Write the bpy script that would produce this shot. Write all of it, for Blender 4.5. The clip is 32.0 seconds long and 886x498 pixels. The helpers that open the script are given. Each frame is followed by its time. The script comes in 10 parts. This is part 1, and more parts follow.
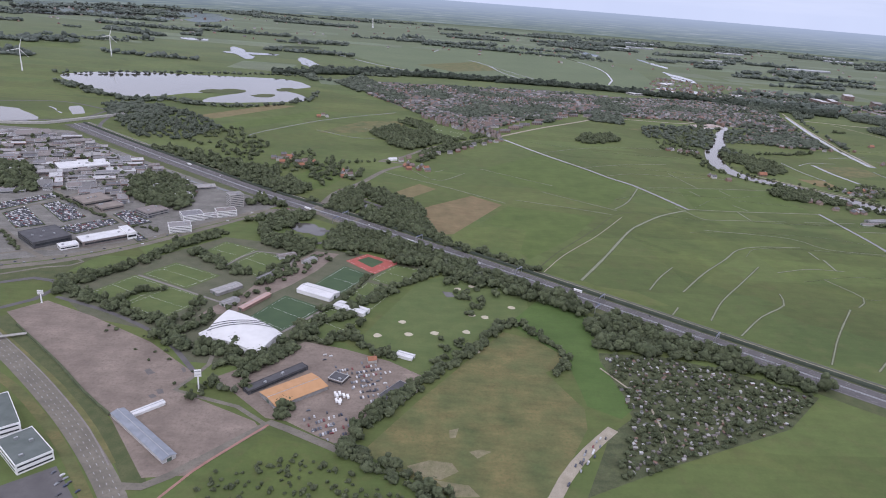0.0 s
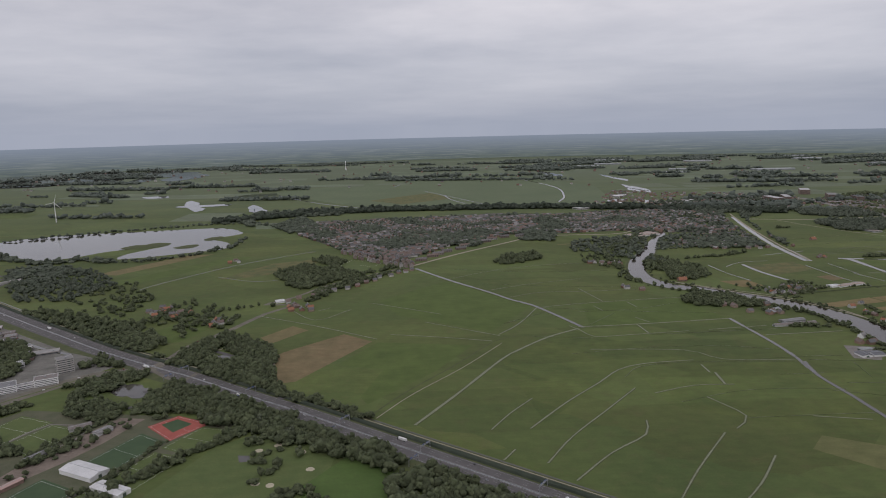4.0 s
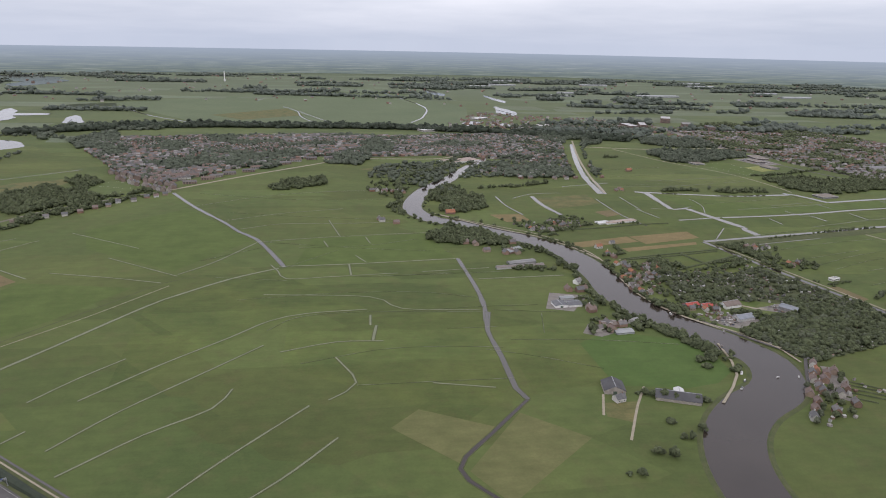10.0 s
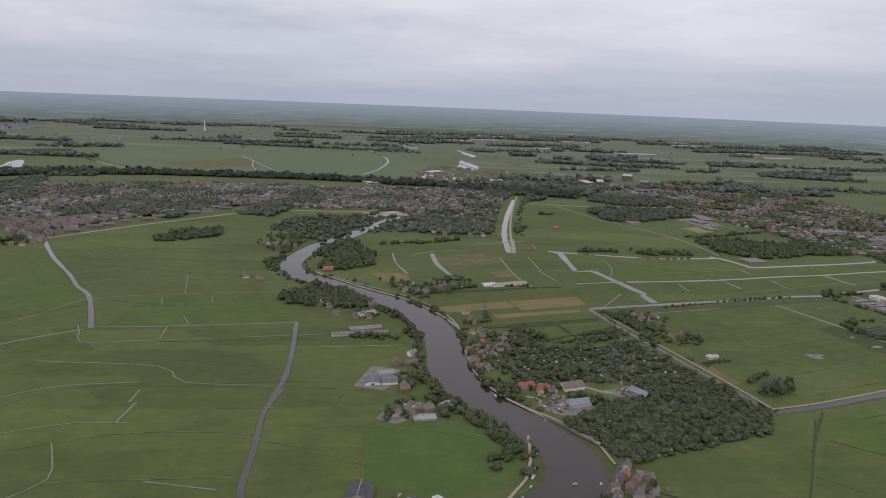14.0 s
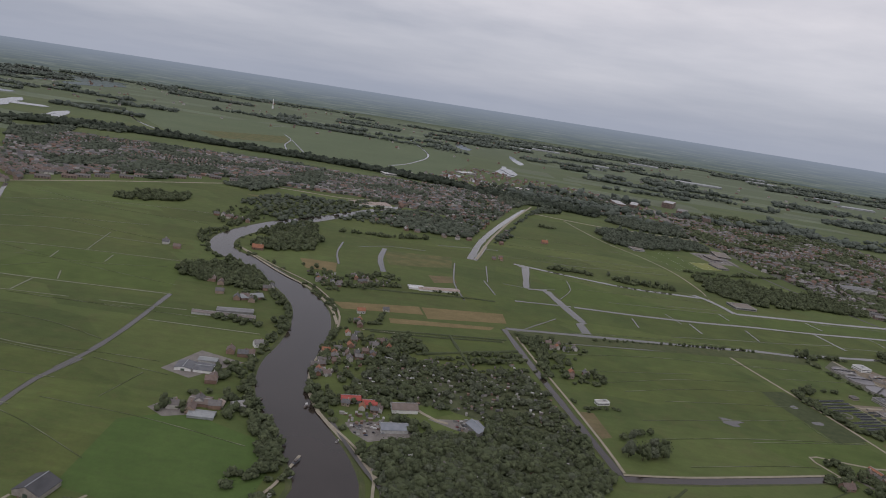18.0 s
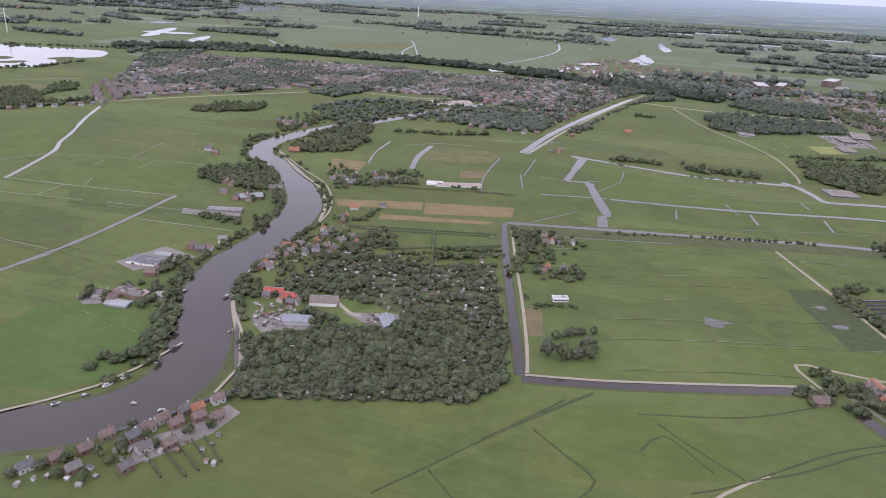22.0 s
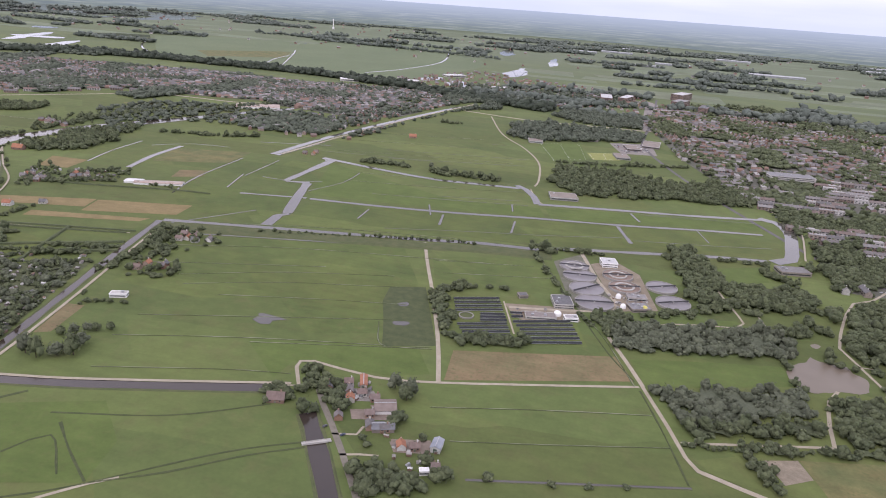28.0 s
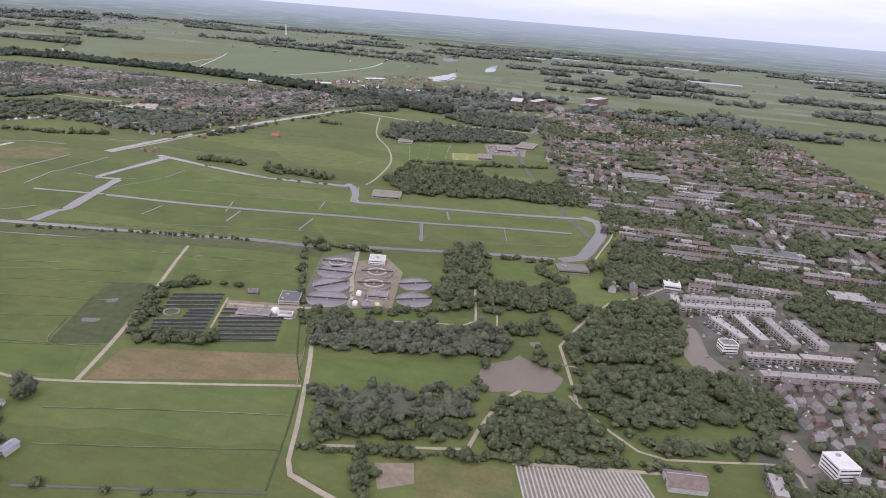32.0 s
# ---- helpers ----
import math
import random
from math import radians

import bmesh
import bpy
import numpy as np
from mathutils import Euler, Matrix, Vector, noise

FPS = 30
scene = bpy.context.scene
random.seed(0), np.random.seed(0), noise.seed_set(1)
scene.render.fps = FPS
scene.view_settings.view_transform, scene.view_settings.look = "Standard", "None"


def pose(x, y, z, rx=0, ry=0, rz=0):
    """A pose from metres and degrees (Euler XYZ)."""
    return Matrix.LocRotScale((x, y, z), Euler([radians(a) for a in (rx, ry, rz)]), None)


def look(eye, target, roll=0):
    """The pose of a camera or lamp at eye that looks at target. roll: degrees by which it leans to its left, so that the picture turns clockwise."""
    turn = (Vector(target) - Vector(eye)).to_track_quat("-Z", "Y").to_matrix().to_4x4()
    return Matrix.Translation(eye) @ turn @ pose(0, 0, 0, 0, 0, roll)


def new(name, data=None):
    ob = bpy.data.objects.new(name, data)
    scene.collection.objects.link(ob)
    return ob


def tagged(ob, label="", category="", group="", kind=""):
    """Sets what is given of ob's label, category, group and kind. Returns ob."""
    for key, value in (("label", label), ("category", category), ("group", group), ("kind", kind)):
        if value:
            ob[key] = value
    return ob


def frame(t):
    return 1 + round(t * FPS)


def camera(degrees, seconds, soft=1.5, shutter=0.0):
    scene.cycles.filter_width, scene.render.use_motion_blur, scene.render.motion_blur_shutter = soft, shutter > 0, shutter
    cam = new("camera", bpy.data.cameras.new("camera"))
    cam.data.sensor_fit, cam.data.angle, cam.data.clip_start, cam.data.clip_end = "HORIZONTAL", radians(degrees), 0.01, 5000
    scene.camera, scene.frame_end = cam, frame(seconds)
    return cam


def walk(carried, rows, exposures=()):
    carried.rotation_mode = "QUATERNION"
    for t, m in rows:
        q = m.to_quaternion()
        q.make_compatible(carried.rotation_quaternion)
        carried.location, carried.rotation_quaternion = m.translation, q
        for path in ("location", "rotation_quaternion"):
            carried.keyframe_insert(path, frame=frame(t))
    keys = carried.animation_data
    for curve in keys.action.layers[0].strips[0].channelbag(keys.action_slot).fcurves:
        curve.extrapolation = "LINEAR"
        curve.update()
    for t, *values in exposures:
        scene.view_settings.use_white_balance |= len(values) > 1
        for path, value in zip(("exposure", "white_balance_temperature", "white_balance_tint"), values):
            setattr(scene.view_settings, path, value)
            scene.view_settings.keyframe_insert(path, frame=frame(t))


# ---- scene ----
cam = camera(66.2, 32.0, soft=1.0)
# The flight goes on a nearly straight, slowly sinking line; seconds, yaw, pitch and roll in degrees.
TURNS = [
    (0, 0.04, -20.96, 4.49),
    (0.5, 0.41, -22.17, 4.39),
    (1, 0.57, -23.44, 3.84),
    (1.5, 0.35, -22.21, 4.55),
    (2, -0.80, -18.09, 4.93),
    (2.5, 0.27, -15.36, 4.57),
    (3, 0.23, -12.98, 2.96),
    (3.5, 1.10, -12.52, 1.26),
    (4, 1.60, -10.15, -1.34),
    (4.5, 1.22, -8.62, -2.47),
    (6.5, 2.84, -9.55, -3.52),
    (7, 2.40, -8.32, -4.45),
    (7.5, 3.55, -11.36, -3.74),
    (8, 3.83, -16.07, -4.52),
    (8.5, 2.29, -17.87, -4.25),
    (9, -0.17, -17.74, -2.66),
    (9.5, -1.39, -17.76, -0.21),
    (10, -4.27, -16.86, 1.19),
    (10.5, -5.14, -18.41, 1.67),
    (11, -3.15, -19.27, 2.16),
    (11.5, -2.59, -18.71, 2.36),
    (12, -3.35, -17.47, 2.38),
    (12.5, -4.17, -16.38, 2.63),
    (13, -3.25, -15.53, 2.90),
    (13.5, -3.54, -14.02, 2.71),
    (14, -3.52, -12.38, 2.33),
    (14.5, -3.17, -13.72, 1.97),
    (15, -3.06, -13.31, 1.54),
    (15.5, -3.12, -12.82, 1.84),
    (17.5, 0.28, -13.18, 4.33),
    (18, 3.08, -12.52, 8.86),
    (18.5, 1.11, -7.88, 5.92),
    (19, 1.35, -10.18, 2.74),
    (19.5, 4.69, -6.12, 2.68),
    (20, 5.21, -6.86, 7.98),
    (20.5, 5.70, -7.70, 13.84),
    (21, 10.93, -14.08, 5.67),
    (21.5, 17.27, -14.65, 2.18),
    (22, 18.26, -21.68, 2.69),
    (22.5, 18.50, -22.59, 4.11),
    (23, 17.83, -23.03, 4.37),
    (23.5, 17.25, -22.46, 4.90),
    (24, 17.14, -22.31, 4.65),
    (24.5, 16.91, -22.62, 4.36),
    (25, 16.49, -21.71, 4.59),
    (25.5, 16.16, -20.81, 4.58),
    (27.5, 15.85, -19.98, 3.83),
    (28, 14.96, -20.11, 4.05),
    (28.5, 15.39, -19.79, 3.71),
    (29, 14.56, -19.70, 4.19),
    (29.5, 14.60, -19.69, 4.21),
    (30, 15.15, -19.55, 4.35),
    (30.5, 14.86, -19.44, 4.52),
    (31, 14.60, -19.20, 4.37),
    (31.5, 14.52, -19.03, 4.42),
    (32, 13.65, -19.26, 4.60),
]


def flight(t):
    s = t / 32.0
    return Vector((8.26 + 1153.39 * s - 3.99 * s * s - 15.3 * s ** 3,
                   3.12 + 466.88 * s - 15.45 * s * s - 1.2 * s ** 3,
                   206.22 - 49.81 * s - 11.41 * s * s + 15.02 * s ** 3))


def aim(t, yaw, pitch, roll):
    a, b = radians(yaw), radians(pitch)
    ahead = Vector((-math.sin(a) * math.cos(b), math.cos(a) * math.cos(b), math.sin(b)))
    eye = flight(t)
    return look(eye, eye + ahead * 100.0, roll)


EXPOSURES = [(0, 0.88, 5950, 23), (1, 0.88, 5950, 23), (2, 0.68, 6000, 23), (3, 0.2, 6500, 17), (4, 0.01, 6500, 17), (7, -0.27, 6500, 17), (8, 0.43, 6500, 17), (9, 0.63, 6500, 17), (11, 0.73, 6500, 17), (12.5, 0.58, 6500, 17), (13.5, 0.33, 6500, 17), (15, 0.25, 6500, 17), (17.5, 0.13, 6500, 17), (19, -0.3, 6600, 17), (20, -0.47, 6700, 17), (20.6, -0.2, 6850, 17), (21.2, 0.3, 6900, 20), (22.3, 1.21, 5950, 28), (25, 1.31, 5950, 28), (28, 1.14, 6350, 26), (32, 1.08, 6350, 26)]
walk(cam, [(t, aim(t, yaw, pitch, roll)) for t, yaw, pitch, roll in TURNS], EXPOSURES)

# ---- world and light: a bright overcast sky with grey cloud banks ----
SUN_UP, SUN_ROUND = 52.0, 200.0
world = bpy.data.worlds.new("overcast_sky")
scene.world = world
world.use_nodes = True
wn, wl = world.node_tree.nodes, world.node_tree.links
sky = wn.new("ShaderNodeTexSky")
sky.sky_type, sky.sun_disc = "NISHITA", False
sky.sun_elevation, sky.sun_rotation = radians(SUN_UP), radians(SUN_ROUND)
sky.air_density, sky.dust_density = 1.0, 2.0
sky_soft = wn.new("ShaderNodeMixRGB")
sky_soft.blend_type = "MULTIPLY"
sky_soft.inputs["Fac"].default_value = 1.0
sky_soft.inputs["Color2"].default_value = (0.1, 0.1, 0.1, 1)
wl.new(sky.outputs["Color"], sky_soft.inputs["Color1"])
spot = wn.new("ShaderNodeTexCoord")
parts = wn.new("ShaderNodeSeparateXYZ")
wl.new(spot.outputs["Generated"], parts.inputs[0])


def wmath(op, a, b):
    n = wn.new("ShaderNodeMath")
    n.operation = op
    for k, v in ((0, a), (1, b)):
        if isinstance(v, (int, float)):
            n.inputs[k].default_value = v
        else:
            wl.new(v, n.inputs[k])
    return n.outputs[0]


# cloud layer: directions laid out on a flat sheet above the land
lift = wmath("ADD", wmath("MAXIMUM", parts.outputs["Z"], 0.0), 0.09)
flat = wn.new("ShaderNodeCombineXYZ")
wl.new(wmath("DIVIDE", parts.outputs["X"], lift), flat.inputs["X"])
wl.new(wmath("DIVIDE", parts.outputs["Y"], lift), flat.inputs["Y"])
clouds = wn.new("ShaderNodeTexNoise")
clouds.inputs["Scale"].default_value = 0.21
clouds.inputs["Detail"].default_value = 8.0
clouds.inputs["Roughness"].default_value = 0.56
wl.new(flat.outputs[0], clouds.inputs["Vector"])
ramp = wn.new("ShaderNodeValToRGB")
ramp.color_ramp.elements[0].position, ramp.color_ramp.elements[0].color = 0.36, (0.41, 0.435, 0.485, 1)
ramp.color_ramp.elements[1].position, ramp.color_ramp.elements[1].color = 0.64, (0.83, 0.83, 0.835, 1)
wl.new(clouds.outputs["Fac"], ramp.inputs["Fac"])
low = wn.new("ShaderNodeValToRGB")  # hazy belt near the horizon
low.color_ramp.elements[0].position, low.color_ramp.elements[0].color = 0.0, (1, 1, 1, 1)
low.color_ramp.elements[1].position, low.color_ramp.elements[1].color = 0.16, (0, 0, 0, 1)
wl.new(wmath("MAXIMUM", parts.outputs["Z"], 0.0), low.inputs["Fac"])
belt = wn.new("ShaderNodeMixRGB")
belt.inputs["Color2"].default_value = (0.335, 0.39, 0.475, 1)
wl.new(wmath("MULTIPLY", low.outputs["Color"], 0.88), belt.inputs["Fac"])
wl.new(ramp.outputs["Color"], belt.inputs["Color1"])
cover = wn.new("ShaderNodeMixRGB")
cover.inputs["Fac"].default_value = 0.9
wl.new(sky_soft.outputs["Color"], cover.inputs["Color1"])
wl.new(belt.outputs["Color"], cover.inputs["Color2"])
backing = wn["Background"]
wl.new(cover.outputs["Color"], backing.inputs["Color"])
backing.inputs["Strength"].default_value = 1.0

sun = new("sun", bpy.data.lights.new("sun", "SUN"))
sun.data.energy, sun.data.angle, sun.data.color = 0.25, radians(16), (1.0, 0.97, 0.92)
sun.matrix_world = look((0, 0, 300), Vector((0, 0, 300)) - Vector((math.sin(radians(SUN_ROUND)), math.cos(radians(SUN_ROUND)), math.tan(radians(SUN_UP)))))

# ---- materials ----
MATS = {}


def mat(name, a, b, size=8.0, rough=0.9, grain=None, bump=0.0, per_object=0.0, per_island=0.0, metal=0.0, spec=0.3, mottle=0.0, parcels=0.0):
    """Two colours mixed by a broad and a fine noise in metres; grain: a third colour in fine specks."""
    if name in MATS:
        return MATS[name]
    m = bpy.data.materials.new(name)
    m.use_nodes = True
    n, l = m.node_tree.nodes, m.node_tree.links
    p = n["Principled BSDF"]
    p.inputs["Roughness"].default_value = rough
    p.inputs["Metallic"].default_value = metal
    p.inputs["Specular IOR Level"].default_value = spec
    co = n.new("ShaderNodeNewGeometry")
    out = None
    big = n.new("ShaderNodeTexNoise")
    big.inputs["Scale"].default_value = 1.0 / size
    big.inputs["Detail"].default_value = 4.0
    l.new(co.outputs["Position"], big.inputs["Vector"])
    spread = n.new("ShaderNodeValToRGB")
    spread.color_ramp.elements[0].position, spread.color_ramp.elements[1].position = 0.32, 0.68
    spread.color_ramp.elements[0].color, spread.color_ramp.elements[1].color = (*a, 1), (*b, 1)
    l.new(big.outputs["Fac"], spread.inputs["Fac"])
    out = spread.outputs["Color"]
    fine = n.new("ShaderNodeTexNoise")
    fine.inputs["Scale"].default_value = 9.0 / size
    fine.inputs["Detail"].default_value = 6.0
    fine.inputs["Roughness"].default_value = 0.65
    l.new(co.outputs["Position"], fine.inputs["Vector"])
    if grain:
        mix = n.new("ShaderNodeMixRGB")
        mix.inputs["Color2"].default_value = (*grain, 1)
        cut = n.new("ShaderNodeValToRGB")
        cut.color_ramp.elements[0].position, cut.color_ramp.elements[1].position = 0.5, 0.72
        l.new(fine.outputs["Fac"], cut.inputs["Fac"])
        l.new(cut.outputs["Color"], mix.inputs["Fac"])
        l.new(out, mix.inputs["Color1"])
        out = mix.outputs["Color"]
    if per_object or per_island:
        hue = n.new("ShaderNodeHueSaturation")
        span = n.new("ShaderNodeMapRange")
        k = per_object or per_island
        span.inputs["To Min"].default_value, span.inputs["To Max"].default_value = 1.0 - k, 1.0 + k
        if per_object:
            src = n.new("ShaderNodeObjectInfo").outputs["Random"]
        else:
            src = co.outputs["Random Per Island"]
        l.new(src, span.inputs["Value"])
        l.new(span.outputs[0], hue.inputs["Value"])
        l.new(out, hue.inputs["Color"])
        out = hue.outputs["Color"]
    if mottle:  # tufts and worn spots a few metres wide, and faint mowing streaks
        for wide, stretch, k in ((11.0, (1, 1, 1), mottle), (4.0, (0.22, 1.0, 1.0), mottle * 0.8), (1.6, (1, 1, 1), mottle * 0.7)):
            turn = n.new("ShaderNodeMapping")
            turn.inputs["Rotation"].default_value = (0, 0, radians(-22))
            turn.inputs["Scale"].default_value = stretch
            l.new(co.outputs["Position"], turn.inputs["Vector"])
            f_ = n.new("ShaderNodeTexNoise")
            f_.inputs["Scale"].default_value, f_.inputs["Detail"].default_value, f_.inputs["Roughness"].default_value = 1.0 / wide, 5.0, 0.6
            l.new(turn.outputs["Vector"], f_.inputs["Vector"])
            sp = n.new("ShaderNodeMapRange")
            sp.inputs["From Min"].default_value, sp.inputs["From Max"].default_value = 0.3, 0.7
            sp.inputs["To Min"].default_value, sp.inputs["To Max"].default_value = 1.0 - k, 1.0 + k
            l.new(f_.outputs["Fac"], sp.inputs["Value"])
            hv = n.new("ShaderNodeHueSaturation")
            l.new(sp.outputs[0], hv.inputs["Value"])
            l.new(out, hv.inputs["Color"])
            out = hv.outputs["Color"]
    if parcels:  # plots of grass of different growth, long and narrow as polder land is
        turn = n.new("ShaderNodeMapping")
        turn.inputs["Rotation"].default_value = (0, 0, radians(-16))
        turn.inputs["Scale"].default_value = (1 / 150.0, 1 / 45.0, 0.0)
        l.new(co.outputs["Position"], turn.inputs["Vector"])
        vo = n.new("ShaderNodeTexVoronoi")
        vo.distance = "CHEBYCHEV"
        vo.inputs["Scale"].default_value, vo.inputs["Randomness"].default_value = 1.0, 0.55
        l.new(turn.outputs["Vector"], vo.inputs["Vector"])
        cs = n.new("ShaderNodeSeparateColor")
        l.new(vo.outputs["Color"], cs.inputs["Color"])
        sp = n.new("ShaderNodeMapRange")
        sp.inputs["To Min"].default_value, sp.inputs["To Max"].default_value = 1.0 - parcels, 1.0 + parcels
        l.new(cs.outputs[0], sp.inputs["Value"])
        sh = n.new("ShaderNodeMapRange")
        sh.inputs["To Min"].default_value, sh.inputs["To Max"].default_value = 0.5 - parcels * 0.05, 0.5 + parcels * 0.10
        l.new(cs.outputs[1], sh.inputs["Value"])
        hv = n.new("ShaderNodeHueSaturation")
        l.new(sp.outputs[0], hv.inputs["Value"])
        l.new(sh.outputs[0], hv.inputs["Hue"])
        l.new(out, hv.inputs["Color"])
        out = hv.outputs["Color"]
    l.new(out, p.inputs["Base Color"])
    if bump:
        b_ = n.new("ShaderNodeBump")
        b_.inputs["Strength"].default_value, b_.inputs["Distance"].default_value = 0.6, bump
        l.new(fine.outputs["Fac"], b_.inputs["Height"])
        l.new(b_.outputs["Normal"], p.inputs["Normal"])
    MATS[name] = m
    return m


def palette(name, colours, rough=0.8, grime=0.25, size=1.5, by_island=False):
    """Each object (or loose piece) takes one of the colours at random, with some grime over it."""
    m = bpy.data.materials.new(name)
    m.use_nodes = True
    n, l = m.node_tree.nodes, m.node_tree.links
    p = n["Principled BSDF"]
    p.inputs["Roughness"].default_value = rough
    r = n.new("ShaderNodeValToRGB")
    r.color_ramp.interpolation = "CONSTANT"
    els = r.color_ramp.elements
    while len(els) < len(colours):
        els.new(0.5)
    for k, c in enumerate(colours):
        els[k].position = k / len(colours)
        els[k].color = (*c, 1)
    co = n.new("ShaderNodeNewGeometry")
    src = co.outputs["Random Per Island"] if by_island else n.new("ShaderNodeObjectInfo").outputs["Random"]
    l.new(src, r.inputs["Fac"])
    f = n.new("ShaderNodeTexNoise")
    f.inputs["Scale"].default_value, f.inputs["Detail"].default_value = 1.0 / size, 5.0
    l.new(co.outputs["Position"], f.inputs["Vector"])
    span = n.new("ShaderNodeMapRange")
    span.inputs["From Min"].default_value, span.inputs["From Max"].default_value = 0.3, 0.7
    span.inputs["To Min"].default_value, span.inputs["To Max"].default_value = 1.0 - grime, 1.0 + grime * 0.5
    l.new(f.outputs["Fac"], span.inputs["Value"])
    h = n.new("ShaderNodeHueSaturation")
    l.new(span.outputs[0], h.inputs["Value"])
    l.new(r.outputs["Color"], h.inputs["Color"])
    l.new(h.outputs["Color"], p.inputs["Base Color"])
    return m


GROUND = mat("polder_grass", (0.081, 0.108, 0.034), (0.112, 0.138, 0.043), 120.0, 0.95, (0.104, 0.114, 0.042), mottle=0.09, parcels=0.12)
gn, gl = GROUND.node_tree.nodes, GROUND.node_tree.links
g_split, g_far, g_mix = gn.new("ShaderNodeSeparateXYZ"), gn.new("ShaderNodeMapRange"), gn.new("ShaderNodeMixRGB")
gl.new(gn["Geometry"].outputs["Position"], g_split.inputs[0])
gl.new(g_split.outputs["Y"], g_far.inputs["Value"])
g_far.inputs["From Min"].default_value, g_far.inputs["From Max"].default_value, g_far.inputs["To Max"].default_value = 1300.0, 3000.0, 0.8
g_mix.inputs["Color2"].default_value = (0.130, 0.158, 0.104, 1)  # distance haze put into the grass colour, paler and greyer far off
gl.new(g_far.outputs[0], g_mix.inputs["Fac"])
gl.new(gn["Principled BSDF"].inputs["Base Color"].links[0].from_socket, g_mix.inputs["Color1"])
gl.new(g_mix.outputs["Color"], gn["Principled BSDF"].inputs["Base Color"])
GRASS = mat("meadow_grass", (0.079, 0.107, 0.032), (0.110, 0.138, 0.040), 45.0, 0.95, (0.103, 0.113, 0.040), mottle=0.10, parcels=0.10)
LUSH = mat("lush_grass", (0.078, 0.113, 0.029), (0.099, 0.137, 0.037), 30.0, 0.95, (0.095, 0.117, 0.037), mottle=0.09)
VIVID = mat("vivid_grass", (0.070, 0.118, 0.030), (0.084, 0.134, 0.036), 30.0, 0.95, (0.076, 0.112, 0.034), mottle=0.08)
# far fields: green washed out in the colour to stand for distance haze
HAZED_FIELD = mat("hazed_far_field", (0.128, 0.160, 0.096), (0.158, 0.184, 0.116), 160.0, 0.95, (0.140, 0.158, 0.115), mottle=0.08, parcels=0.15)
HAZED_PASTURE = mat("hazed_pasture", (0.112, 0.146, 0.078), (0.132, 0.166, 0.090), 160.0, 0.95, (0.120, 0.146, 0.084), mottle=0.06)
GARDEN = mat("overgrown_garden", (0.058, 0.074, 0.034), (0.090, 0.104, 0.048), 5.0, 0.95, (0.115, 0.108, 0.072), mottle=0.2)
WEED = mat("duckweed", (0.165, 0.185, 0.110), (0.225, 0.235, 0.155), 5.0, 0.6, (0.13, 0.15, 0.085))
DRY = mat("dry_meadow", (0.092, 0.112, 0.044), (0.168, 0.146, 0.062), 18.0, 0.95, (0.105, 0.118, 0.046), mottle=0.13)
MOWN = mat("mown_hayfield", (0.160, 0.134, 0.064), (0.205, 0.166, 0.080), 14.0, 0.95, (0.125, 0.128, 0.058), mottle=0.10)
GOLD = mat("golden_stubble", (0.185, 0.145, 0.068), (0.225, 0.172, 0.084), 14.0, 0.95, (0.15, 0.135, 0.06), mottle=0.10)
PALE_GRASS = mat("mown_grass", (0.120, 0.130, 0.050), (0.150, 0.152, 0.062), 16.0, 0.95, (0.135, 0.132, 0.055), mottle=0.10)
SOIL = mat("bare_soil", (0.150, 0.130, 0.066), (0.190, 0.142, 0.078), 18.0, 0.95, (0.120, 0.122, 0.055), mottle=0.12)
TILLED = mat("tilled_soil", (0.160, 0.130, 0.066), (0.215, 0.158, 0.084), 16.0, 0.95, (0.140, 0.126, 0.062), mottle=0.12)
TURF = mat("sports_turf", (0.090, 0.125, 0.042), (0.114, 0.142, 0.050), 12.0, 0.95, (0.088, 0.120, 0.046), mottle=0.07)
TURF_DARK = mat("artificial_turf", (0.052, 0.088, 0.044), (0.064, 0.102, 0.050), 10.0, 0.9)
TRACK_RED = mat("red_sports_surface", (0.33, 0.085, 0.07), (0.38, 0.11, 0.085), 6.0, 0.85)
REED = mat("reed_bank", (0.070, 0.088, 0.036), (0.105, 0.112, 0.052), 6.0, 0.95, (0.052, 0.074, 0.028))
FURROW = mat("tall_grass", (0.050, 0.067, 0.028), (0.076, 0.092, 0.040), 4.0, 0.95, (0.085, 0.094, 0.048))
POND = mat("brown_pond_water", (0.150, 0.125, 0.095), (0.175, 0.148, 0.114), 20.0, 0.3, spec=0.2)
PATH = mat("gravel_path", (0.30, 0.265, 0.20), (0.38, 0.34, 0.265), 5.0, 0.95, (0.24, 0.22, 0.175))
PALE_ASPHALT = mat("pale_asphalt", (0.150, 0.138, 0.112), (0.195, 0.178, 0.144), 14.0, 0.92, (0.13, 0.121, 0.098), mottle=0.1)
ASPHALT = mat("asphalt", (0.098, 0.093, 0.093), (0.135, 0.128, 0.126), 9.0, 0.9, (0.11, 0.104, 0.102))
PAVING = mat("brick_paving", (0.185, 0.150, 0.124), (0.245, 0.200, 0.164), 16.0, 0.92, (0.155, 0.130, 0.108), mottle=0.12)
YARD = mat("concrete_yard", (0.19, 0.175, 0.16), (0.26, 0.24, 0.22), 5.0, 0.9, (0.15, 0.14, 0.125))
TOWN_GROUND = mat("town_ground", (0.085, 0.088, 0.068), (0.135, 0.128, 0.112), 9.0, 0.95, (0.055, 0.078, 0.032))
LINE_WHITE = mat("white_road_paint", (0.70, 0.70, 0.68), (0.78, 0.78, 0.75), 2.0, 0.7)
WATER = mat("still_water", (0.070, 0.066, 0.058), (0.090, 0.084, 0.074), 30.0, 0.06, bump=0.01, spec=0.5)
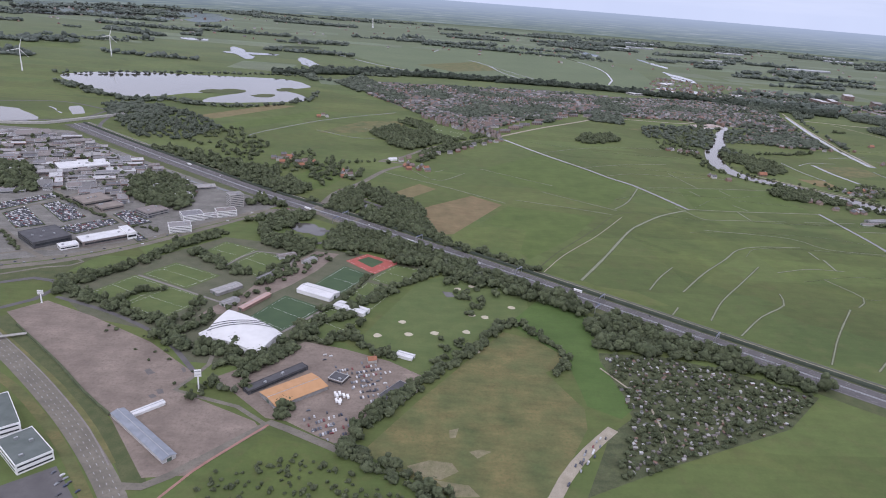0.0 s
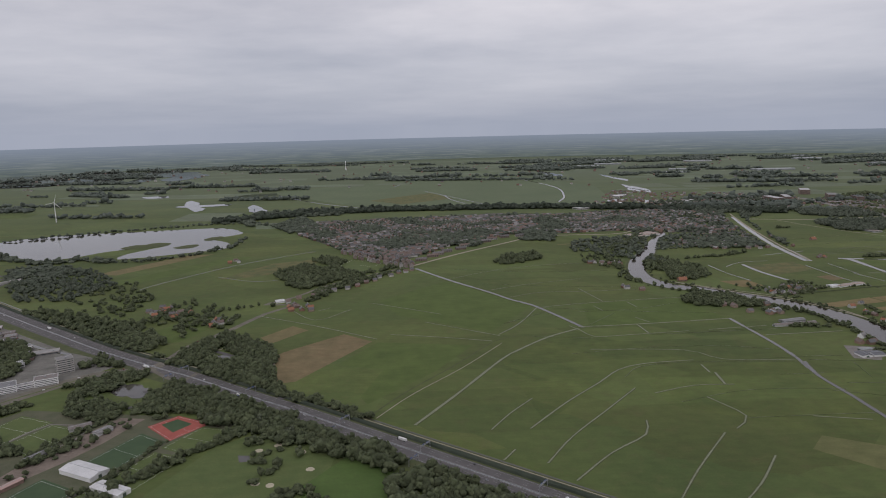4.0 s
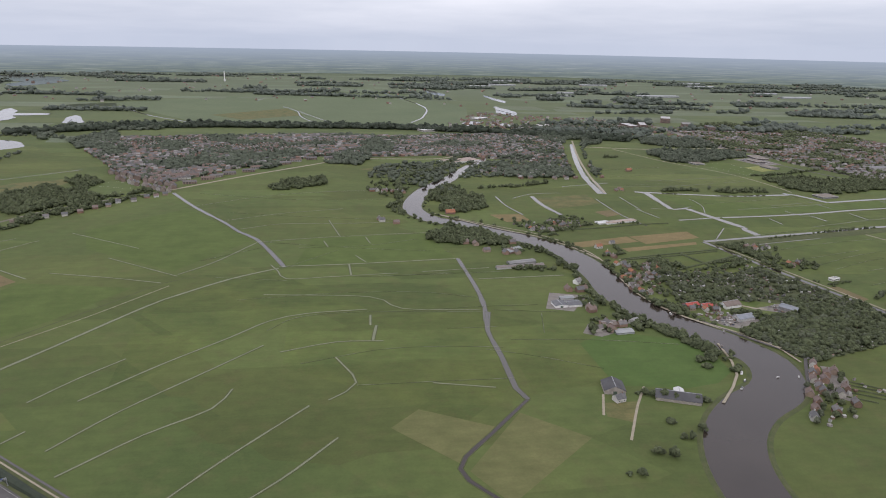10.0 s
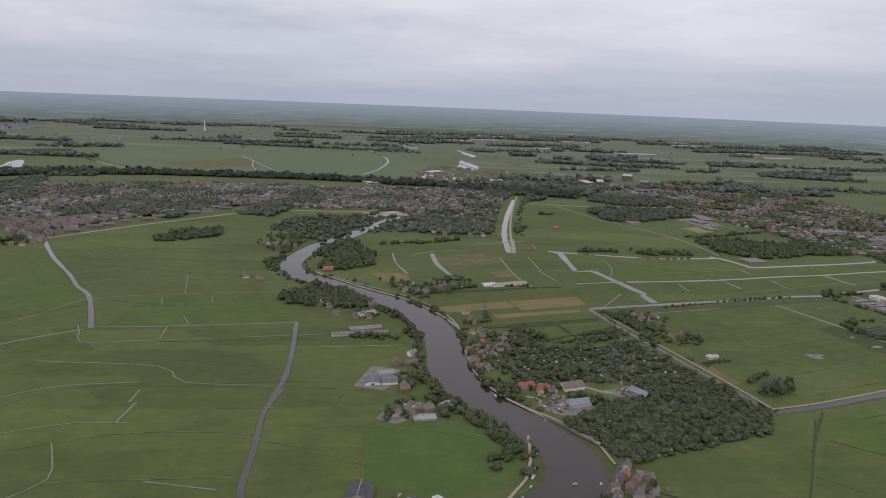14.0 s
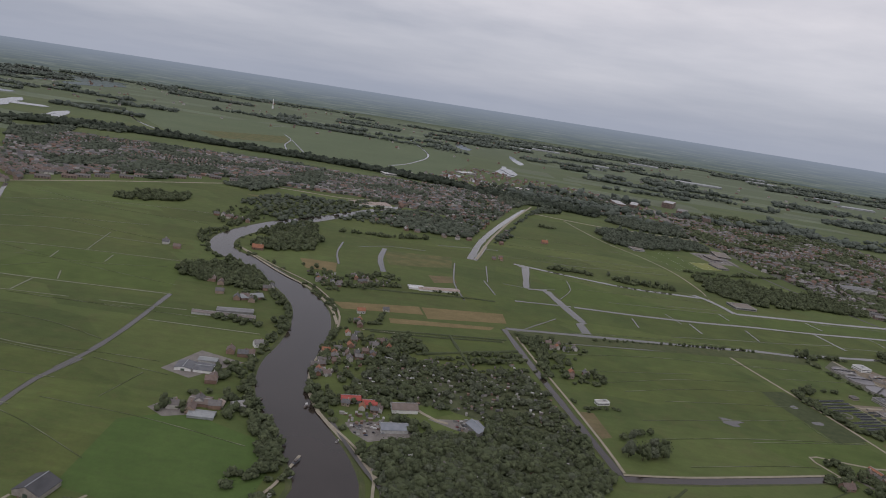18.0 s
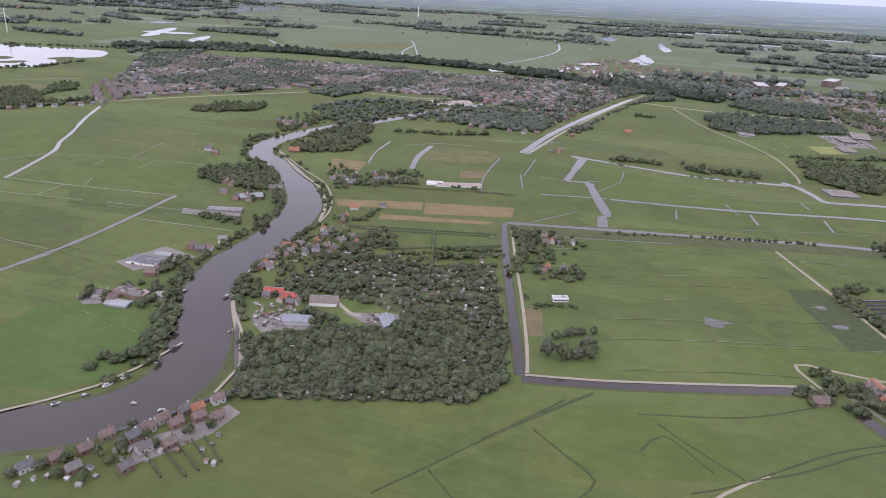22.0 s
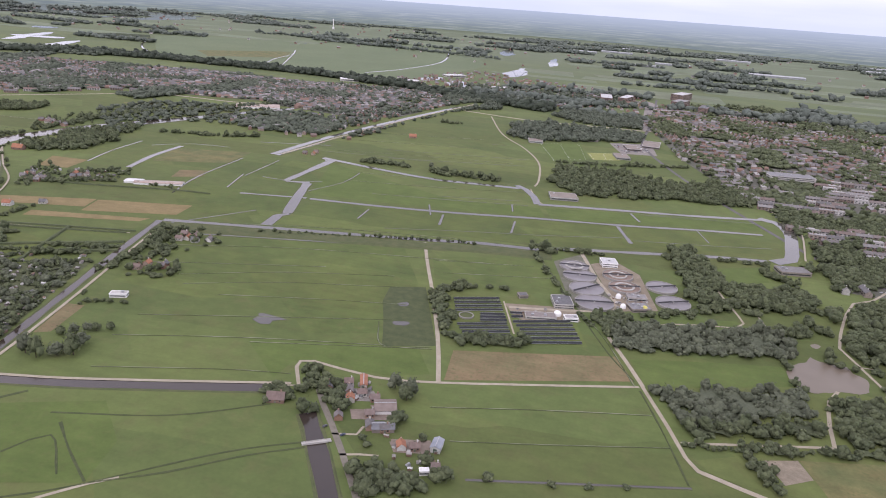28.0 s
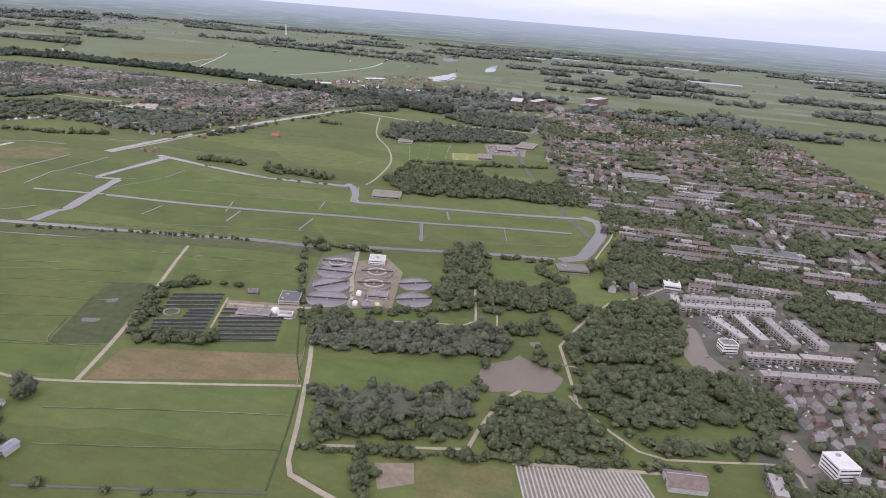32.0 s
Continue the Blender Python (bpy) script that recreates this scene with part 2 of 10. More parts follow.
RIVER = mat("river_water", (0.036, 0.028, 0.023), (0.046, 0.036, 0.030), 40.0, 0.12, bump=0.03, spec=0.5)
LEAF = mat("broadleaf_foliage", (0.074, 0.092, 0.048), (0.110, 0.128, 0.067), 6.0, 0.95, (0.058, 0.073, 0.041), bump=1.4, per_island=0.32)
LEAF_LIGHT = mat("willow_foliage", (0.090, 0.105, 0.068), (0.122, 0.136, 0.090), 5.0, 0.95, (0.072, 0.085, 0.058), bump=1.4, per_island=0.30)
# next two: leaf colour lifted towards blue-grey, imitating haze over far trees
LEAF_FAR = mat("hazed_wood_foliage", (0.082, 0.100, 0.072), (0.108, 0.124, 0.090), 14.0, 0.95, (0.068, 0.084, 0.062), bump=1.5, per_island=0.24)
FAR_LEAF = mat("hazed_far_foliage", (0.098, 0.119, 0.100), (0.122, 0.141, 0.117), 30.0, 0.95, (0.085, 0.104, 0.089), bump=1.5, per_island=0.2)
DARK_LEAF = mat("dark_belt_foliage", (0.038, 0.050, 0.036), (0.056, 0.068, 0.048), 9.0, 0.95, (0.046, 0.058, 0.042), bump=0.5, per_island=0.25)
BARK = mat("bark", (0.06, 0.048, 0.035), (0.09, 0.07, 0.05), 0.6, 0.95)
WALLS = palette("house_walls", [(0.24, 0.14, 0.10), (0.28, 0.19, 0.145), (0.20, 0.13, 0.10), (0.46, 0.44, 0.40), (0.31, 0.24, 0.19), (0.52, 0.51, 0.49)], 0.85)
ROOFS = palette("house_roofs", [(0.176, 0.129, 0.113), (0.14, 0.131, 0.129), (0.16, 0.144, 0.139), (0.183, 0.136, 0.117), (0.179, 0.169, 0.166), (0.133, 0.133, 0.136), (0.187, 0.144, 0.129)], 0.8)
ROOF_ORANGE = mat("orange_tiles", (0.28, 0.125, 0.075), (0.35, 0.165, 0.10), 2.0, 0.8, (0.22, 0.11, 0.07))
ROOF_TAN = mat("tan_metal_roof", (0.44, 0.245, 0.115), (0.50, 0.285, 0.14), 4.0, 0.6)
WHITE_ROOF = mat("white_membrane", (0.56, 0.56, 0.56), (0.68, 0.68, 0.68), 6.0, 0.5, (0.48, 0.48, 0.48))
GREY_ROOF = palette("flat_roofs", [(0.17, 0.165, 0.16), (0.24, 0.232, 0.225), (0.12, 0.12, 0.125), (0.32, 0.31, 0.30), (0.48, 0.48, 0.48), (0.21, 0.185, 0.17), (0.20, 0.20, 0.205)], 0.75)
CLADDING = palette("building_walls", [(0.27, 0.265, 0.26), (0.42, 0.42, 0.41), (0.20, 0.17, 0.155), (0.34, 0.31, 0.28), (0.50, 0.50, 0.49), (0.26, 0.17, 0.14)], 0.7)
WHITE = mat("white_paint", (0.72, 0.72, 0.71), (0.80, 0.80, 0.79), 3.0, 0.5)
STEEL = mat("galvanised_steel", (0.36, 0.37, 0.38), (0.46, 0.47, 0.48), 1.0, 0.45, metal=0.6)
CONCRETE = mat("concrete", (0.36, 0.35, 0.33), (0.46, 0.45, 0.42), 3.0, 0.85, (0.30, 0.29, 0.27))
GLASS_DARK = mat("window_glass", (0.03, 0.035, 0.04), (0.05, 0.055, 0.06), 2.0, 0.08, spec=0.6)
PANEL_BLUE = mat("solar_glass", (0.014, 0.016, 0.020), (0.022, 0.024, 0.028), 3.0, 0.4, spec=0.3)
GREENHOUSE = mat("greenhouse_glass", (0.24, 0.255, 0.26), (0.35, 0.365, 0.37), 7.0, 0.3, (0.20, 0.22, 0.22))
CAR_PAINT = palette("car_paint", [(0.72, 0.72, 0.72), (0.05, 0.05, 0.055), (0.30, 0.31, 0.32), (0.12, 0.13, 0.15), (0.60, 0.60, 0.60), (0.75, 0.75, 0.75), (0.20, 0.05, 0.05)], 0.3, 0.05)
CAR_STUFF = palette("parked_car_paint", [(0.55, 0.55, 0.55), (0.05, 0.05, 0.055), (0.26, 0.27, 0.28), (0.10, 0.11, 0.13), (0.45, 0.45, 0.45), (0.07, 0.07, 0.08), (0.66, 0.66, 0.66), (0.18, 0.05, 0.05), (0.15, 0.16, 0.18), (0.04, 0.05, 0.08)], 0.3, 0.05, by_island=True)
SHEDS = palette("shed_roofs", [(0.30, 0.28, 0.26), (0.36, 0.35, 0.33), (0.16, 0.14, 0.13), (0.20, 0.13, 0.10), (0.48, 0.48, 0.47), (0.12, 0.12, 0.12), (0.22, 0.21, 0.19)], 0.8, by_island=True)

# ---- builders ----


def mesh_of(name, verts, faces, *materials, index=None, smooth=False):
    me = bpy.data.meshes.new(name)
    me.from_pydata([tuple(v) for v in verts], [], [tuple(f) for f in faces])
    for m in materials:
        me.materials.append(m)
    if index is not None:
        me.polygons.foreach_set("material_index", np.array(index, dtype=np.int32))
    if smooth:
        me.polygons.foreach_set("use_smooth", np.ones(len(me.polygons), dtype=bool))
    me.update()
    return me


def part(name, me, parent, label=""):
    ob = new(name, me)
    ob.parent = parent
    if label:
        ob["label"] = label
    return ob


def smooth_line(pts, step=12.0):
    """A rounded line through the given plan points."""
    p = [Vector((*q, 0)) for q in pts]
    p = [p[0] * 2 - p[1]] + p + [p[-1] * 2 - p[-2]]
    out = []
    for k in range(1, len(p) - 2):
        a, b, c, d = p[k - 1:k + 3]
        n = max(1, int((c - b).length / step))
        for j in range(n):
            t = j / n
            out.append(0.5 * ((2 * b) + (c - a) * t + (2 * a - 5 * b + 4 * c - d) * t * t + (3 * b - a - 3 * c + d) * t ** 3))
    out.append(p[-2])
    return out


def side_of(line, k):
    d = line[min(k + 1, len(line) - 1)] - line[max(k - 1, 0)]
    d.z = 0
    if d.length < 1e-6:
        return Vector((0, 1, 0))
    d.normalize()
    return Vector((d.y, -d.x, 0))


def strip(name, pts, width, material, z, label="", category="", kind="structure", step=12.0, profile=None, straight=False, uneven=0.0):
    """A ribbon along a line. profile: rows of (offset across, height) for raised edges. width: one number, or one for each point."""
    line = [Vector((*q, 0)) for q in pts] if straight else smooth_line(pts, step)
    if isinstance(width, (int, float)):
        ws = [width] * len(line)
    else:
        t = np.linspace(0, len(width) - 1, len(line))
        ws = np.interp(t, range(len(width)), width)
    verts, faces = [], []
    for k, q in enumerate(line):
        s = side_of(line, k)
        w = ws[k] * (1 + uneven * noise.noise(q * 0.07)) if uneven else ws[k]
        rows = profile(w) if profile else [(-w / 2, z), (w / 2, z)]
        for off, h in rows:
            v = q + s * off
            verts.append((v.x, v.y, h))
    n = len(rows)
    for k in range(len(line) - 1):
        for j in range(n - 1):
            a = k * n + j
            faces.append((a, a + 1, a + n + 1, a + n))
    ob = new(name, mesh_of(name, verts, faces, material))
    return tagged(ob, label, category, "", kind)


def patch(name, pts, material, z, label="", category="", kind="structure", thick=0.0):
    """A flat piece of land with straight sides."""
    bm = bmesh.new()
    vs = [bm.verts.new((x, y, z)) for x, y in pts]
    f = bm.faces.new(vs)
    f.normal_update()
    if f.normal.z < 0:
        f.normal_flip()
    bmesh.ops.triangulate(bm, faces=bm.faces[:])
    me = bpy.data.meshes.new(name)
    bm.to_mesh(me)
    bm.free()
    me.materials.append(material)
    return tagged(new(name, me), label, category, "", kind)


def shore(pts, rough=0.12, step=3):
    """An uneven natural outline from a few corners."""
    c = [Vector((*p, 0)) for p in pts]
    size = sum((c[k] - c[k - 1]).length for k in range(len(c))) / len(c)
    run = smooth_line(list(pts) + list(pts[:3]), size / step)
    per = int(len(run) * len(pts) / (len(pts) + 2))
    k0 = max(1, len(run) // (len(pts) + 2))
    out = []
    for k, q in enumerate(run[k0:k0 + per]):
        d = noise.noise(q / size * 2.3) + 0.5 * noise.noise(q / size * 6.1)
        out.append(tuple((q + side_of(run, k0 + k) * d * size * rough).xy))
    return out


LEVEL = [0]


def ditch(pts, width, label="narrow polder ditch with still grey water between grassy banks", bank=0.5, step=14.0, water=None):
    LEVEL[0] += 1
    width *= 0.8 if width < 3.0 else 0.9
    z = 0.16 + 0.0005 * (LEVEL[0] % 60)
    ob = strip("ditch", pts, width, water or WATER, z, label, "ditch", step=step, uneven=0.5)
    b = strip("bank", pts, width, REED, 0, "", "", "", step=step,
              profile=lambda w: [(-w / 2 - bank, 0.02), (-w / 2 - bank * 0.3, 0.2 + z - 0.16), (-w / 2, z - 0.04), (w / 2, z - 0.04), (w / 2 + bank * 0.3, 0.2 + z - 0.16), (w / 2 + bank, 0.02)])
    b.parent = ob
    return ob


def weedy(pts, width):
    """A shallow ditch overgrown with pale duckweed."""
    return ditch(pts, max(1.25, width * 1.45), "shallow polder ditch overgrown with pale duckweed", 0.6, 10.0, WEED)


def furrow(pts, width=0.8, wet=True):
    """A narrow drain: a dark line of taller grass, water glints painted as a pale weedy strip."""
    ob = strip("drain", pts, width, FURROW, 0.06, "shallow drain of darker tall grass across pasture", "drain", uneven=0.6, step=6.0,
               profile=lambda w: [(-w / 2, 0.055), (-w * 0.25, 0.22), (0, 0.10), (w * 0.25, 0.22), (w / 2, 0.055)])
    if not wet:
        return ob
    glint_ = strip("water", pts, width * 0.34, WEED, 0.235, "pale broken strip painted as water glints in the drain", "", "", uneven=2.4, step=4.0)
    glint_.parent = ob
    return ob


def inside(poly, x, y):
    hit = False
    for (x1, y1), (x2, y2) in zip(poly, poly[1:] + poly[:1]):
        if (y1 > y) != (y2 > y) and x < (x2 - x1) * (y - y1) / (y2 - y1) + x1:
            hit = not hit
    return hit


def scatter(poly, gap, seed=0, keep=1.0):
    r = random.Random(seed)
    xs, ys = [p[0] for p in poly], [p[1] for p in poly]
    out = []
    y = min(ys)
    while y < max(ys):
        x = min(xs)
        while x < max(xs):
            a, b = x + r.uniform(-0.5, 0.5) * gap, y + r.uniform(-0.5, 0.5) * gap
            if inside(poly, a, b) and r.random() < keep:
                out.append((a, b))
            x += gap
        y += gap
    return out


def along(pts, gap, width=0.0, seed=0, keep=1.0):
    r = random.Random(seed)
    line = smooth_line(pts, gap)
    out = []
    for k, q in enumerate(line):
        for j in range(max(1, round(width / gap * 0.8))):
            if r.random() < keep:
                v = q + side_of(line, k) * r.uniform(-0.5, 0.5) * width
                out.append((v.x + r.uniform(-0.3, 0.3) * gap, v.y + r.uniform(-0.3, 0.3) * gap))
    return out


# a rough ball of twelve corners, from which leaf clumps are made
G = (1 + 5 ** 0.5) / 2
ICO_V = np.array([(-1, G, 0), (1, G, 0), (-1, -G, 0), (1, -G, 0), (0, -1, G), (0, 1, G), (0, -1, -G), (0, 1, -G), (G, 0, -1), (G, 0, 1), (-G, 0, -1), (-G, 0, 1)]) / 1.9
ICO_F = np.array([(0, 11, 5), (0, 5, 1), (0, 1, 7), (0, 7, 10), (0, 10, 11), (1, 5, 9), (5, 11, 4), (11, 10, 2), (10, 7, 6), (7, 1, 8),
                  (3, 9, 4), (3, 4, 2), (3, 2, 6), (3, 6, 8), (3, 8, 9), (4, 9, 5), (2, 4, 11), (6, 2, 10), (8, 6, 7), (9, 8, 1)])



def crown_arrays(seed, clumps, leaves, tall=1.0):
    """A tree crown about one metre wide on a bare stem: rounded, uneven leaf clumps and loose leaf sprays."""
    r = np.random.RandomState(seed)
    V, F, n = [], [], 0
    for k in range(clumps + 1):
        spin = np.linalg.qr(r.normal(size=(3, 3)))[0]
        v = (ICO_V * (1 + r.uniform(-0.34, 0.34, (12, 1)))) @ spin
        if k == 0:
            v = v * np.array([0.40, 0.40, 0.34 * tall]) + (0, 0, 0.50 * tall)
        else:
            a, h = k * 2.4 + r.uniform(-0.5, 0.5), r.uniform(0.0, 1.0)
            d = r.uniform(0.22, 0.42) * (1.1 - 0.7 * h)
            s = r.uniform(0.12, 0.24) * (1.1 - 0.3 * h)
            v = v * np.array([s, s, s * 0.95 * tall]) + (math.cos(a) * d, math.sin(a) * d, (0.36 + 0.46 * h) * tall)
        V.append(v), F.append(ICO_F + n)
        n += 12
    for k in range(leaves):
        a, h = r.uniform(0, 6.28), r.uniform(0.0, 1.0)
        d = (0.34 + 0.18 * r.rand()) * (1.1 - 0.75 * abs(h - 0.35))
        c = np.array([math.cos(a) * d, math.sin(a) * d, (0.25 + 0.72 * h) * tall])
        v = r.normal(0, 0.05, (3, 3)) + c
        V.append(v), F.append(np.array([(0, 1, 2)]) + n)
        n += 3
    return np.concatenate(V), np.concatenate(F)


def stem_arrays(tall=1.0, limbs=3, seed=0):
    r = random.Random(seed)
    V, F = [], []

    def rod(a, b, ra, rb):
        n = len(V)
        for c, rad in ((a, ra), (b, rb)):
            for k in range(4):
                V.append((c[0] + math.cos(k * 1.57) * rad, c[1] + math.sin(k * 1.57) * rad, c[2]))
        for k in range(4):
            F.append((n + k, n + (k + 1) % 4, n + 4 + (k + 1) % 4, n + 4 + k))

    rod((0, 0, 0), (0.01, 0, 0.5 * tall), 0.035, 0.02)
    for k in range(limbs):
        a = k * 6.28 / limbs + r.random()
        rod((0, 0, 0.3 * tall), (0.22 * math.cos(a), 0.22 * math.sin(a), 0.6 * tall), 0.018, 0.008)
    return V, F


CROWNS = [crown_arrays(k, 8, 18, 1.0 + 0.25 * (k % 3)) for k in range(8)]
CROWNS_FAR = [crown_arrays(40 + k, 2, 4, 0.9 + 0.2 * (k % 3)) for k in range(8)]
STEM = stem_arrays(1.0, 0)


OPEN_KINDS = ("between", "garden", "scattered", "bushes", "shrubs", "round cottages", "round a", "evenly", "golf", "lighter", "hedgerows", "upper river")  # trees that stand apart
CLEAR = []  # roads on which no tree stands: points along them and the width kept free


def wood(name, spots, size, material, label, category="trees", seed=0, far=False, spread=0.35, trunks=True):
    """Many trees that stand as one wood or belt."""
    for line, reach in CLEAR:  
        if len(spots):
            gap = np.sqrt(((np.array(spots)[:, None, :2] - line[None]) ** 2).sum(2)).min(1)
            spots = [s for s, g_ in zip(spots, gap) if g_ > reach]
    if not len(spots):
        return None
    r = np.random.RandomState(seed + len(spots))
    if not far and size >= 4.4:  # close canopy: more and narrower crowns of the same height
        extra = [(x + r.uniform(-0.5, 0.5) * size, y + r.uniform(-0.5, 0.5) * size) for x, y, *_ in spots if r.rand() < 0.35]
        spots, slim = list(spots) + extra, 0.82
    else:
        slim = 1.0
    V, F, n, mi = [], [], 0, []
    kinds = CROWNS_FAR if far else CROWNS
    sv, sf = np.array(STEM[0]), np.array(STEM[1])
    sf3 = np.concatenate([sf[:, (0, 1, 2)], sf[:, (0, 2, 3)]])
    for x, y in spots:
        v, f = kinds[r.randint(len(kinds))]
        s = size * r.uniform(1 - spread, 1 + spread)
        a = r.uniform(0, 6.28)
        rot = np.array([[math.cos(a), -math.sin(a), 0], [math.sin(a), math.cos(a), 0], [0, 0, 1]])
        sc = np.array([s * slim * r.uniform(1.15, 1.6), s * slim * r.uniform(1.15, 1.6), s * (0.5 + 0.5 * slim) * r.uniform(0.8, 1.15)])
        V.append((v @ rot.T) * sc + (x, y, -0.15 * s))
        F.append(f + n)
        n += len(v)
        mi.append(np.zeros(len(f), dtype=np.int32))
        if trunks and not far:
            V.append(sv * sc + (x, y, -0.05 * s))
            F.append(sf3 + n)
            n += len(sv)
            mi.append(np.ones(len(sf3), dtype=np.int32))
    if size >= 3.0 and not any(w in label for w in OPEN_KINDS):  # the closed canopy between the crowns, rough and lower than they are
        cell = 2.4 if not far else 4.5
        P = np.array([s_[:2] for s_ in spots])
        low = P.min(0) - 3 * cell
        nx, ny = ((P.max(0) + 3 * cell - low) / cell).astype(int) + 1
        if nx * ny < 3000000:
            full = np.zeros((nx, ny), dtype=bool)
            reach = int(max(1, round(size * slim * 0.42 / cell)))
            ij = ((P - low) / cell).astype(int)
            for a_ in range(-reach, reach + 1):
                for b_ in range(-reach, reach + 1):
                    if a_ * a_ + b_ * b_ <= reach * reach + 1:
                        full[np.clip(ij[:, 0] + a_, 0, nx - 1), np.clip(ij[:, 1] + b_, 0, ny - 1)] = True
            near = np.zeros((nx + 1, ny + 1), dtype=int)
            near[:-1, :-1] += full
            near[1:, :-1] += full
            near[:-1, 1:] += full
            near[1:, 1:] += full
            tops = size * r.uniform(0.55, 1.45, near.shape) * np.array([0.0, 0.0, 0.02, 0.05, 0.36])[near]
            ids = -np.ones(near.shape, dtype=int)
            use = np.argwhere(near > 0)
            ids[use[:, 0], use[:, 1]] = np.arange(len(use)) + n
            V.append(np.column_stack([low[0] + use[:, 0] * cell + r.uniform(-0.3, 0.3, len(use)) * cell, low[1] + use[:, 1] * cell + r.uniform(-0.3, 0.3, len(use)) * cell, tops[use[:, 0], use[:, 1]]]))
            deep = near == 4
            q = np.argwhere(deep[:-1, :-1] & deep[1:, :-1] & deep[1:, 1:] & deep[:-1, 1:])
            a_, b_, c_, d_ = ids[q[:, 0], q[:, 1]], ids[q[:, 0] + 1, q[:, 1]], ids[q[:, 0] + 1, q[:, 1] + 1], ids[q[:, 0], q[:, 1] + 1]
            F.append(np.concatenate([np.column_stack([a_, b_, c_]), np.column_stack([a_, c_, d_])]))
            mi.append(np.zeros(2 * len(q), dtype=np.int32))
    V, F, mi = np.concatenate(V), np.concatenate(F), np.concatenate(mi)
    me = bpy.data.meshes.new(name)
    me.vertices.add(len(V)), me.loops.add(len(F) * 3), me.polygons.add(len(F))
    me.vertices.foreach_set("co", V.ravel())
    me.loops.foreach_set("vertex_index", F.ravel().astype(np.int32))
    me.polygons.foreach_set("loop_start", np.arange(0, len(F) * 3, 3, dtype=np.int32))
    me.polygons.foreach_set("loop_total", np.full(len(F), 3, dtype=np.int32))
    me.materials.append(material), me.materials.append(BARK)
    me.polygons.foreach_set("material_index", mi)
    me.polygons.foreach_set("use_smooth", np.ones(len(F), dtype=bool))
    me.update(calc_edges=True)
    return tagged(new(name, me), label, category, "", "stuff")


TREE_MESH = []


def tree_meshes():
    for k in range(6):
        v, f = crown_arrays(90 + k, 16, 70, 1.0 + 0.2 * (k % 3))
        sv, sf = stem_arrays(1.0 + 0.2 * (k % 3), 4, k)
        TREE_MESH.append((mesh_of("crown", v, f, LEAF if k % 2 else LEAF_LIGHT, smooth=True), mesh_of("trunk", sv, sf, BARK)))


tree_meshes()


def tree(x, y, size, label="broad green deciduous tree standing in grass", group="", seed=None):
    r = random.Random(seed if seed is not None else int(x * 7 + y * 13))
    crown, trunk = TREE_MESH[r.randrange(len(TREE_MESH))]
    ob = tagged(new("tree"), label, "tree", group)
    ob.matrix_world = pose(x, y, 0, 0, 0, r.uniform(0, 360)) @ Matrix.Diagonal((size * r.uniform(0.85, 1.2), size * r.uniform(0.85, 1.2), size * r.uniform(0.85, 1.15), 1))
    part("trunk", trunk, ob)
    part("crown", crown, ob)
    return ob


def box(w, d, h, x=0.0, y=0.0, z=0.0):
    a, b = w / 2, d / 2
    v = [(x + i * a, y + j * b, z + k * h) for k in (0, 1) for i, j in ((-1, -1), (1, -1), (1, 1), (-1, 1))]
    f = [(0, 3, 2, 1), (4, 5, 6, 7), (0, 1, 5, 4), (1, 2, 6, 5), (2, 3, 7, 6), (3, 0, 4, 7)]
    return v, f


def merge(*lots):
    V, F = [], []
    for v, f in lots:
        n = len(V)
        V += list(v)
        F += [tuple(i + n for i in q) for q in f]
    return V, F


def gable(w, d, h, rise):
    """Walls with two gables; the ridge runs along x."""
    a, b = w / 2, d / 2
    v = [(-a, -b, 0), (a, -b, 0), (a, b, 0), (-a, b, 0), (-a, -b, h), (a, -b, h), (a, b, h), (-a, b, h), (-a, 0, h + rise), (a, 0, h + rise)]
    f = [(0, 1, 5, 4), (2, 3, 7, 6), (1, 2, 6, 9, 5), (3, 0, 4, 8, 7), (0, 3, 2, 1)]
    return v, f


def saddle(w, d, h, rise, over=0.2, thick=0.14):
    """Two roof slopes with eaves, a hand thick."""
    a, b = w / 2 + over, d / 2 + over
    drop = rise * over / (d / 2)
    v = []
    for up in (0, thick):
        v += [(-a, -b, h - drop + up), (a, -b, h - drop + up), (a, 0, h + rise + up), (-a, 0, h + rise + up), (a, b, h - drop + up), (-a, b, h - drop + up)]
    f = [(6, 7, 8, 9), (9, 8, 10, 11), (0, 3, 2, 1), (3, 5, 4, 2), (0, 1, 7, 6), (4, 5, 11, 10), (1, 2, 8, 7), (2, 4, 10, 8), (3, 0, 6, 9), (5, 3, 9, 11)]
    return v, f


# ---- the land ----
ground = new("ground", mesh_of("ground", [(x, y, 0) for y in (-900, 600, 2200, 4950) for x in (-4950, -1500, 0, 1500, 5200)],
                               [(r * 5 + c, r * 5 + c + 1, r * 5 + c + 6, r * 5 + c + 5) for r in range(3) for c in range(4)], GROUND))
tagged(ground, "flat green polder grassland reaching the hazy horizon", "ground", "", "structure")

# glowing backdrop at the edge of sight, its haze painted bluer upwards
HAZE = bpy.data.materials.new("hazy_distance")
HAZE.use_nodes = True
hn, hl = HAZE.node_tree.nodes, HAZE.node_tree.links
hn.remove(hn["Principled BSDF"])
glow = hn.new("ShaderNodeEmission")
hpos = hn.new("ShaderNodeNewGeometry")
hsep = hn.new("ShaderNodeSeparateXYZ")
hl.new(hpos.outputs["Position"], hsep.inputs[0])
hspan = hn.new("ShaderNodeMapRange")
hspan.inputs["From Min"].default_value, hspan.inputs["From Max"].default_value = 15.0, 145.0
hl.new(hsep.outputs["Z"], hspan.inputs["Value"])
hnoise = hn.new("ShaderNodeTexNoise")
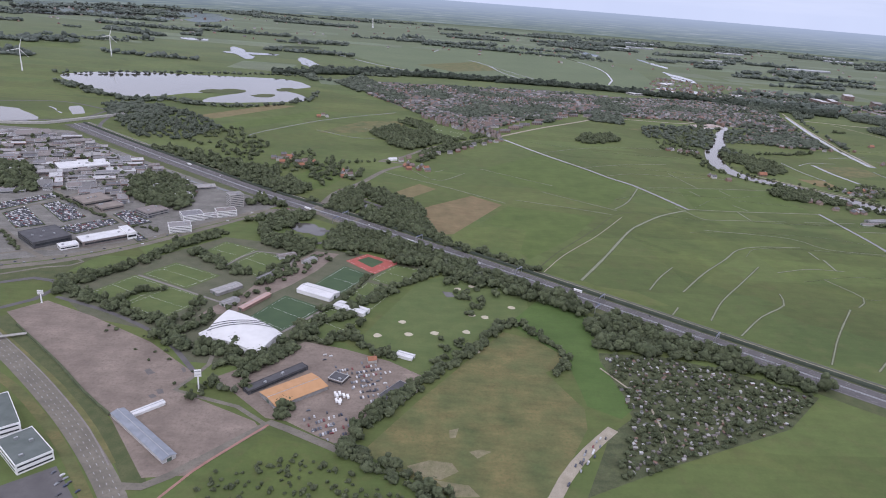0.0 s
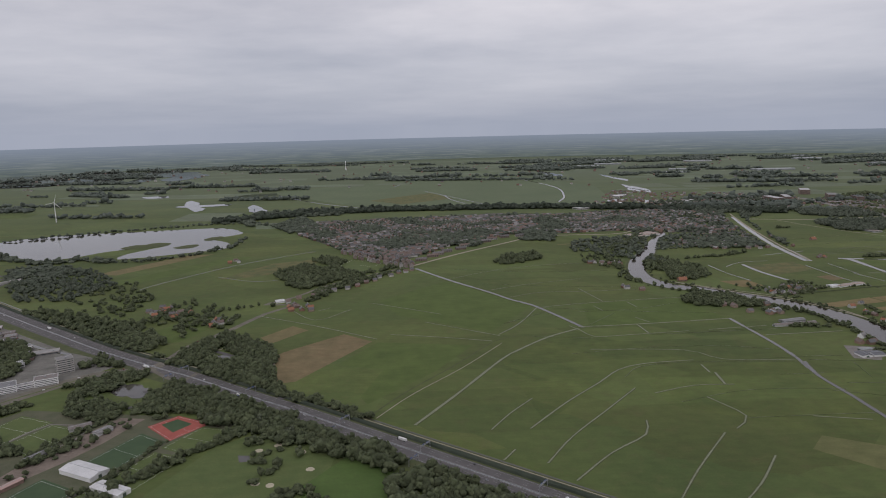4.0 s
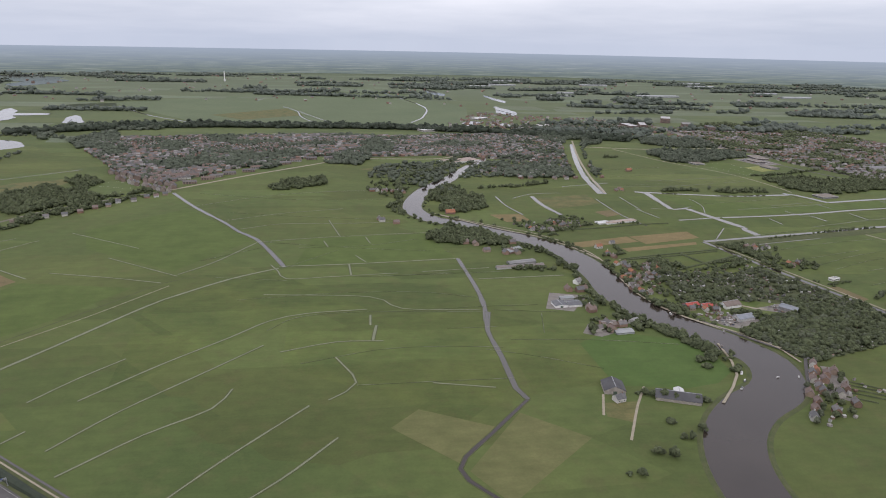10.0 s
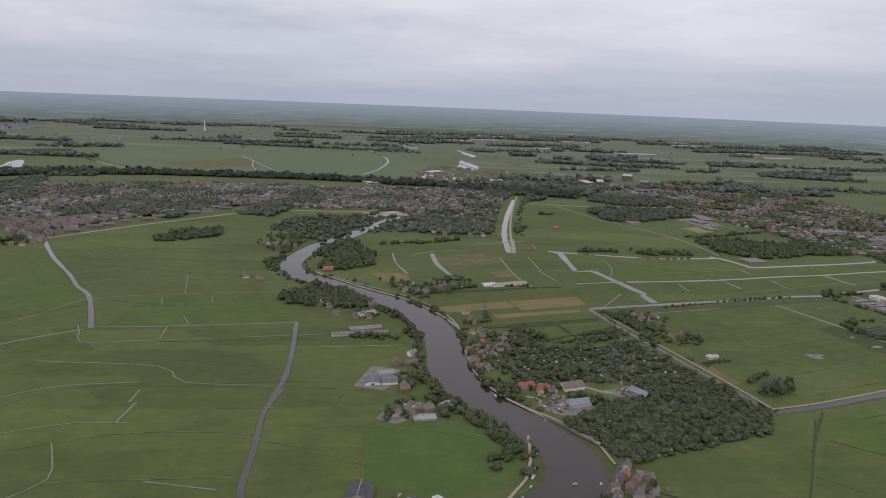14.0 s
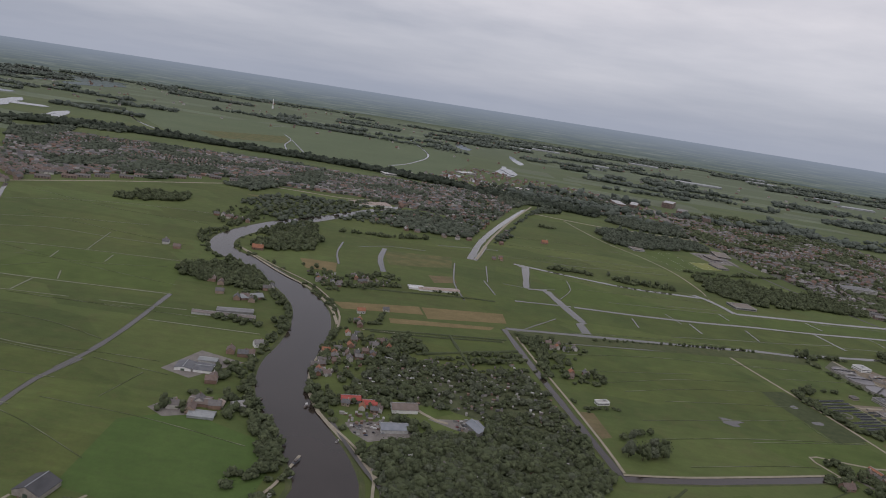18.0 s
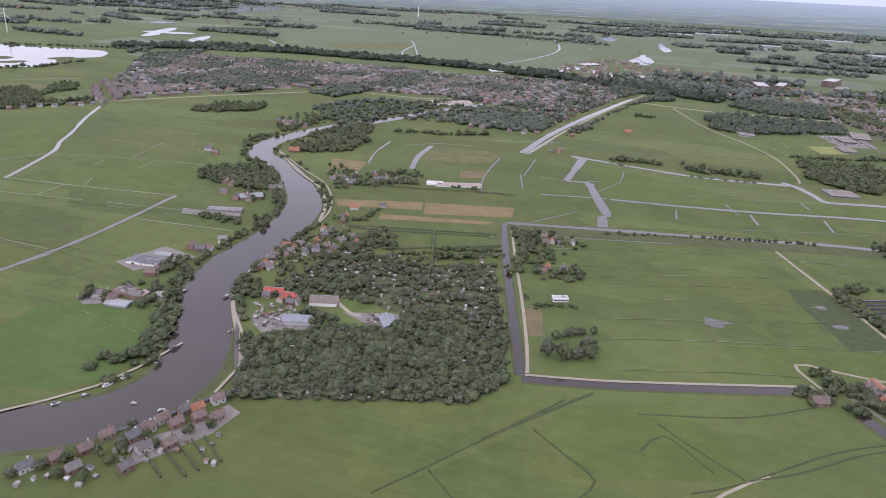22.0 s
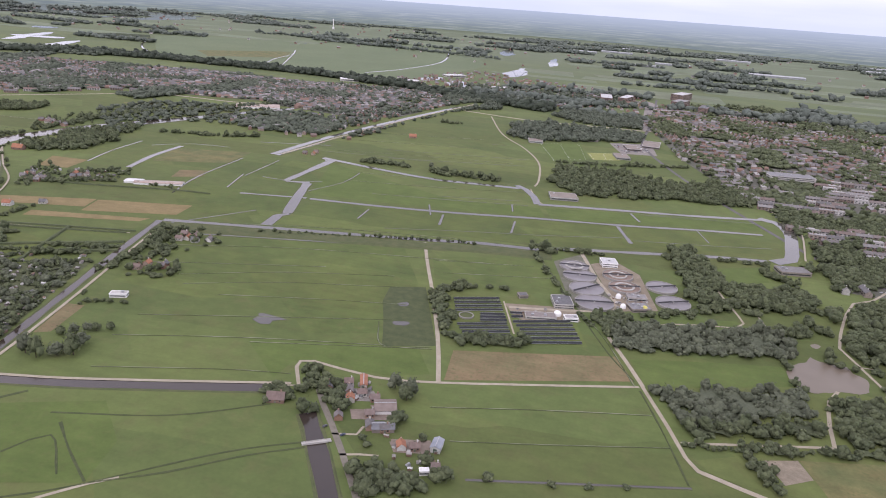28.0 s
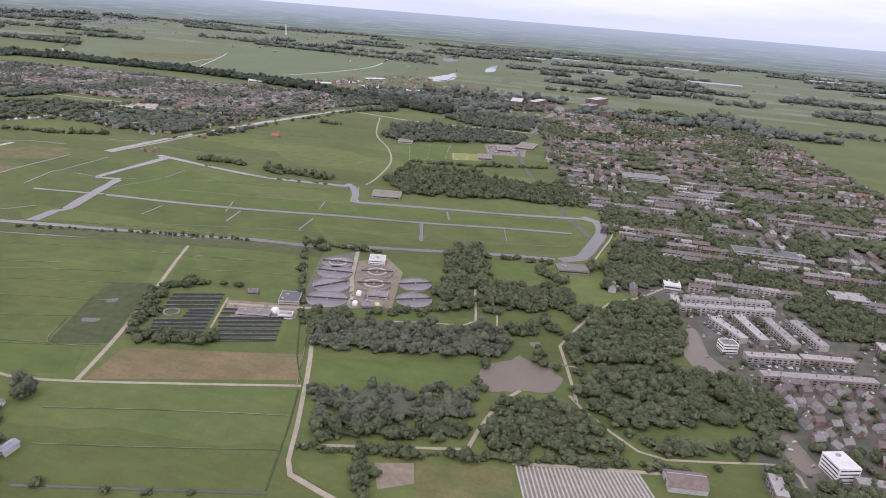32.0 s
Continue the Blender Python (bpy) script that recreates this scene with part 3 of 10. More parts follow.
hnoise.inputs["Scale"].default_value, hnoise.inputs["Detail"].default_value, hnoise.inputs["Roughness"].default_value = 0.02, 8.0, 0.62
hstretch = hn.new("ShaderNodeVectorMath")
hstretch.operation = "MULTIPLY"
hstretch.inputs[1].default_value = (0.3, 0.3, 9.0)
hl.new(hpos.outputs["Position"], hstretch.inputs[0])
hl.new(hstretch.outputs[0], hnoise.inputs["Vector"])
hramp = hn.new("ShaderNodeValToRGB")  # painted woods, pastures and pale glints
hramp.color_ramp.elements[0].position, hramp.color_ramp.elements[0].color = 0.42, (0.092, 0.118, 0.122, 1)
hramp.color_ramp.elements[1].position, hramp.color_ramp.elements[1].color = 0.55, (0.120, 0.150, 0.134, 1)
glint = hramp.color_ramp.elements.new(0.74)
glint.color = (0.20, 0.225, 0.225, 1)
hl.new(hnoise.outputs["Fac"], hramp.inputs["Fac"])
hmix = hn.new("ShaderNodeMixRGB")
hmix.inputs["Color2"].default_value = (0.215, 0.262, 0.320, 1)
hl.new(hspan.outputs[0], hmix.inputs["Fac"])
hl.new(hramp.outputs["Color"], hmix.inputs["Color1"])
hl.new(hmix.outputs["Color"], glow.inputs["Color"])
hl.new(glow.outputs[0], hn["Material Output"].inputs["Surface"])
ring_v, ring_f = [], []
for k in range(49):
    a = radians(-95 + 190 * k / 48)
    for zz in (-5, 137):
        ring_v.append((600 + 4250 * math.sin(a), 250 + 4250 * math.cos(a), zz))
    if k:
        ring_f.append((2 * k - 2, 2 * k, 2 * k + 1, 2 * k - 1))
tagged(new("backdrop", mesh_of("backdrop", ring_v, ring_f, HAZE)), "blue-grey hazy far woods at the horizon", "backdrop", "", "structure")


# ---- building kinds ----
WALLS_LOT = palette("row_walls", [(0.23, 0.14, 0.105), (0.28, 0.19, 0.145), (0.20, 0.13, 0.10), (0.44, 0.42, 0.39), (0.30, 0.24, 0.19)], 0.85, by_island=True)
ROOFS_LOT = palette("row_roofs", [(0.172, 0.129, 0.113), (0.144, 0.134, 0.133), (0.164, 0.148, 0.142), (0.207, 0.133, 0.105), (0.187, 0.178, 0.175), (0.136, 0.136, 0.14), (0.281, 0.269, 0.261)], 0.8, by_island=True)
CACHE = {}


def cached(key, make):
    if key not in CACHE:
        CACHE[key] = make()
    return CACHE[key]


def window_mesh():
    v, f = box(0.7, 0.08, 0.65)
    return mesh_of("window", v, f, GLASS_DARK)


def house(x, y, turn, w=6.0, d=4.6, h=2.6, rise=2.0, wall=None, roof=None, label="brick house with a tiled pitched roof and a small garden", group="", windows=True, chimney=True, category="house", name="house"):
    ob = tagged(new(name), label, category, group)
    ob.matrix_world = pose(x, y, 0.0, 0, 0, turn)
    wall, roof = wall or WALLS, roof or ROOFS
    key = (round(w * 2), round(d * 2), round(h * 2), round(rise * 2), wall.name, roof.name)
    wm = cached(("w",) + key, lambda: mesh_of("wall", *gable(w, d, h, rise), wall))
    rm = cached(("r",) + key, lambda: mesh_of("roof", *saddle(w, d, h, rise), roof))
    wall_ob = part("wall", wm, ob)
    roof_ob = part("roof", rm, ob)
    if chimney:
        c = part("chimney", cached("chimney", lambda: mesh_of("chimney", *merge(box(0.5, 0.5, 1.1), box(0.64, 0.64, 0.12, 0, 0, 1.1)), WALLS)), roof_ob)
        c.matrix_local = pose(w * 0.28, 0, h + rise - 0.35)
    if windows:
        wm2 = cached("window", window_mesh)
        for side in (-1, 1):
            for k in (-0.27, 0.27):
                o = part("window", wm2, wall_ob)
                o.matrix_local = pose(w * k, side * (d / 2 + 0.01), h * 0.42)
        door = part("door", cached("door", lambda: mesh_of("door", *box(0.55, 0.08, 1.15), mat("painted_door", (0.10, 0.13, 0.10), (0.14, 0.17, 0.14), 1.0, 0.5))), wall_ob)
        door.matrix_local = pose(0, -(d / 2 + 0.012), 0)
    return ob


def barn(x, y, turn, w, d, h=2.6, rise=None, wall=None, roof=None, label="long farm barn with a grey sheet roof", group="", name="barn", category="barn"):
    rise = rise or min(w, d) * 0.22
    if w < d:
        w, d, turn = d, w, turn + 90
    ob = tagged(new(name), label, category, group)
    ob.matrix_world = pose(x, y, 0, 0, 0, turn)
    wall, roof = wall or CLADDING, roof or GREY_ROOF
    wo = part("wall", mesh_of("wall", *gable(w, d, h, rise), wall), ob)
    part("roof", mesh_of("roof", *saddle(w, d, h, rise, 0.3), roof), ob)
    ridge = part("ridge_cap", mesh_of("ridge_cap", *box(w + 0.4, 0.35, 0.12, 0, 0, h + rise + 0.1), STEEL), ob)
    dm = mesh_of("barn_door", *box(0.08, min(2.2, d * 0.4), h * 0.8), mat("barn_door_paint", (0.07, 0.10, 0.08), (0.10, 0.13, 0.10), 1.0, 0.6))
    for sgn in (-1, 1):
        part("barn_door", dm, wo).matrix_local = pose(sgn * (w / 2 + 0.03), 0, 0)
    return ob


def block(x, y, turn, w, d, h=4.0, storeys=2, wall=None, roof=None, label="flat-roofed business building with window bands", group="", units=3, name="building", category="building"):
    """A flat-roofed building with a window band on each storey, a raised roof edge and roof units."""
    ob = tagged(new(name), label, category, group)
    ob.matrix_world = pose(x, y, 0, 0, 0, turn)
    wall, roof = wall or CLADDING, roof or GREY_ROOF
    body = part("wall", mesh_of("wall", *box(w, d, h), wall), ob)
    top = part("roof", mesh_of("roof", *box(w - 0.5, d - 0.5, 0.08, 0, 0, h), roof), ob)
    edge = merge(box(w + 0.1, 0.3, 0.4, 0, -d / 2 + 0.1, h - 0.1), box(w + 0.1, 0.3, 0.4, 0, d / 2 - 0.1, h - 0.1), box(0.3, d - 0.5, 0.4, -w / 2 + 0.1, 0, h - 0.1), box(0.3, d - 0.5, 0.4, w / 2 - 0.1, 0, h - 0.1))
    part("parapet", mesh_of("parapet", *edge, wall), ob)
    for s in range(storeys):
        z = h * (s + 0.35) / storeys
        band = mesh_of("window_band", *merge(box(w * 0.92, 0.06, h * 0.32 / storeys, 0, -d / 2 - 0.02, z), box(w * 0.92, 0.06, h * 0.32 / storeys, 0, d / 2 + 0.02, z),
                                             box(0.06, d * 0.9, h * 0.32 / storeys, -w / 2 - 0.02, 0, z), box(0.06, d * 0.9, h * 0.32 / storeys, w / 2 + 0.02, 0, z)), GLASS_DARK)
        part("window_band", band, body)
    r = random.Random(int(x * 3 + y))
    um = cached("unit", lambda: mesh_of("roof_unit", *merge(box(1.6, 1.2, 0.8), box(1.2, 0.9, 0.15, 0, 0, 0.8)), STEEL))
    for k in range(units):
        part("roof_unit", um, top).matrix_local = pose(r.uniform(-0.35, 0.35) * w, r.uniform(-0.3, 0.3) * d, h + 0.08)
    return ob


def houses_lot(name, spots, label, turn=20.0, size=1.0, seed=0, category="houses", wall=None, roof=None):
    """Far houses that nobody could count, joined."""
    r = random.Random(seed)
    V, F, I = [], [], []
    for x, y, *own in spots:
        w, d, h, q = r.uniform(5, 8) * size, r.uniform(4, 5) * size, r.uniform(2.3, 3.2) * size, r.uniform(1.4, 2.2) * size
        a = radians((own[0] if own else turn) + 90 * r.randrange(2) * (0 if own else 1) + r.uniform(-4, 4))
        c, s = math.cos(a), math.sin(a)
        for m, (v, f) in enumerate((gable(w, d, h, q), saddle(w, d, h, q))):
            n = len(V)
            V += [(x + p[0] * c - p[1] * s, y + p[0] * s + p[1] * c, p[2]) for p in v]
            F += [tuple(i + n for i in g) for g in f]
            I += [m] * len(f)
    ob = new(name, mesh_of(name, V, F, wall or WALLS_LOT, roof or ROOFS_LOT, index=I))
    return tagged(ob, label, category, "", "stuff")


TOWN_ROOFS = palette("town_roofs", [(0.156, 0.144, 0.139), (0.133, 0.129, 0.129), (0.176, 0.152, 0.139), (0.195, 0.187, 0.183), (0.164, 0.129, 0.115), (0.234, 0.226, 0.222)], 0.8)
PALE_WALLS = palette("pale_row_walls", [(0.40, 0.38, 0.35), (0.33, 0.30, 0.27), (0.46, 0.45, 0.43), (0.28, 0.23, 0.20)], 0.85)
PALE_ROOFS = palette("gravel_roofs", [(0.33, 0.32, 0.305), (0.28, 0.272, 0.262), (0.38, 0.37, 0.355)], 0.85)
TOWN_WALLS = palette("town_walls", [(0.24, 0.18, 0.15), (0.28, 0.235, 0.205), (0.40, 0.39, 0.37), (0.22, 0.165, 0.14), (0.33, 0.30, 0.27)], 0.85)


def streets(poly, turn, seed, step=6.4, yards=(11.0, 16.0), keep=0.88, park=0.22, size_=75.0):
    """House spots in rows along streets, with back gardens between and parks left open."""
    r = random.Random(seed)
    c = Vector((sum(p[0] for p in poly) / len(poly), sum(p[1] for p in poly) / len(poly), 0))
    out, tn = [], radians(turn)
    v, row = -700.0, 0
    while v < 700:
        v += yards[row % 2] * r.uniform(0.9, 1.1)
        row += 1
        u = -700.0
        while u < 700:
            u += step if r.random() < 0.86 else step * 2.2
            quarter = 1.571 if noise.noise((u / 110.0, v / 110.0, seed + 7.0)) > 0.12 else 0.0
            x = c.x + u * math.cos(tn) - v * math.sin(tn)
            y = c.y + u * math.sin(tn) + v * math.cos(tn)
            if inside(poly, x, y) and noise.noise((x / size_, y / size_, float(seed))) < park and r.random() < keep:
                out.append((x, y, turn + math.degrees(quarter)))
    return out


def terrace(x, y, turn, n=6, unit=3.4, d=5.0, h=3.2, rise=1.6, label="row of terraced brick houses with a tiled roof", group="", flat=False):
    """A row of houses under one roof, with party walls, chimneys and dormers."""
    ob = tagged(new("terraced_houses"), label, "houses", group)
    ob.matrix_world = pose(x, y, 0, 0, 0, turn)
    w = n * unit
    key = (n, round(unit * 4), flat)
    if flat:
        part("wall", cached(("tw",) + key, lambda: mesh_of("wall", *box(w, d, h + 0.8), PALE_WALLS)), ob)
        part("roof", cached(("tr",) + key, lambda: mesh_of("roof", *box(w + 0.3, d + 0.3, 0.2, 0, 0, h + 0.8), PALE_ROOFS)), ob)
    else:
        part("wall", cached(("tw",) + key, lambda: mesh_of("wall", *gable(w, d, h, rise), TOWN_WALLS)), ob)
        part("roof", cached(("tr",) + key, lambda: mesh_of("roof", *saddle(w, d, h, rise), ROOFS if n != 4 else TOWN_ROOFS)), ob)
    win = cached(("twin",) + key, lambda: mesh_of("glazing", *merge(*[box(unit * 0.55, 0.08, 0.7, (k + 0.5) * unit - w / 2, s * (d / 2 + 0.01), z) for k in range(n) for s in (-1, 1) for z in (0.6, 2.0)]), GLASS_DARK))
    tagged(part("glazing", win, ob), kind="stuff")
    cm = cached("chimney", lambda: mesh_of("chimney", *merge(box(0.5, 0.5, 1.1), box(0.64, 0.64, 0.12, 0, 0, 1.1)), WALLS))
    for k in range(1, n, 2):
        part("chimney", cm, ob).matrix_local = pose(k * unit - w / 2, 0, h + (0.8 if flat else rise - 0.35))
    return ob


def car_mesh():
    V = [(-1.0, -0.42, 0.14), (1.0, -0.42, 0.14), (1.0, 0.42, 0.14), (-1.0, 0.42, 0.14), (-1.02, -0.43, 0.42), (1.02, -0.43, 0.40), (1.02, 0.43, 0.40), (-1.02, 0.43, 0.42),
         (-0.72, -0.36, 0.74), (0.28, -0.36, 0.74), (0.28, 0.36, 0.74), (-0.72, 0.36, 0.74), (0.55, -0.42, 0.45), (0.55, 0.42, 0.45), (-0.92, -0.42, 0.45), (-0.92, 0.42, 0.45)]
    F = [(0, 1, 5, 4), (1, 2, 6, 5), (2, 3, 7, 6), (3, 0, 4, 7), (4, 5, 12, 14), (6, 7, 15, 13), (5, 6, 13, 12), (7, 4, 14, 15), (12, 13, 10, 9), (14, 12, 9, 8), (13, 15, 11, 10), (15, 14, 8, 11), (8, 9, 10, 11)]
    return V, F


CAR_V, CAR_F = car_mesh()


def wheel_mesh():
    V, F = [], []
    for s in (-0.07, 0.07):
        for k in range(10):
            a = k * math.tau / 10
            V.append((0.17 * math.cos(a), s, 0.17 + 0.17 * math.sin(a)))
    F = [tuple(range(10)), tuple(range(19, 9, -1))] + [(k, 10 + k, 10 + (k + 1) % 10, (k + 1) % 10) for k in range(10)]
    return mesh_of("wheel", V, F, mat("tyre_rubber", (0.02, 0.02, 0.02), (0.03, 0.03, 0.03), 0.5, 0.9))


def car(x, y, turn, z=0.1, group="cars on the motorway", label="small passenger car on the asphalt"):
    ob = tagged(new("car"), label, "car", group)
    ob.matrix_world = pose(x, y, z, 0, 0, turn)
    part("body", cached("car_body", lambda: mesh_of("body", CAR_V, CAR_F, CAR_PAINT)), ob)
    part("windscreen", cached("car_glass", lambda: mesh_of("windscreen", *merge(([(0.54, -0.36, 0.48), (0.54, 0.36, 0.48), (0.30, 0.33, 0.73), (0.30, -0.33, 0.73)], [(0, 1, 2, 3)]),
                                                                                 ([(-0.5, -0.405, 0.48), (0.4, -0.405, 0.48), (0.2, -0.375, 0.7), (-0.5, -0.375, 0.7)], [(0, 1, 2, 3)])), GLASS_DARK)), ob)
    wm = cached("car_wheel", wheel_mesh)
    for wx in (-0.6, 0.62):
        for wy in (-0.4, 0.4):
            part("wheel", wm, ob).matrix_local = pose(wx, wy, 0)
    return ob


def truck(x, y, turn, z=0.1, label="white lorry with a box trailer on the motorway"):
    ob = tagged(new("lorry"), label, "lorry", "lorries on the motorway")
    ob.matrix_world = pose(x, y, z, 0, 0, turn)
    part("trailer", cached("trailer", lambda: mesh_of("trailer", *box(6.4, 1.3, 1.5, -1.0, 0, 0.5), WHITE)), ob)
    part("cab", cached("cab", lambda: mesh_of("cab", *merge(box(1.1, 1.25, 1.3, 2.9, 0, 0.3), box(0.8, 1.2, 0.25, 2.8, 0, 1.6)), CAR_PAINT)), ob)
    wm = cached("car_wheel", wheel_mesh)
    for wx in (-3.4, -2.8, 1.4, 3.0):
        for wy in (-0.6, 0.6):
            part("wheel", wm, ob).matrix_local = pose(wx, wy, 0) @ Matrix.Scale(1.5, 4)
    return ob


def cars_lot(name, spots, label, turn):
    """A car park full of cars, too many to count."""
    V, F = [], []
    r = random.Random(len(spots))
    for x, y in spots:
        a = radians(turn + 180 * r.randrange(2))
        c, s = math.cos(a), math.sin(a)
        n = len(V)
        V += [(x + 1.1 * (p[0] * c - p[1] * s), y + 1.1 * (p[0] * s + p[1] * c), 0.1 + p[2]) for p in CAR_V]
        F += [tuple(i + n for i in f) for f in CAR_F]
    return tagged(new(name, mesh_of(name, V, F, CAR_STUFF)), label, "cars", "", "stuff")


def car_rows(pts, gap=4.0, step=1.35, seed=0, keep=0.9):
    """Spots for cars in neat rows, along the first side of a car park."""
    r = random.Random(seed)
    a, b = Vector(pts[0]), Vector(pts[1])
    u = (b - a).normalized()
    n = Vector((-u.y, u.x))
    out = []
    for i in range(-40, 41):
        for j in range(-60, 61):
            p = a + n * (i * gap) + u * (j * step)
            if inside(pts, p.x, p.y) and r.random() < keep:
                out.append((p.x, p.y))
    return out


def sheds_lot(name, spots, label, seed=0, size=1.0):
    r = random.Random(seed)
    V, F = [], []
    for x, y in spots:
        w, d, h = r.uniform(1.0, 2.6) * size, r.uniform(0.9, 1.8) * size, r.uniform(0.9, 1.5) * size
        a = r.uniform(0, 0.4) + 1.57 * r.randrange(2)
        c, s = math.cos(a), math.sin(a)
        v, f = merge(gable(w, d, h, 0.3 * size), saddle(w, d, h, 0.3 * size, 0.1, 0.06))
        n = len(V)
        V += [(x + p[0] * c - p[1] * s, y + p[0] * s + p[1] * c, p[2]) for p in v]
        F += [tuple(i + n for i in q) for q in f]
    return tagged(new(name, mesh_of(name, V, F, SHEDS)), label, "sheds", "", "stuff")


def pitch(pts, material, label):
    """A sports field with painted lines."""
    ob = patch("sports_pitch", pts, material, 0.09, label, "sports pitch")
    c = [Vector((*p, 0)) for p in pts]
    mid = sum(c, Vector()) / len(c)
    inner = [mid + (p - mid) * 0.9 for p in c]
    runs = [(inner[k], inner[(k + 1) % 4]) for k in range(4)] + [((inner[0] + inner[1]) / 2, (inner[2] + inner[3]) / 2)]
    for a, b in runs:
        n = (b - a).normalized()
        s = Vector((n.y, -n.x, 0)) * 0.055
        me = mesh_of("touchline", [(*(a - s).xy, 0.13), (*(b - s).xy, 0.13), (*(b + s).xy, 0.13), (*(a + s).xy, 0.13)], [(0, 1, 2, 3)], LINE_WHITE)
        part("touchline", me, ob)
    return ob


def boat(x, y, turn, size=1.0, label="small moored motor boat with a white cabin"):
    ob = tagged(new("boat"), label, "boat", "boats along the river")
    ob.matrix_world = pose(x, y, 0.18, 0, 0, turn) @ Matrix.Scale(size, 4)
    hull = [(-2, -0.6, 0), (1, -0.6, 0), (2.4, 0, 0), (1, 0.6, 0), (-2, 0.6, 0), (-2.1, -0.75, 0.6), (1.2, -0.75, 0.65), (2.8, 0, 0.75), (1.2, 0.75, 0.65), (-2.1, 0.75, 0.6)]
    part("hull", cached("hull", lambda: mesh_of("hull", hull, [(k, (k + 1) % 5, 5 + (k + 1) % 5, 5 + k) for k in range(5)] + [(5, 6, 7, 8, 9)], palette("hull_paint", [(0.6, 0.6, 0.58), (0.08, 0.09, 0.11), (0.16, 0.13, 0.11), (0.5, 0.5, 0.5)], 0.4))), ob)
    part("cabin", cached("cabin", lambda: mesh_of("cabin", *merge(box(1.9, 1.0, 0.7, -0.3, 0, 0.6), box(2.1, 1.15, 0.08, -0.3, 0, 1.3)), palette("cabin_paint", [(0.60, 0.60, 0.58), (0.14, 0.12, 0.11), (0.35, 0.33, 0.30), (0.10, 0.11, 0.13)], 0.5))), ob)
    part("window", cached("cabwin", lambda: mesh_of("window", *box(1.6, 1.04, 0.28, -0.3, 0, 0.9), GLASS_DARK)), ob)
    return ob


def sign_mast(x, y, h=13.0):
    ob = tagged(new("sign_mast"), "tall white advertising mast with a blank panel", "sign mast")
    ob.matrix_world = pose(x, y, 0, 0, 0, 15)
    part("pole", mesh_of("pole", *merge(box(0.7, 0.5, h * 0.8), box(1.2, 1.2, 0.3)), WHITE), ob)
    part("panel", mesh_of("panel", *box(3.4, 0.7, h * 0.3, 0, 0, h * 0.68), WHITE), ob)
    part("stripe", mesh_of("stripe", *merge(box(3.0, 0.74, 0.5, 0, 0, h * 0.9), box(3.0, 0.74, 0.4, 0, 0, h * 0.75)), STEEL), ob)


def gantry(ax, ay, bx, by, h=3.6):
    """A sign bridge over the carriageway."""
    a, b = Vector((ax, ay, 0)), Vector((bx, by, 0))
    L = (b - a).length
    ob = tagged(new("motorway_gantry"), "steel sign gantry spanning the motorway lanes", "gantry", "gantries over the motorway")
    ob.matrix_world = pose(*((a + b) / 2), 0, 0, math.degrees(math.atan2(b.y - a.y, b.x - a.x)))
    for s in (-1, 1):
        part("post", mesh_of("post", *merge(box(0.3, 0.3, h, s * L / 2), box(0.6, 0.6, 0.2, s * L / 2)), STEEL), ob)
    part("beam", mesh_of("beam", *merge(box(L, 0.12, 0.12, 0, -0.3, h), box(L, 0.12, 0.12, 0, 0.3, h), box(L, 0.12, 0.12, 0, -0.3, h + 0.6), box(L, 0.12, 0.12, 0, 0.3, h + 0.6),
                                        *[box(0.1, 0.7, 0.7, (k / 8 - 0.5) * L, 0, h) for k in range(9)]), STEEL), ob)
    sm = mesh_of("sign_panel", *box(2.4, 0.12, 1.3, 0, 0, h - 0.4), mat("blue_sign", (0.03, 0.08, 0.30), (0.04, 0.10, 0.34), 2.0, 0.5))
    for k in (-0.25, 0.2):
        part("sign_panel", sm, ob).matrix_local = pose(k * L, -0.45, 0)


def turbine(x, y, h=46.0):
    ob = tagged(new("wind_turbine"), "white three-bladed wind turbine standing still", "wind turbine", "wind turbines")
    ob.matrix_world = pose(x, y, 0, 0, 0, 20)
    V, F = [], []
    for z, r in ((0, 1.3), (h, 0.7)):
        V += [(r * math.cos(k * 0.785), r * math.sin(k * 0.785), z) for k in range(8)]
    F = [(k, (k + 1) % 8, 8 + (k + 1) % 8, 8 + k) for k in range(8)]
    part("tower", mesh_of("tower", V, F, WHITE), ob)
    part("nacelle", mesh_of("nacelle", *box(1.6, 3.6, 1.6, 0, 0, h), WHITE), ob)
    bm_ = [(-0.3, 0, 0), (0.3, 0, 0), (0.9, 0, 4), (0.2, 0, 21), (-0.1, 0, 21), (-0.5, 0, 4), (0, 0.35, 2)]
    me = mesh_of("blade", bm_, [(0, 1, 2, 5), (5, 2, 3, 4), (0, 6, 1), (1, 6, 2), (6, 0, 5), (2, 6, 3), (6, 5, 4), (3, 6, 4)], WHITE)
    for k in range(3):
        part("blade", me, ob).matrix_local = pose(0, -2.0, h + 0.8, 0, 17 + 120 * k, 0)

# ---- motorway and roads ----
MOTORWAY = [(-500, 903), (-425, 843), (-335, 774), (-254, 714), (-190, 667), (-121, 622), (-75, 594), (-40, 570), (-5, 546), (27, 525), (66, 497.5), (107, 468), (141, 444), (180, 416), (217, 389.5), (257, 361), (457, 218)]
MOTOR_WIDE = [25, 25, 24, 23, 22, 21, 20, 19, 18, 18, 18, 18, 18, 18, 18, 18, 18]
strip("grass_verge", MOTORWAY, 40.0, REED, 0.05, "rough green verge beside the motorway", "verge")
strip("road", MOTORWAY, MOTOR_WIDE, ASPHALT, 0.10, "wide grey asphalt motorway with many lanes", "road")
MLINE = smooth_line(MOTORWAY, 14.0)
CLEAR.append((np.array([q.xy for q in smooth_line(MOTORWAY, 5.0)]), 12.0))


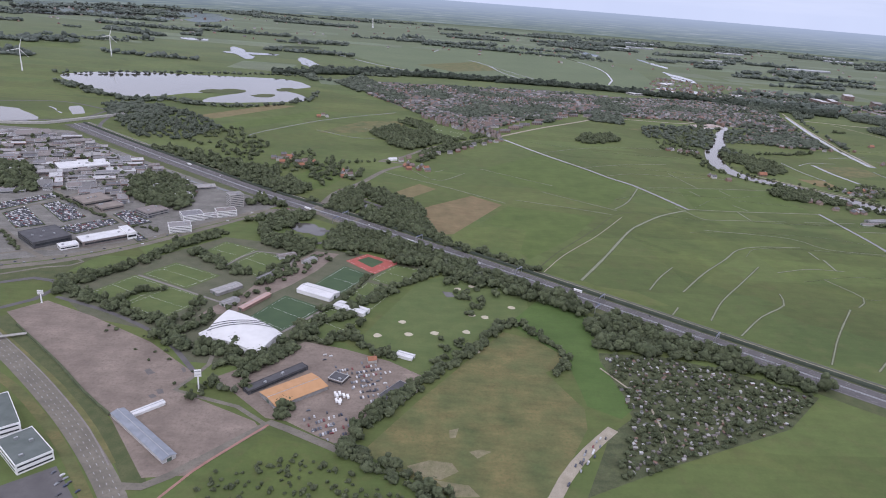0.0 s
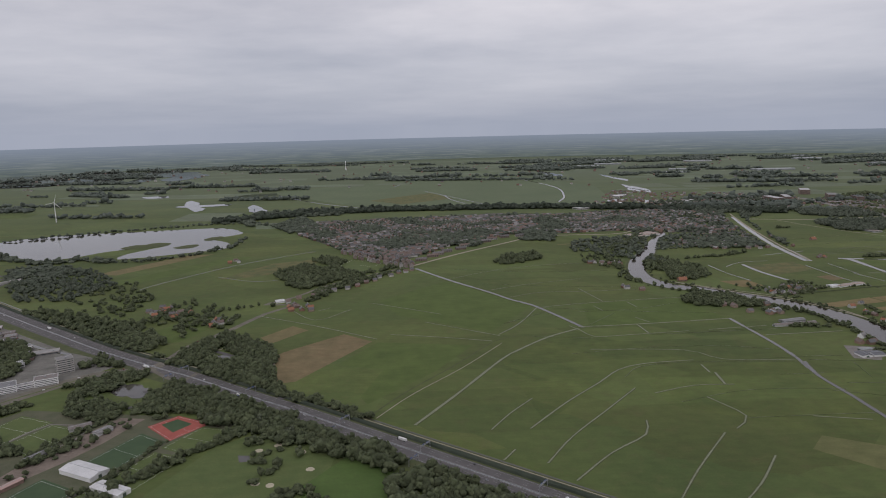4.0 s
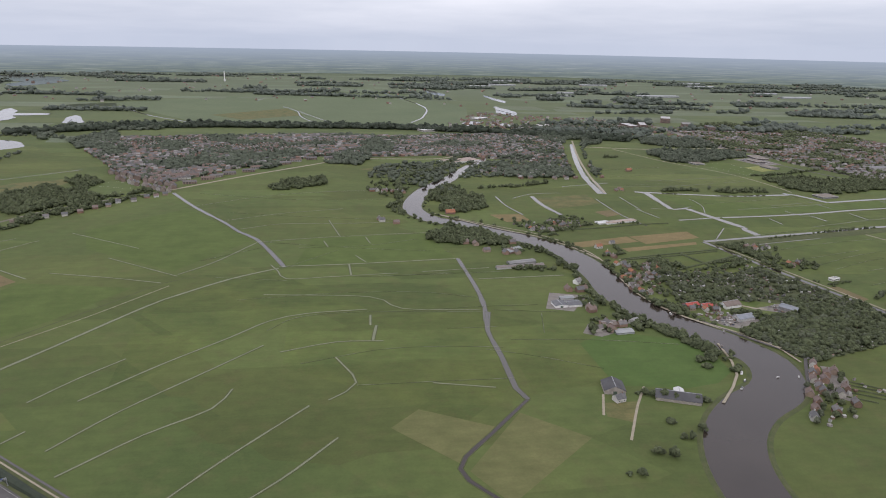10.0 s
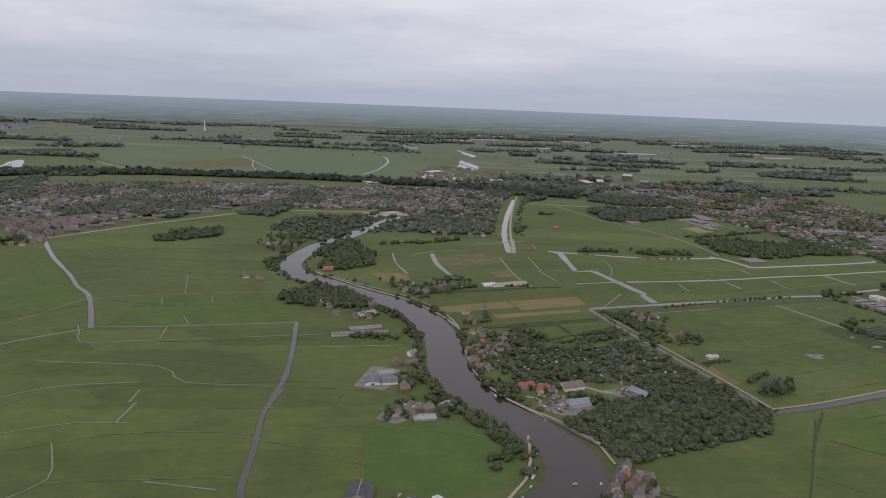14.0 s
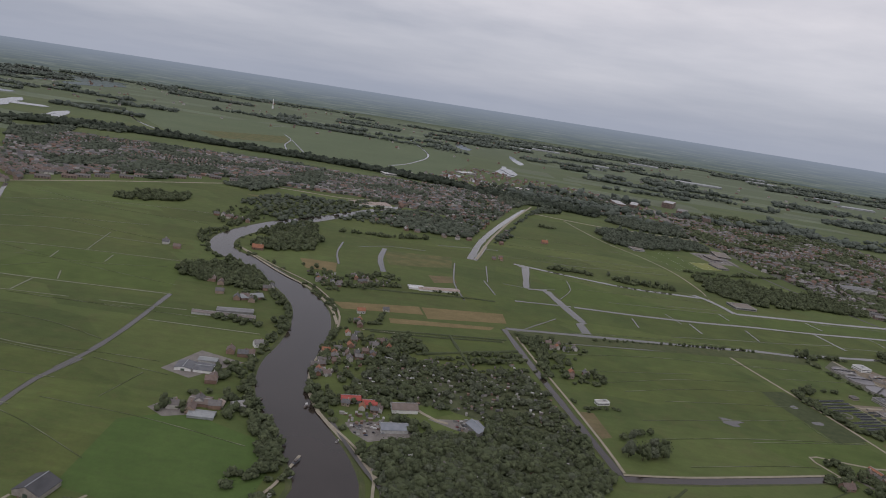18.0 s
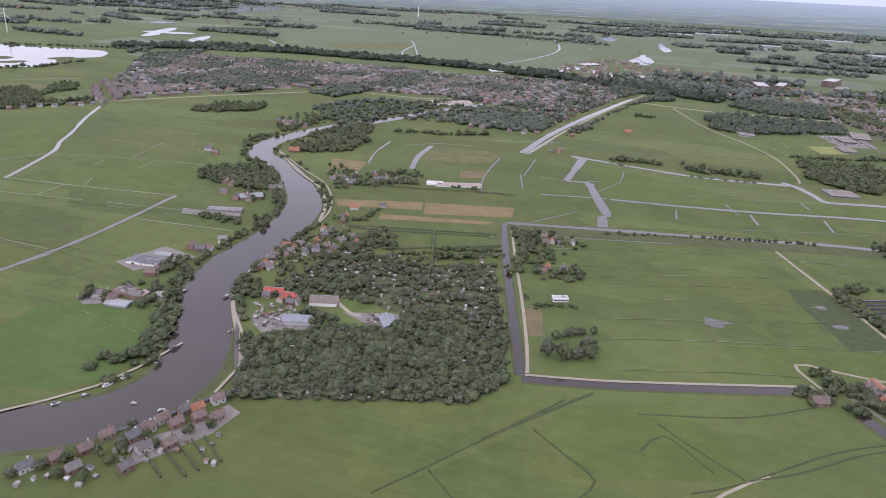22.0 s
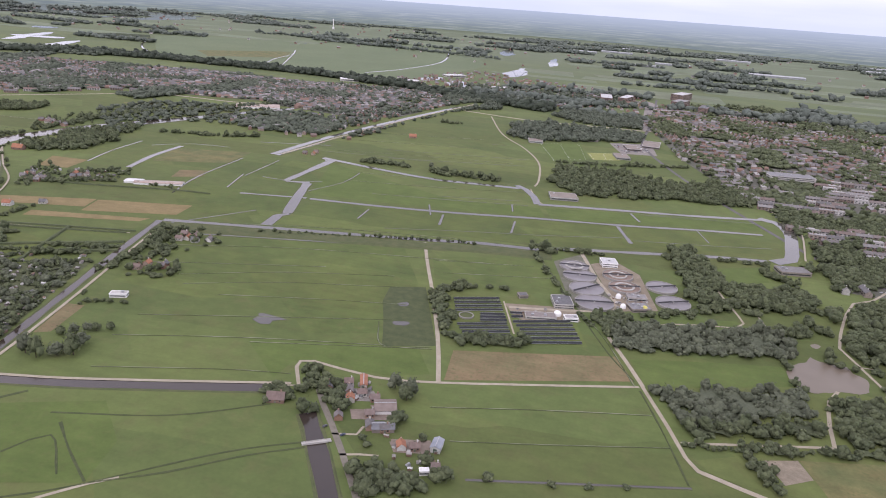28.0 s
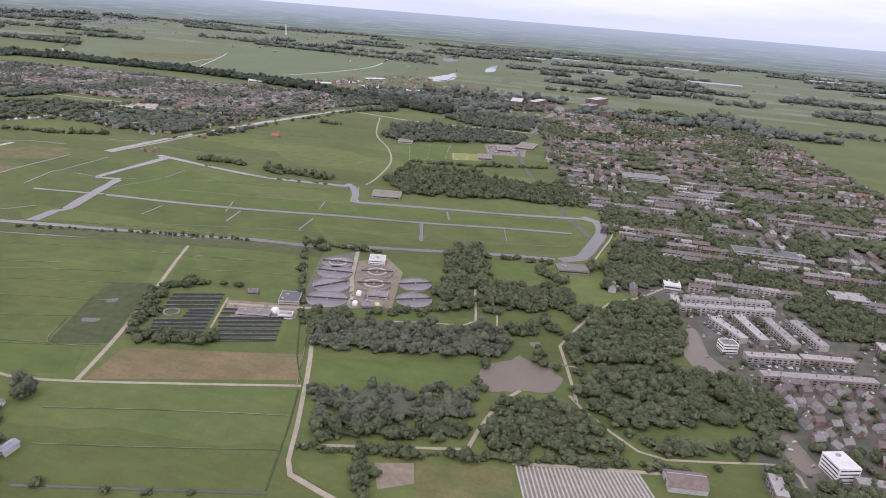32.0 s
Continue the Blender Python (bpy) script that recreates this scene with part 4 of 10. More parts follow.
def beside(off):
    return [tuple((q + side_of(MLINE, k) * off).xy) for k, q in enumerate(MLINE)]


WORN_PAINT = mat("worn_road_paint", (0.26, 0.255, 0.25), (0.40, 0.39, 0.38), 3.0, 0.8)
for off in (-8.0, -1.1, 1.1, 8.0):
    strip("lane_line", beside(off), 0.2, WORN_PAINT, 0.13, "solid white edge line on the motorway", "road marking", straight=True)
for off in (-5.7, -3.4, 3.4, 5.7):
    run = smooth_line(beside(off), 3.0)
    V, F = [], []
    for k in range(0, len(run) - 1, 3):
        s, n = side_of(run, k) * 0.07, len(V)
        V += [(*(run[k] - s).xy, 0.13), (*(run[k + 1] - s).xy, 0.13), (*(run[k + 1] + s).xy, 0.13), (*(run[k] + s).xy, 0.13)]
        F.append((n, n + 1, n + 2, n + 3))
    tagged(new("lane_dashes", mesh_of("lane_dashes", V, F, WORN_PAINT)), "broken white lane line on the motorway", "road marking", "", "structure")
strip("central_reserve", beside(0), 1.1, STEEL, 0.14, "steel guard rail in the middle of the motorway", "guard rail", straight=True,
      profile=lambda w: [(-w / 2, 0.14), (-0.1, 0.2), (-0.08, 0.55), (0.08, 0.55), (0.1, 0.2), (w / 2, 0.14)])
strip("hedge", beside(-12.8), 4.2, DARK_LEAF, 0.0, "low dark hedge along the motorway", "hedge", straight=True, uneven=0.4,
      profile=lambda w: [(-w / 2, 0.0), (-w * 0.35, 1.3), (0, 1.9), (w * 0.35, 1.3), (w / 2, 0.0)])
strip("ditch", beside(-19.6), 1.2, WATER, 0.12, "straight ditch beside the motorway", "ditch", straight=True)
strip("path", beside(-17.2), 0.9, PATH, 0.12, "pale service path beside the motorway", "path", straight=True)
CROSSROAD = [(-304.4, 440.0), (-268.6, 462.8), (-231.6, 502.4), (-198.7, 548.9), (-159.7, 601.8), (-117.6, 616.8), (-106.9, 678.2), (-88.8, 720.9), (-67.1, 787.6), (-44.5, 825.2), (-79.9, 827.7), (-53.4, 859.8), (-22.6, 922.3), (20.0, 975.9), (76, 1035)]
strip("road", CROSSROAD, [15, 15, 15, 15, 14, 12, 9, 7, 6, 5, 5, 5, 5, 5, 5], PALE_ASPHALT, 0.12, "two-lane grey asphalt country road", "road")
CLEAR.append((np.array([q.xy for q in smooth_line(CROSSROAD[:6], 4.0)]), 11.0))
CLEAR.append((np.array([q.xy for q in smooth_line(CROSSROAD[5:], 4.0)]), 6.0))
strip("central_verge", CROSSROAD[:5], 1.6, GRASS, 0.16, "narrow green strip between two carriageways", "verge")
cars_lot("road_cars", along(CROSSROAD[:8], 8.0, 9.0, 29, 0.6), "cars driving on the dual road", 30)
VILLAGE_ROAD = [(76, 1035), (152, 1137), (263, 1270), (248, 1301), (355, 1299), (460, 1318), (518, 1465)]
strip("road", VILLAGE_ROAD, 5.0, PATH, 0.10, "pale road along the village edge", "road")
for n, (t_, off, lorry) in enumerate(((0.30, -6.5, 0), (0.36, 3.2, 0), (0.42, 6.5, 1), (0.475, -3.2, 0), (0.52, 6.6, 1), (0.55, 10, 0), (0.60, -6.4, 0), (0.64, -9.8, 1), (0.655, 3.2, 0), (0.70, 6.5, 0), (0.735, -6.5, 0), (0.755, -3.3, 0),
                                      (0.20, 6.5, 0), (0.24, -6.5, 1), (0.15, 3.3, 0), (0.68, -9.7, 0), (0.785, 6.4, 0), (0.50, -9.8, 0), (0.58, 3.2, 0))):
    k = int(t_ * (len(MLINE) - 2))
    q, s = MLINE[k], side_of(MLINE, k)
    a = math.degrees(math.atan2(s.x, -s.y)) + (0 if off > 0 else 180)
    (truck if lorry else car)(q.x + s.x * off * 0.7, q.y + s.y * off * 0.7, a)
for k in (0.44, 0.52, 0.60, 0.655, 0.72):
    i = int(k * (len(MLINE) - 2))
    q, s = MLINE[i], side_of(MLINE, i)
    gantry(q.x + s.x * -10.0, q.y + s.y * -10.0, q.x + s.x * -0.6, q.y + s.y * -0.6)
    gantry(q.x + s.x * 0.6, q.y + s.y * 0.6 - 9, q.x + s.x * 10.0, q.y + s.y * 10.0 - 9)
# the motorway goes on beyond the flight line
MEND = MOTORWAY[-1]
FAR_ROAD = [(MEND[0] + 40 * k, MEND[1] - 28.6 * k) for k in range(0, 24)]
strip("grass_verge", FAR_ROAD, 36.0, GRASS, 0.045, "rough green verge beside the motorway", "verge")
strip("road", FAR_ROAD, 18.0, ASPHALT, 0.10, "wide grey asphalt motorway with many lanes", "road")
FLINE = smooth_line(FAR_ROAD, 14.0)
for off in (-8.0, -5.7, -3.4, -1.1, 1.1, 3.4, 5.7, 8.0):
    strip("lane_line", [tuple((q + side_of(FLINE, k) * off).xy) for k, q in enumerate(FLINE)], 0.14, WORN_PAINT, 0.13, "white lane line on the motorway", "road marking", straight=True)
# interchange
strip("slip_road", [(-674, 1018), (-605, 1047), (-543, 1029), (-493, 991), (-469, 912), (-442, 860), (-401, 827)], 5.0, ASPHALT, 0.14, "curved asphalt slip road", "road")
strip("slip_road", [(-589, 885), (-545, 913), (-509, 946), (-506, 1005)], 5.0, ASPHALT, 0.15, "asphalt slip road of the junction", "road")
strip("slip_road", [(-94.8, 623.9), (-73.4, 667.5), (-32.1, 658.9), (-11.6, 617.0), (-6.5, 579.6)], 3.0, PATH, 0.14, "curved pale slip road beside the field", "road")
strip("slip_road", [(-158.4, 597.1), (-128.5, 581.4), (-104.1, 562.5), (-65.2, 568.7)], 5.0, ASPHALT, 0.15, "asphalt slip road under trees", "road")
strip("slip_road", [(-78.1, 660.3), (-47.0, 636.3), (-21.9, 594.6), (15.5, 544.4)], 5.0, ASPHALT, 0.15, "asphalt slip road under trees", "road")
for pts in ([(-648, 977), (-620, 971), (-551, 910), (-591, 888)], [(-598, 1007), (-572, 984), (-549, 961), (-582, 999)], [(-569, 1016), (-559, 1026), (-523, 973), (-532, 959)], [(-75.2, 647.5), (-63.8, 646.7), (-55.1, 634.2), (-73.3, 625.8)], [(-112.2, 565.1), (-98.4, 571.5), (-96.6, 549.6), (-108.0, 552.8)]):
    patch("pond", shore(pts), WATER, 0.13, "small pale pond inside the interchange", "pond")

# ---- business park ----
patch("business_park_ground", [(-573, 860), (-479, 861), (-446, 827), (-296.7, 718.1), (-216.5, 662.4), (-150.2, 627.5), (-171.1, 587.1), (-206.6, 531.1), (-247.6, 488.8), (-268.2, 469.8), (-310.5, 449.5)], mat("worn_asphalt", (0.140, 0.136, 0.122), (0.215, 0.205, 0.184), 11.0, 0.9, (0.115, 0.120, 0.092), mottle=0.14), 0.072, "grey paved ground of a business park", "paved ground")
for k, pts in enumerate(([(-368.2, 543.5), (-361.7, 564.6), (-321.4, 525.1), (-338.0, 512.6)], [(-352.5, 573.8), (-343.1, 585.0), (-301.2, 551.1), (-311.0, 533.5)], [(-308.1, 520.0), (-279.3, 552.2), (-268.0, 542.5), (-288.3, 509.7)], [(-282.4, 562.1), (-276.7, 574.6), (-243.9, 550.5), (-253.5, 535.0)], [(-250.9, 519.5), (-247.4, 526.7), (-229.8, 510.4), (-234.0, 503.1)], [(-423.2, 625.8), (-408.8, 635.7), (-389.4, 617.8), (-399.7, 599.2)], [(-386.4, 568.1), (-358.7, 608.1), (-350.9, 599.0), (-375.5, 551.1)])):
    patch("car_park", pts, mat("dark_asphalt", (0.056, 0.055, 0.056), (0.080, 0.078, 0.078), 6.0, 0.9, (0.068, 0.066, 0.066)), 0.09, "dark asphalt car park full of cars", "car park")
    strip("hedge", pts + pts[:1], 0.9, LEAF, 0.0, "clipped green hedge round a car park", "hedge", straight=True, uneven=0.3, profile=lambda w: [(-w / 2, 0), (-w * 0.35, 0.6), (w * 0.35, 0.6), (w / 2, 0)])
    cars_lot("parked_cars", car_rows(pts, 3.9, 1.5, 20 + k, 0.9), "rows of parked cars of many colours", math.degrees(math.atan2(pts[1][1] - pts[0][1], pts[1][0] - pts[0][0])) + 90)
block(-303.2, 494.0, 50.4, 27.6, 30.8, 5.0, 1, mat("dark_cladding", (0.06, 0.06, 0.065), (0.09, 0.09, 0.095), 3.0, 0.6), mat("dark_roofing", (0.07, 0.07, 0.075), (0.10, 0.10, 0.105), 5.0, 0.8), "large dark flat-roofed hall with white edge", units=4)
block(-260.5, 503.0, 45.5, 38.0, 15.0, 4.2, 1, CLADDING, WHITE_ROOF, "long white showroom with a white roof", units=2)
block(-248.5, 516.0, 45.5, 7.0, 19.0, 5.2, 1, WHITE, WHITE_ROOF, "raised white end block of the showroom", units=1)
block(-278.6, 482.0, 44.7, 13.0, 8.5, 3.0, 1, WHITE, WHITE_ROOF, "low white wing of the showroom", units=1)
block(-383.5, 703.0, 39.8, 48.9, 25.2, 3.4, 1, WHITE, WHITE_ROOF, "long low white warehouse", units=3)
block(-510.8, 827.8, 39.8, 39.1, 24.3, 3.0, 1, None, None, "low grey warehouse with a flat roof", units=2)
block(-191.0, 611.7, 37.8, 13.0, 10.3, 12.5, 7, CONCRETE, GREY_ROOF, "seven-storey concrete office tower with window bands", units=2)
block(-215.2, 567.1, 33.7, 17.7, 14.3, 5.5, 4, WHITE, GREY_ROOF, "white office block with dark window bands", "", 2)
block(-214.1, 536.6, 26.6, 17.7, 13.2, 5.5, 4, WHITE, GREY_ROOF, "white office block with dark window bands", "", 2)
block(-190.7, 583.9, 29.9, 17.4, 11.6, 5.5, 4, WHITE, GREY_ROOF, "white office block with dark window bands", "", 2)
block(-202.7, 575.0, 35.9, 12.5, 6.5, 3.0, 2, WHITE, GREY_ROOF, "low white office link building", "", 1)
block(-253.3, 574.2, 56.2, 21.1, 18.3, 4.0, 2, None, None, "grey and white workshop building", "", 2)
block(-249.4, 630.4, 38.9, 13.9, 13.0, 3.5, 1, WHITE, WHITE_ROOF, "white-roofed cross-shaped hall among yards", "", 0)
BROWN_WALL = mat("brown_cladding", (0.22, 0.19, 0.17), (0.27, 0.24, 0.21), 4.0, 0.8)
BROWN_ROOF = mat("brown_roofing", (0.20, 0.175, 0.15), (0.26, 0.225, 0.195), 6.0, 0.85)
block(-316.2, 592.5, 51.0, 26.0, 24.0, 3.8, 1, BROWN_WALL, BROWN_ROOF, "broad brown-roofed warehouse among yards", "", 3)
block(-293.7, 577.8, 51.0, 20.0, 14.0, 3.4, 1, BROWN_WALL, BROWN_ROOF, "broad brown-roofed warehouse among yards", "", 2)
for pts, w_ in (([(-352.7, 605.9), (-315.4, 579.4), (-280.9, 554.9), (-251.2, 533.6)], 4.0), ([(-377.4, 554.1), (-364.2, 565.4), (-346.2, 587.8), (-339.5, 618.7), (-313.5, 653.8), (-262.0, 671.0)], 3.4), ([(-349.2, 510.1), (-337.7, 501.7), (-309.4, 475.3), (-286.2, 460.4)], 4.0), ([(-405.0, 655.0), (-352.7, 605.9)], 3.4), ([(-339.5, 618.7), (-372.0, 660.0), (-430.0, 725.0), (-500.0, 790.0)], 4.0), ([(-430.0, 725.0), (-380.0, 745.0), (-330.0, 735.0)], 3.4)):
    strip("road", pts, w_, PALE_ASPHALT, 0.11, "pale street through the business park", "road")
for pts in ([(-259.3, 531.7), (-246.1, 536.8), (-217.6, 522.4)], [(-358.0, 603.0), (-318.0, 574.8), (-286.0, 553.0)], [(-345.0, 503.5), (-335.0, 495.5), (-310.0, 470.5)], [(-232.0, 512.0), (-216.0, 528.0), (-200.0, 551.0)]):
    wood("tree_row", along(pts, 3.0, 2.0, int(-pts[0][0])), 2.6, LEAF, "row of small street trees beside a business park road")
for pts in ([(-274.0, 574.0), (-262.0, 584.0), (-244.0, 563.0), (-252.0, 556.0)], [(-336.0, 574.0), (-330.0, 584.0), (-314.0, 570.0), (-320.0, 561.0)], [(-310.0, 600.0), (-300.0, 612.0), (-282.0, 600.0), (-290.0, 588.0)]):
    cars_lot("parked_cars", car_rows(pts, 3.6, 1.5, int(-pts[0][0]), 0.6), "cars parked in rows between warehouses", 40)
for k, (x, y) in enumerate(scatter([(-554, 830), (-527, 856), (-466, 837), (-386.2, 775.3), (-296.7, 718.1), (-228.9, 665.1), (-242.5, 625.1), (-294.2, 607.2), (-337.5, 608.4), (-388.8, 623.0), (-395.9, 583.0)], 15.5, 31, 0.95)):
    r_ = random.Random(k)
    block(x, y, 28 + 90 * (k % 2), r_.choice((10, 13, 17, 23)) * r_.uniform(0.9, 1.1), r_.uniform(7, 14), r_.uniform(1.8, 3.2), 1 + k % 2, None, None, "flat-roofed business unit among paved yards", "business park units", 1)
cars_lot("parked_cars", scatter([(-540, 808), (-472, 834), (-381.4, 765.3), (-292.2, 707.2), (-251.2, 662.9), (-309.2, 616.2), (-388.8, 623.0), (-405.9, 598.6)], 6.5, 33, 0.7), "scattered cars between business buildings", 30)
wood("trees", scatter([(-297.3, 619.5), (-315.1, 676.8), (-287.9, 696.6), (-241.7, 644.9), (-227.6, 586.1), (-264.0, 586.8)], 6.0, 34), 7.5, LEAF, "dark group of trees among offices")
wood("trees", scatter([(-470.5, 699.5), (-421.7, 678.4), (-376.8, 616.5), (-383.1, 595.7), (-416.4, 615.0)], 7.0, 35), 7.0, LEAF, "dark group of trees among offices")
wood("trees", along([(-181.7, 622.8), (-148.5, 620.7), (-160.2, 584.9), (-176.0, 569.7)], 6.0, 8.0, 36), 6.0, LEAF, "trees beside the office road")
wood("trees", scatter([(-540, 808), (-472, 834), (-381.4, 765.3), (-292.2, 707.2), (-251.2, 662.9), (-309.2, 616.2), (-388.8, 623.0), (-405.9, 598.6)], 14.0, 37, 0.6), 4.5, LEAF, "scattered street trees of the business park")
wood("trees", along([(-235.7, 501.5), (-228.6, 516.3), (-210.6, 541.6)], 5.0, 8.0, 38), 5.5, LEAF, "trees beside the office road")

strip("flyover", [(-640.0, 868.0), (-581.3, 873.8), (-554.8, 879.7), (-530.5, 890.2), (-513.3, 915.0), (-497.4, 940.1), (-470.0, 985.0)], 5.0, CONCRETE, 2.4, "pale concrete flyover of the junction", "bridge", profile=lambda w: [(-w / 2, 0.0), (-w / 2, 3.1), (-w / 2 + 0.3, 3.1), (-w / 2 + 0.3, 2.6), (w / 2 - 0.3, 2.6), (w / 2 - 0.3, 3.1), (w / 2, 3.1), (w / 2, 0.0)])
patch("grass_verge", [(-318.0, 462.0), (-290.0, 474.0), (-262.0, 484.0), (-241.0, 503.0), (-237.9, 491.1), (-251.9, 460.1), (-258.0, 424.0), (-287.5, 413.7), (-308.0, 438.0)], REED, 0.066, "rough dull grass between junction roads", "verge")
strip("slip_road", [(-305.3, 441.5), (-296.7, 454.4), (-278.9, 462.7), (-262.1, 463.3), (-254.4, 457.3), (-259.9, 448.7), (-275.7, 442.5), (-286.5, 433.3), (-295.4, 426.0)], 2.4, PALE_ASPHALT, 0.128, "narrow looped slip road in the grass", "road")
strip("slip_road", [(-317.6, 460.7), (-298.2, 474.0), (-274.0, 479.0), (-246.4, 497.8), (-224.1, 520.7)], 3.0, PALE_ASPHALT, 0.126, "asphalt lane in front of the showroom", "road")

# ---- fields and farms between motorway and lake ----
LAKE = [(-741, 1299), (-686, 1394), (-586, 1432), (-476, 1455), (-386, 1474), (-336, 1467), (-284, 1391), (-320, 1329), (-267, 1269), (-267, 1214), (-342, 1164), (-408, 1136), (-415, 1184), (-380, 1273), (-464, 1204), (-526, 1131), (-611, 1179)]
patch("water", shore(LAKE, 0.05, 5), WATER, 0.12, "wide pale grey lake with an irregular shore", "lake")
for pts in ([(-456, 1252), (-421, 1287), (-385, 1292), (-389, 1252), (-443, 1230)], [(-357, 1248), (-330, 1270), (-323, 1238), (-348, 1225)], [(-338, 1334), (-320, 1361), (-306, 1337), (-326, 1310)]):
    patch("island", shore(pts, 0.2, 4), REED, 0.3, "low dark reedy island in the lake", "island")
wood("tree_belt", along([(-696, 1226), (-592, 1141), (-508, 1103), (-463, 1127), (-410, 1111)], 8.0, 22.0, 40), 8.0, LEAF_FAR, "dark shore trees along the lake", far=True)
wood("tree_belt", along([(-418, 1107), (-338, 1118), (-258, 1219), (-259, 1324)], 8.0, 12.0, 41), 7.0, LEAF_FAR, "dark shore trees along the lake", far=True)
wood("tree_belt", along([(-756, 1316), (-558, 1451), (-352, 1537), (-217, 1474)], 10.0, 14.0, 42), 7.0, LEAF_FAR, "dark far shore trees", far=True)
patch("field", [(-380, 1018), (-302, 1159), (-261, 1167), (-347, 1009)], MOWN, 0.06, "pale yellow mown strip of hayfield", "field")
patch("field", [(-341, 945), (-221, 1139), (-183, 1135), (-288, 954)], LUSH, 0.06, "bright green pasture between ditches", "field")
patch("field", [(-176.4, 684.6), (-151.7, 764.2), (-95.3, 782.1), (-123.9, 688.9)], LUSH, 0.06, "bright green pasture between ditches", "field")
patch("field", [(-186, 966), (-137, 1077), (-86, 1104), (-65, 1074), (-132, 984)], DRY, 0.06, "pale striped hayfield between ditches", "field")
ditch([(-268, 914), (-255, 951), (-189, 1069), (-92, 1177)], 2.2)
ditch([(-190, 985), (-119, 952), (-59, 996)], 1.5)
wood("scrub", scatter([(-460, 937), (-408, 1057), (-313, 956), (-332, 860), (-396, 856)], 8.0, 43, 0.8), 5.5, LEAF_FAR, "rough scrub beside the interchange")
wood("scrub", scatter([(-358.7, 803.5), (-334.8, 812.1), (-223.2, 762.5), (-163.3, 730.1), (-125.5, 667.4), (-157.9, 658.3), (-252.0, 732.3)], 6.5, 44, 0.9), 6.5, LEAF, "dark belt of trees beside the motorway")
wood("scrub", scatter([(-336, 869), (-299, 962), (-221.1, 853.1), (-228.4, 780.1), (-310.4, 820.9)], 9.0, 45, 0.6), 5.0, LEAF, "scrub and orchard trees")
wood("scrub", scatter([(-536, 1049), (-504, 1093), (-439, 1069), (-399, 1035), (-437, 947), (-488, 969)], 8.0, 46, 0.8), 6.0, LEAF_FAR, "dark scrub by the slip roads", far=True)
for spot, n, tn in (([(-211.3, 785.8), (-188.8, 838.6), (-172.5, 813.5), (-190.0, 773.3)], 9, 10), ([(-177.1, 788.7), (-164.8, 810.1), (-150.7, 791.7), (-166.1, 770.2)], 5, 20), ([(-124.7, 759.6), (-104.9, 779.0), (-91.8, 757.0), (-111.4, 738.6)], 6, 30), ([(-56.8, 837.3), (-10.6, 837.7), (-15.6, 793.7), (-42.5, 790.7)], 8, 25), ([(-214, 1104), (-191, 1131), (-184, 1102), (-204, 1077)], 3, 15)):
    for k, (x, y) in enumerate(scatter(spot, 10.0, n)[:n]):
        house(x, y, tn + 90 * (k % 2), 6.5, 5.0, 2.4, 2.0, None, ROOF_ORANGE if k % 3 == 0 else None, "farmhouse with a tiled roof among trees", "farmhouses by the country road", False)
for pts, gap, size in (([(-217.5, 743.3), (-197.2, 762.9), (-178.8, 858.3), (-159.2, 833.2), (-145.5, 766.1), (-193.5, 725.7)], 8, 5.0), ([(-136.3, 769.1), (-120.9, 816.0), (-95.3, 782.1), (-82.4, 735.2), (-112.4, 726.2)], 8, 5.0), ([(-160.2, 788.6), (-136.6, 825.6), (-116.4, 749.4), (-125.9, 699.3), (-141.8, 717.4)], 8, 5.5),
                       ([(-113, 995), (-79, 1039), (-42, 1002), (-22, 925), (-35.0, 885.8), (-76, 920)], 6, 6.5), ([(-31.7, 893.7), (8, 989), (51, 1039), (77, 1032), (10, 908), (-31.5, 830.8)], 6, 5.5)):
    wood("trees", scatter(pts, gap, int(size * 10), 0.75), size, LEAF, "clumps of dark trees round farms")

# ---- interchange woods ----
ditch([(-455, 828), (-376.4, 762.0), (-305.5, 713.3), (-254.1, 677.5), (-211.3, 655.5)], 5.0, "broad pale canal beside the motorway", 0.8)
for n, (pts, w_, s_) in enumerate((([(-159.0, 578.5), (-147.8, 587.2), (-137.7, 597.5), (-123.0, 617.6)], 10, 6.0), ([(-148.3, 546.9), (-121.6, 530.7), (-102.5, 520.3)], 13, 6.5), ([(-87.1, 707.4), (-59.4, 691.1), (-31.7, 666.0), (-19.1, 634.3), (-11.5, 598.0), (-0.8, 571.8), (13.7, 555.1), (45.4, 533.9), (66, 520), (84, 506)], 9, 5.5), ([(-64.4, 547.6), (-40.6, 546.9), (-11.5, 533.1), (16.4, 519.8), (46.2, 502.0)], 17, 7.0),
                                   ([(-232.8, 721.3), (-190.0, 698.4), (-141.7, 670.8)], 10, 6.5), ([(-31.6, 626.3), (-22.4, 603.5), (-16.4, 578.7)], 8, 5.5), ([(-67.8, 511.0), (-56.7, 523.0), (-40.7, 522.3)], 8, 5.0))):
    wood("tree_belt", along(pts, 4.6, w_, 50 + n), s_, LEAF, "dense dark tree belt round the motorway junction")
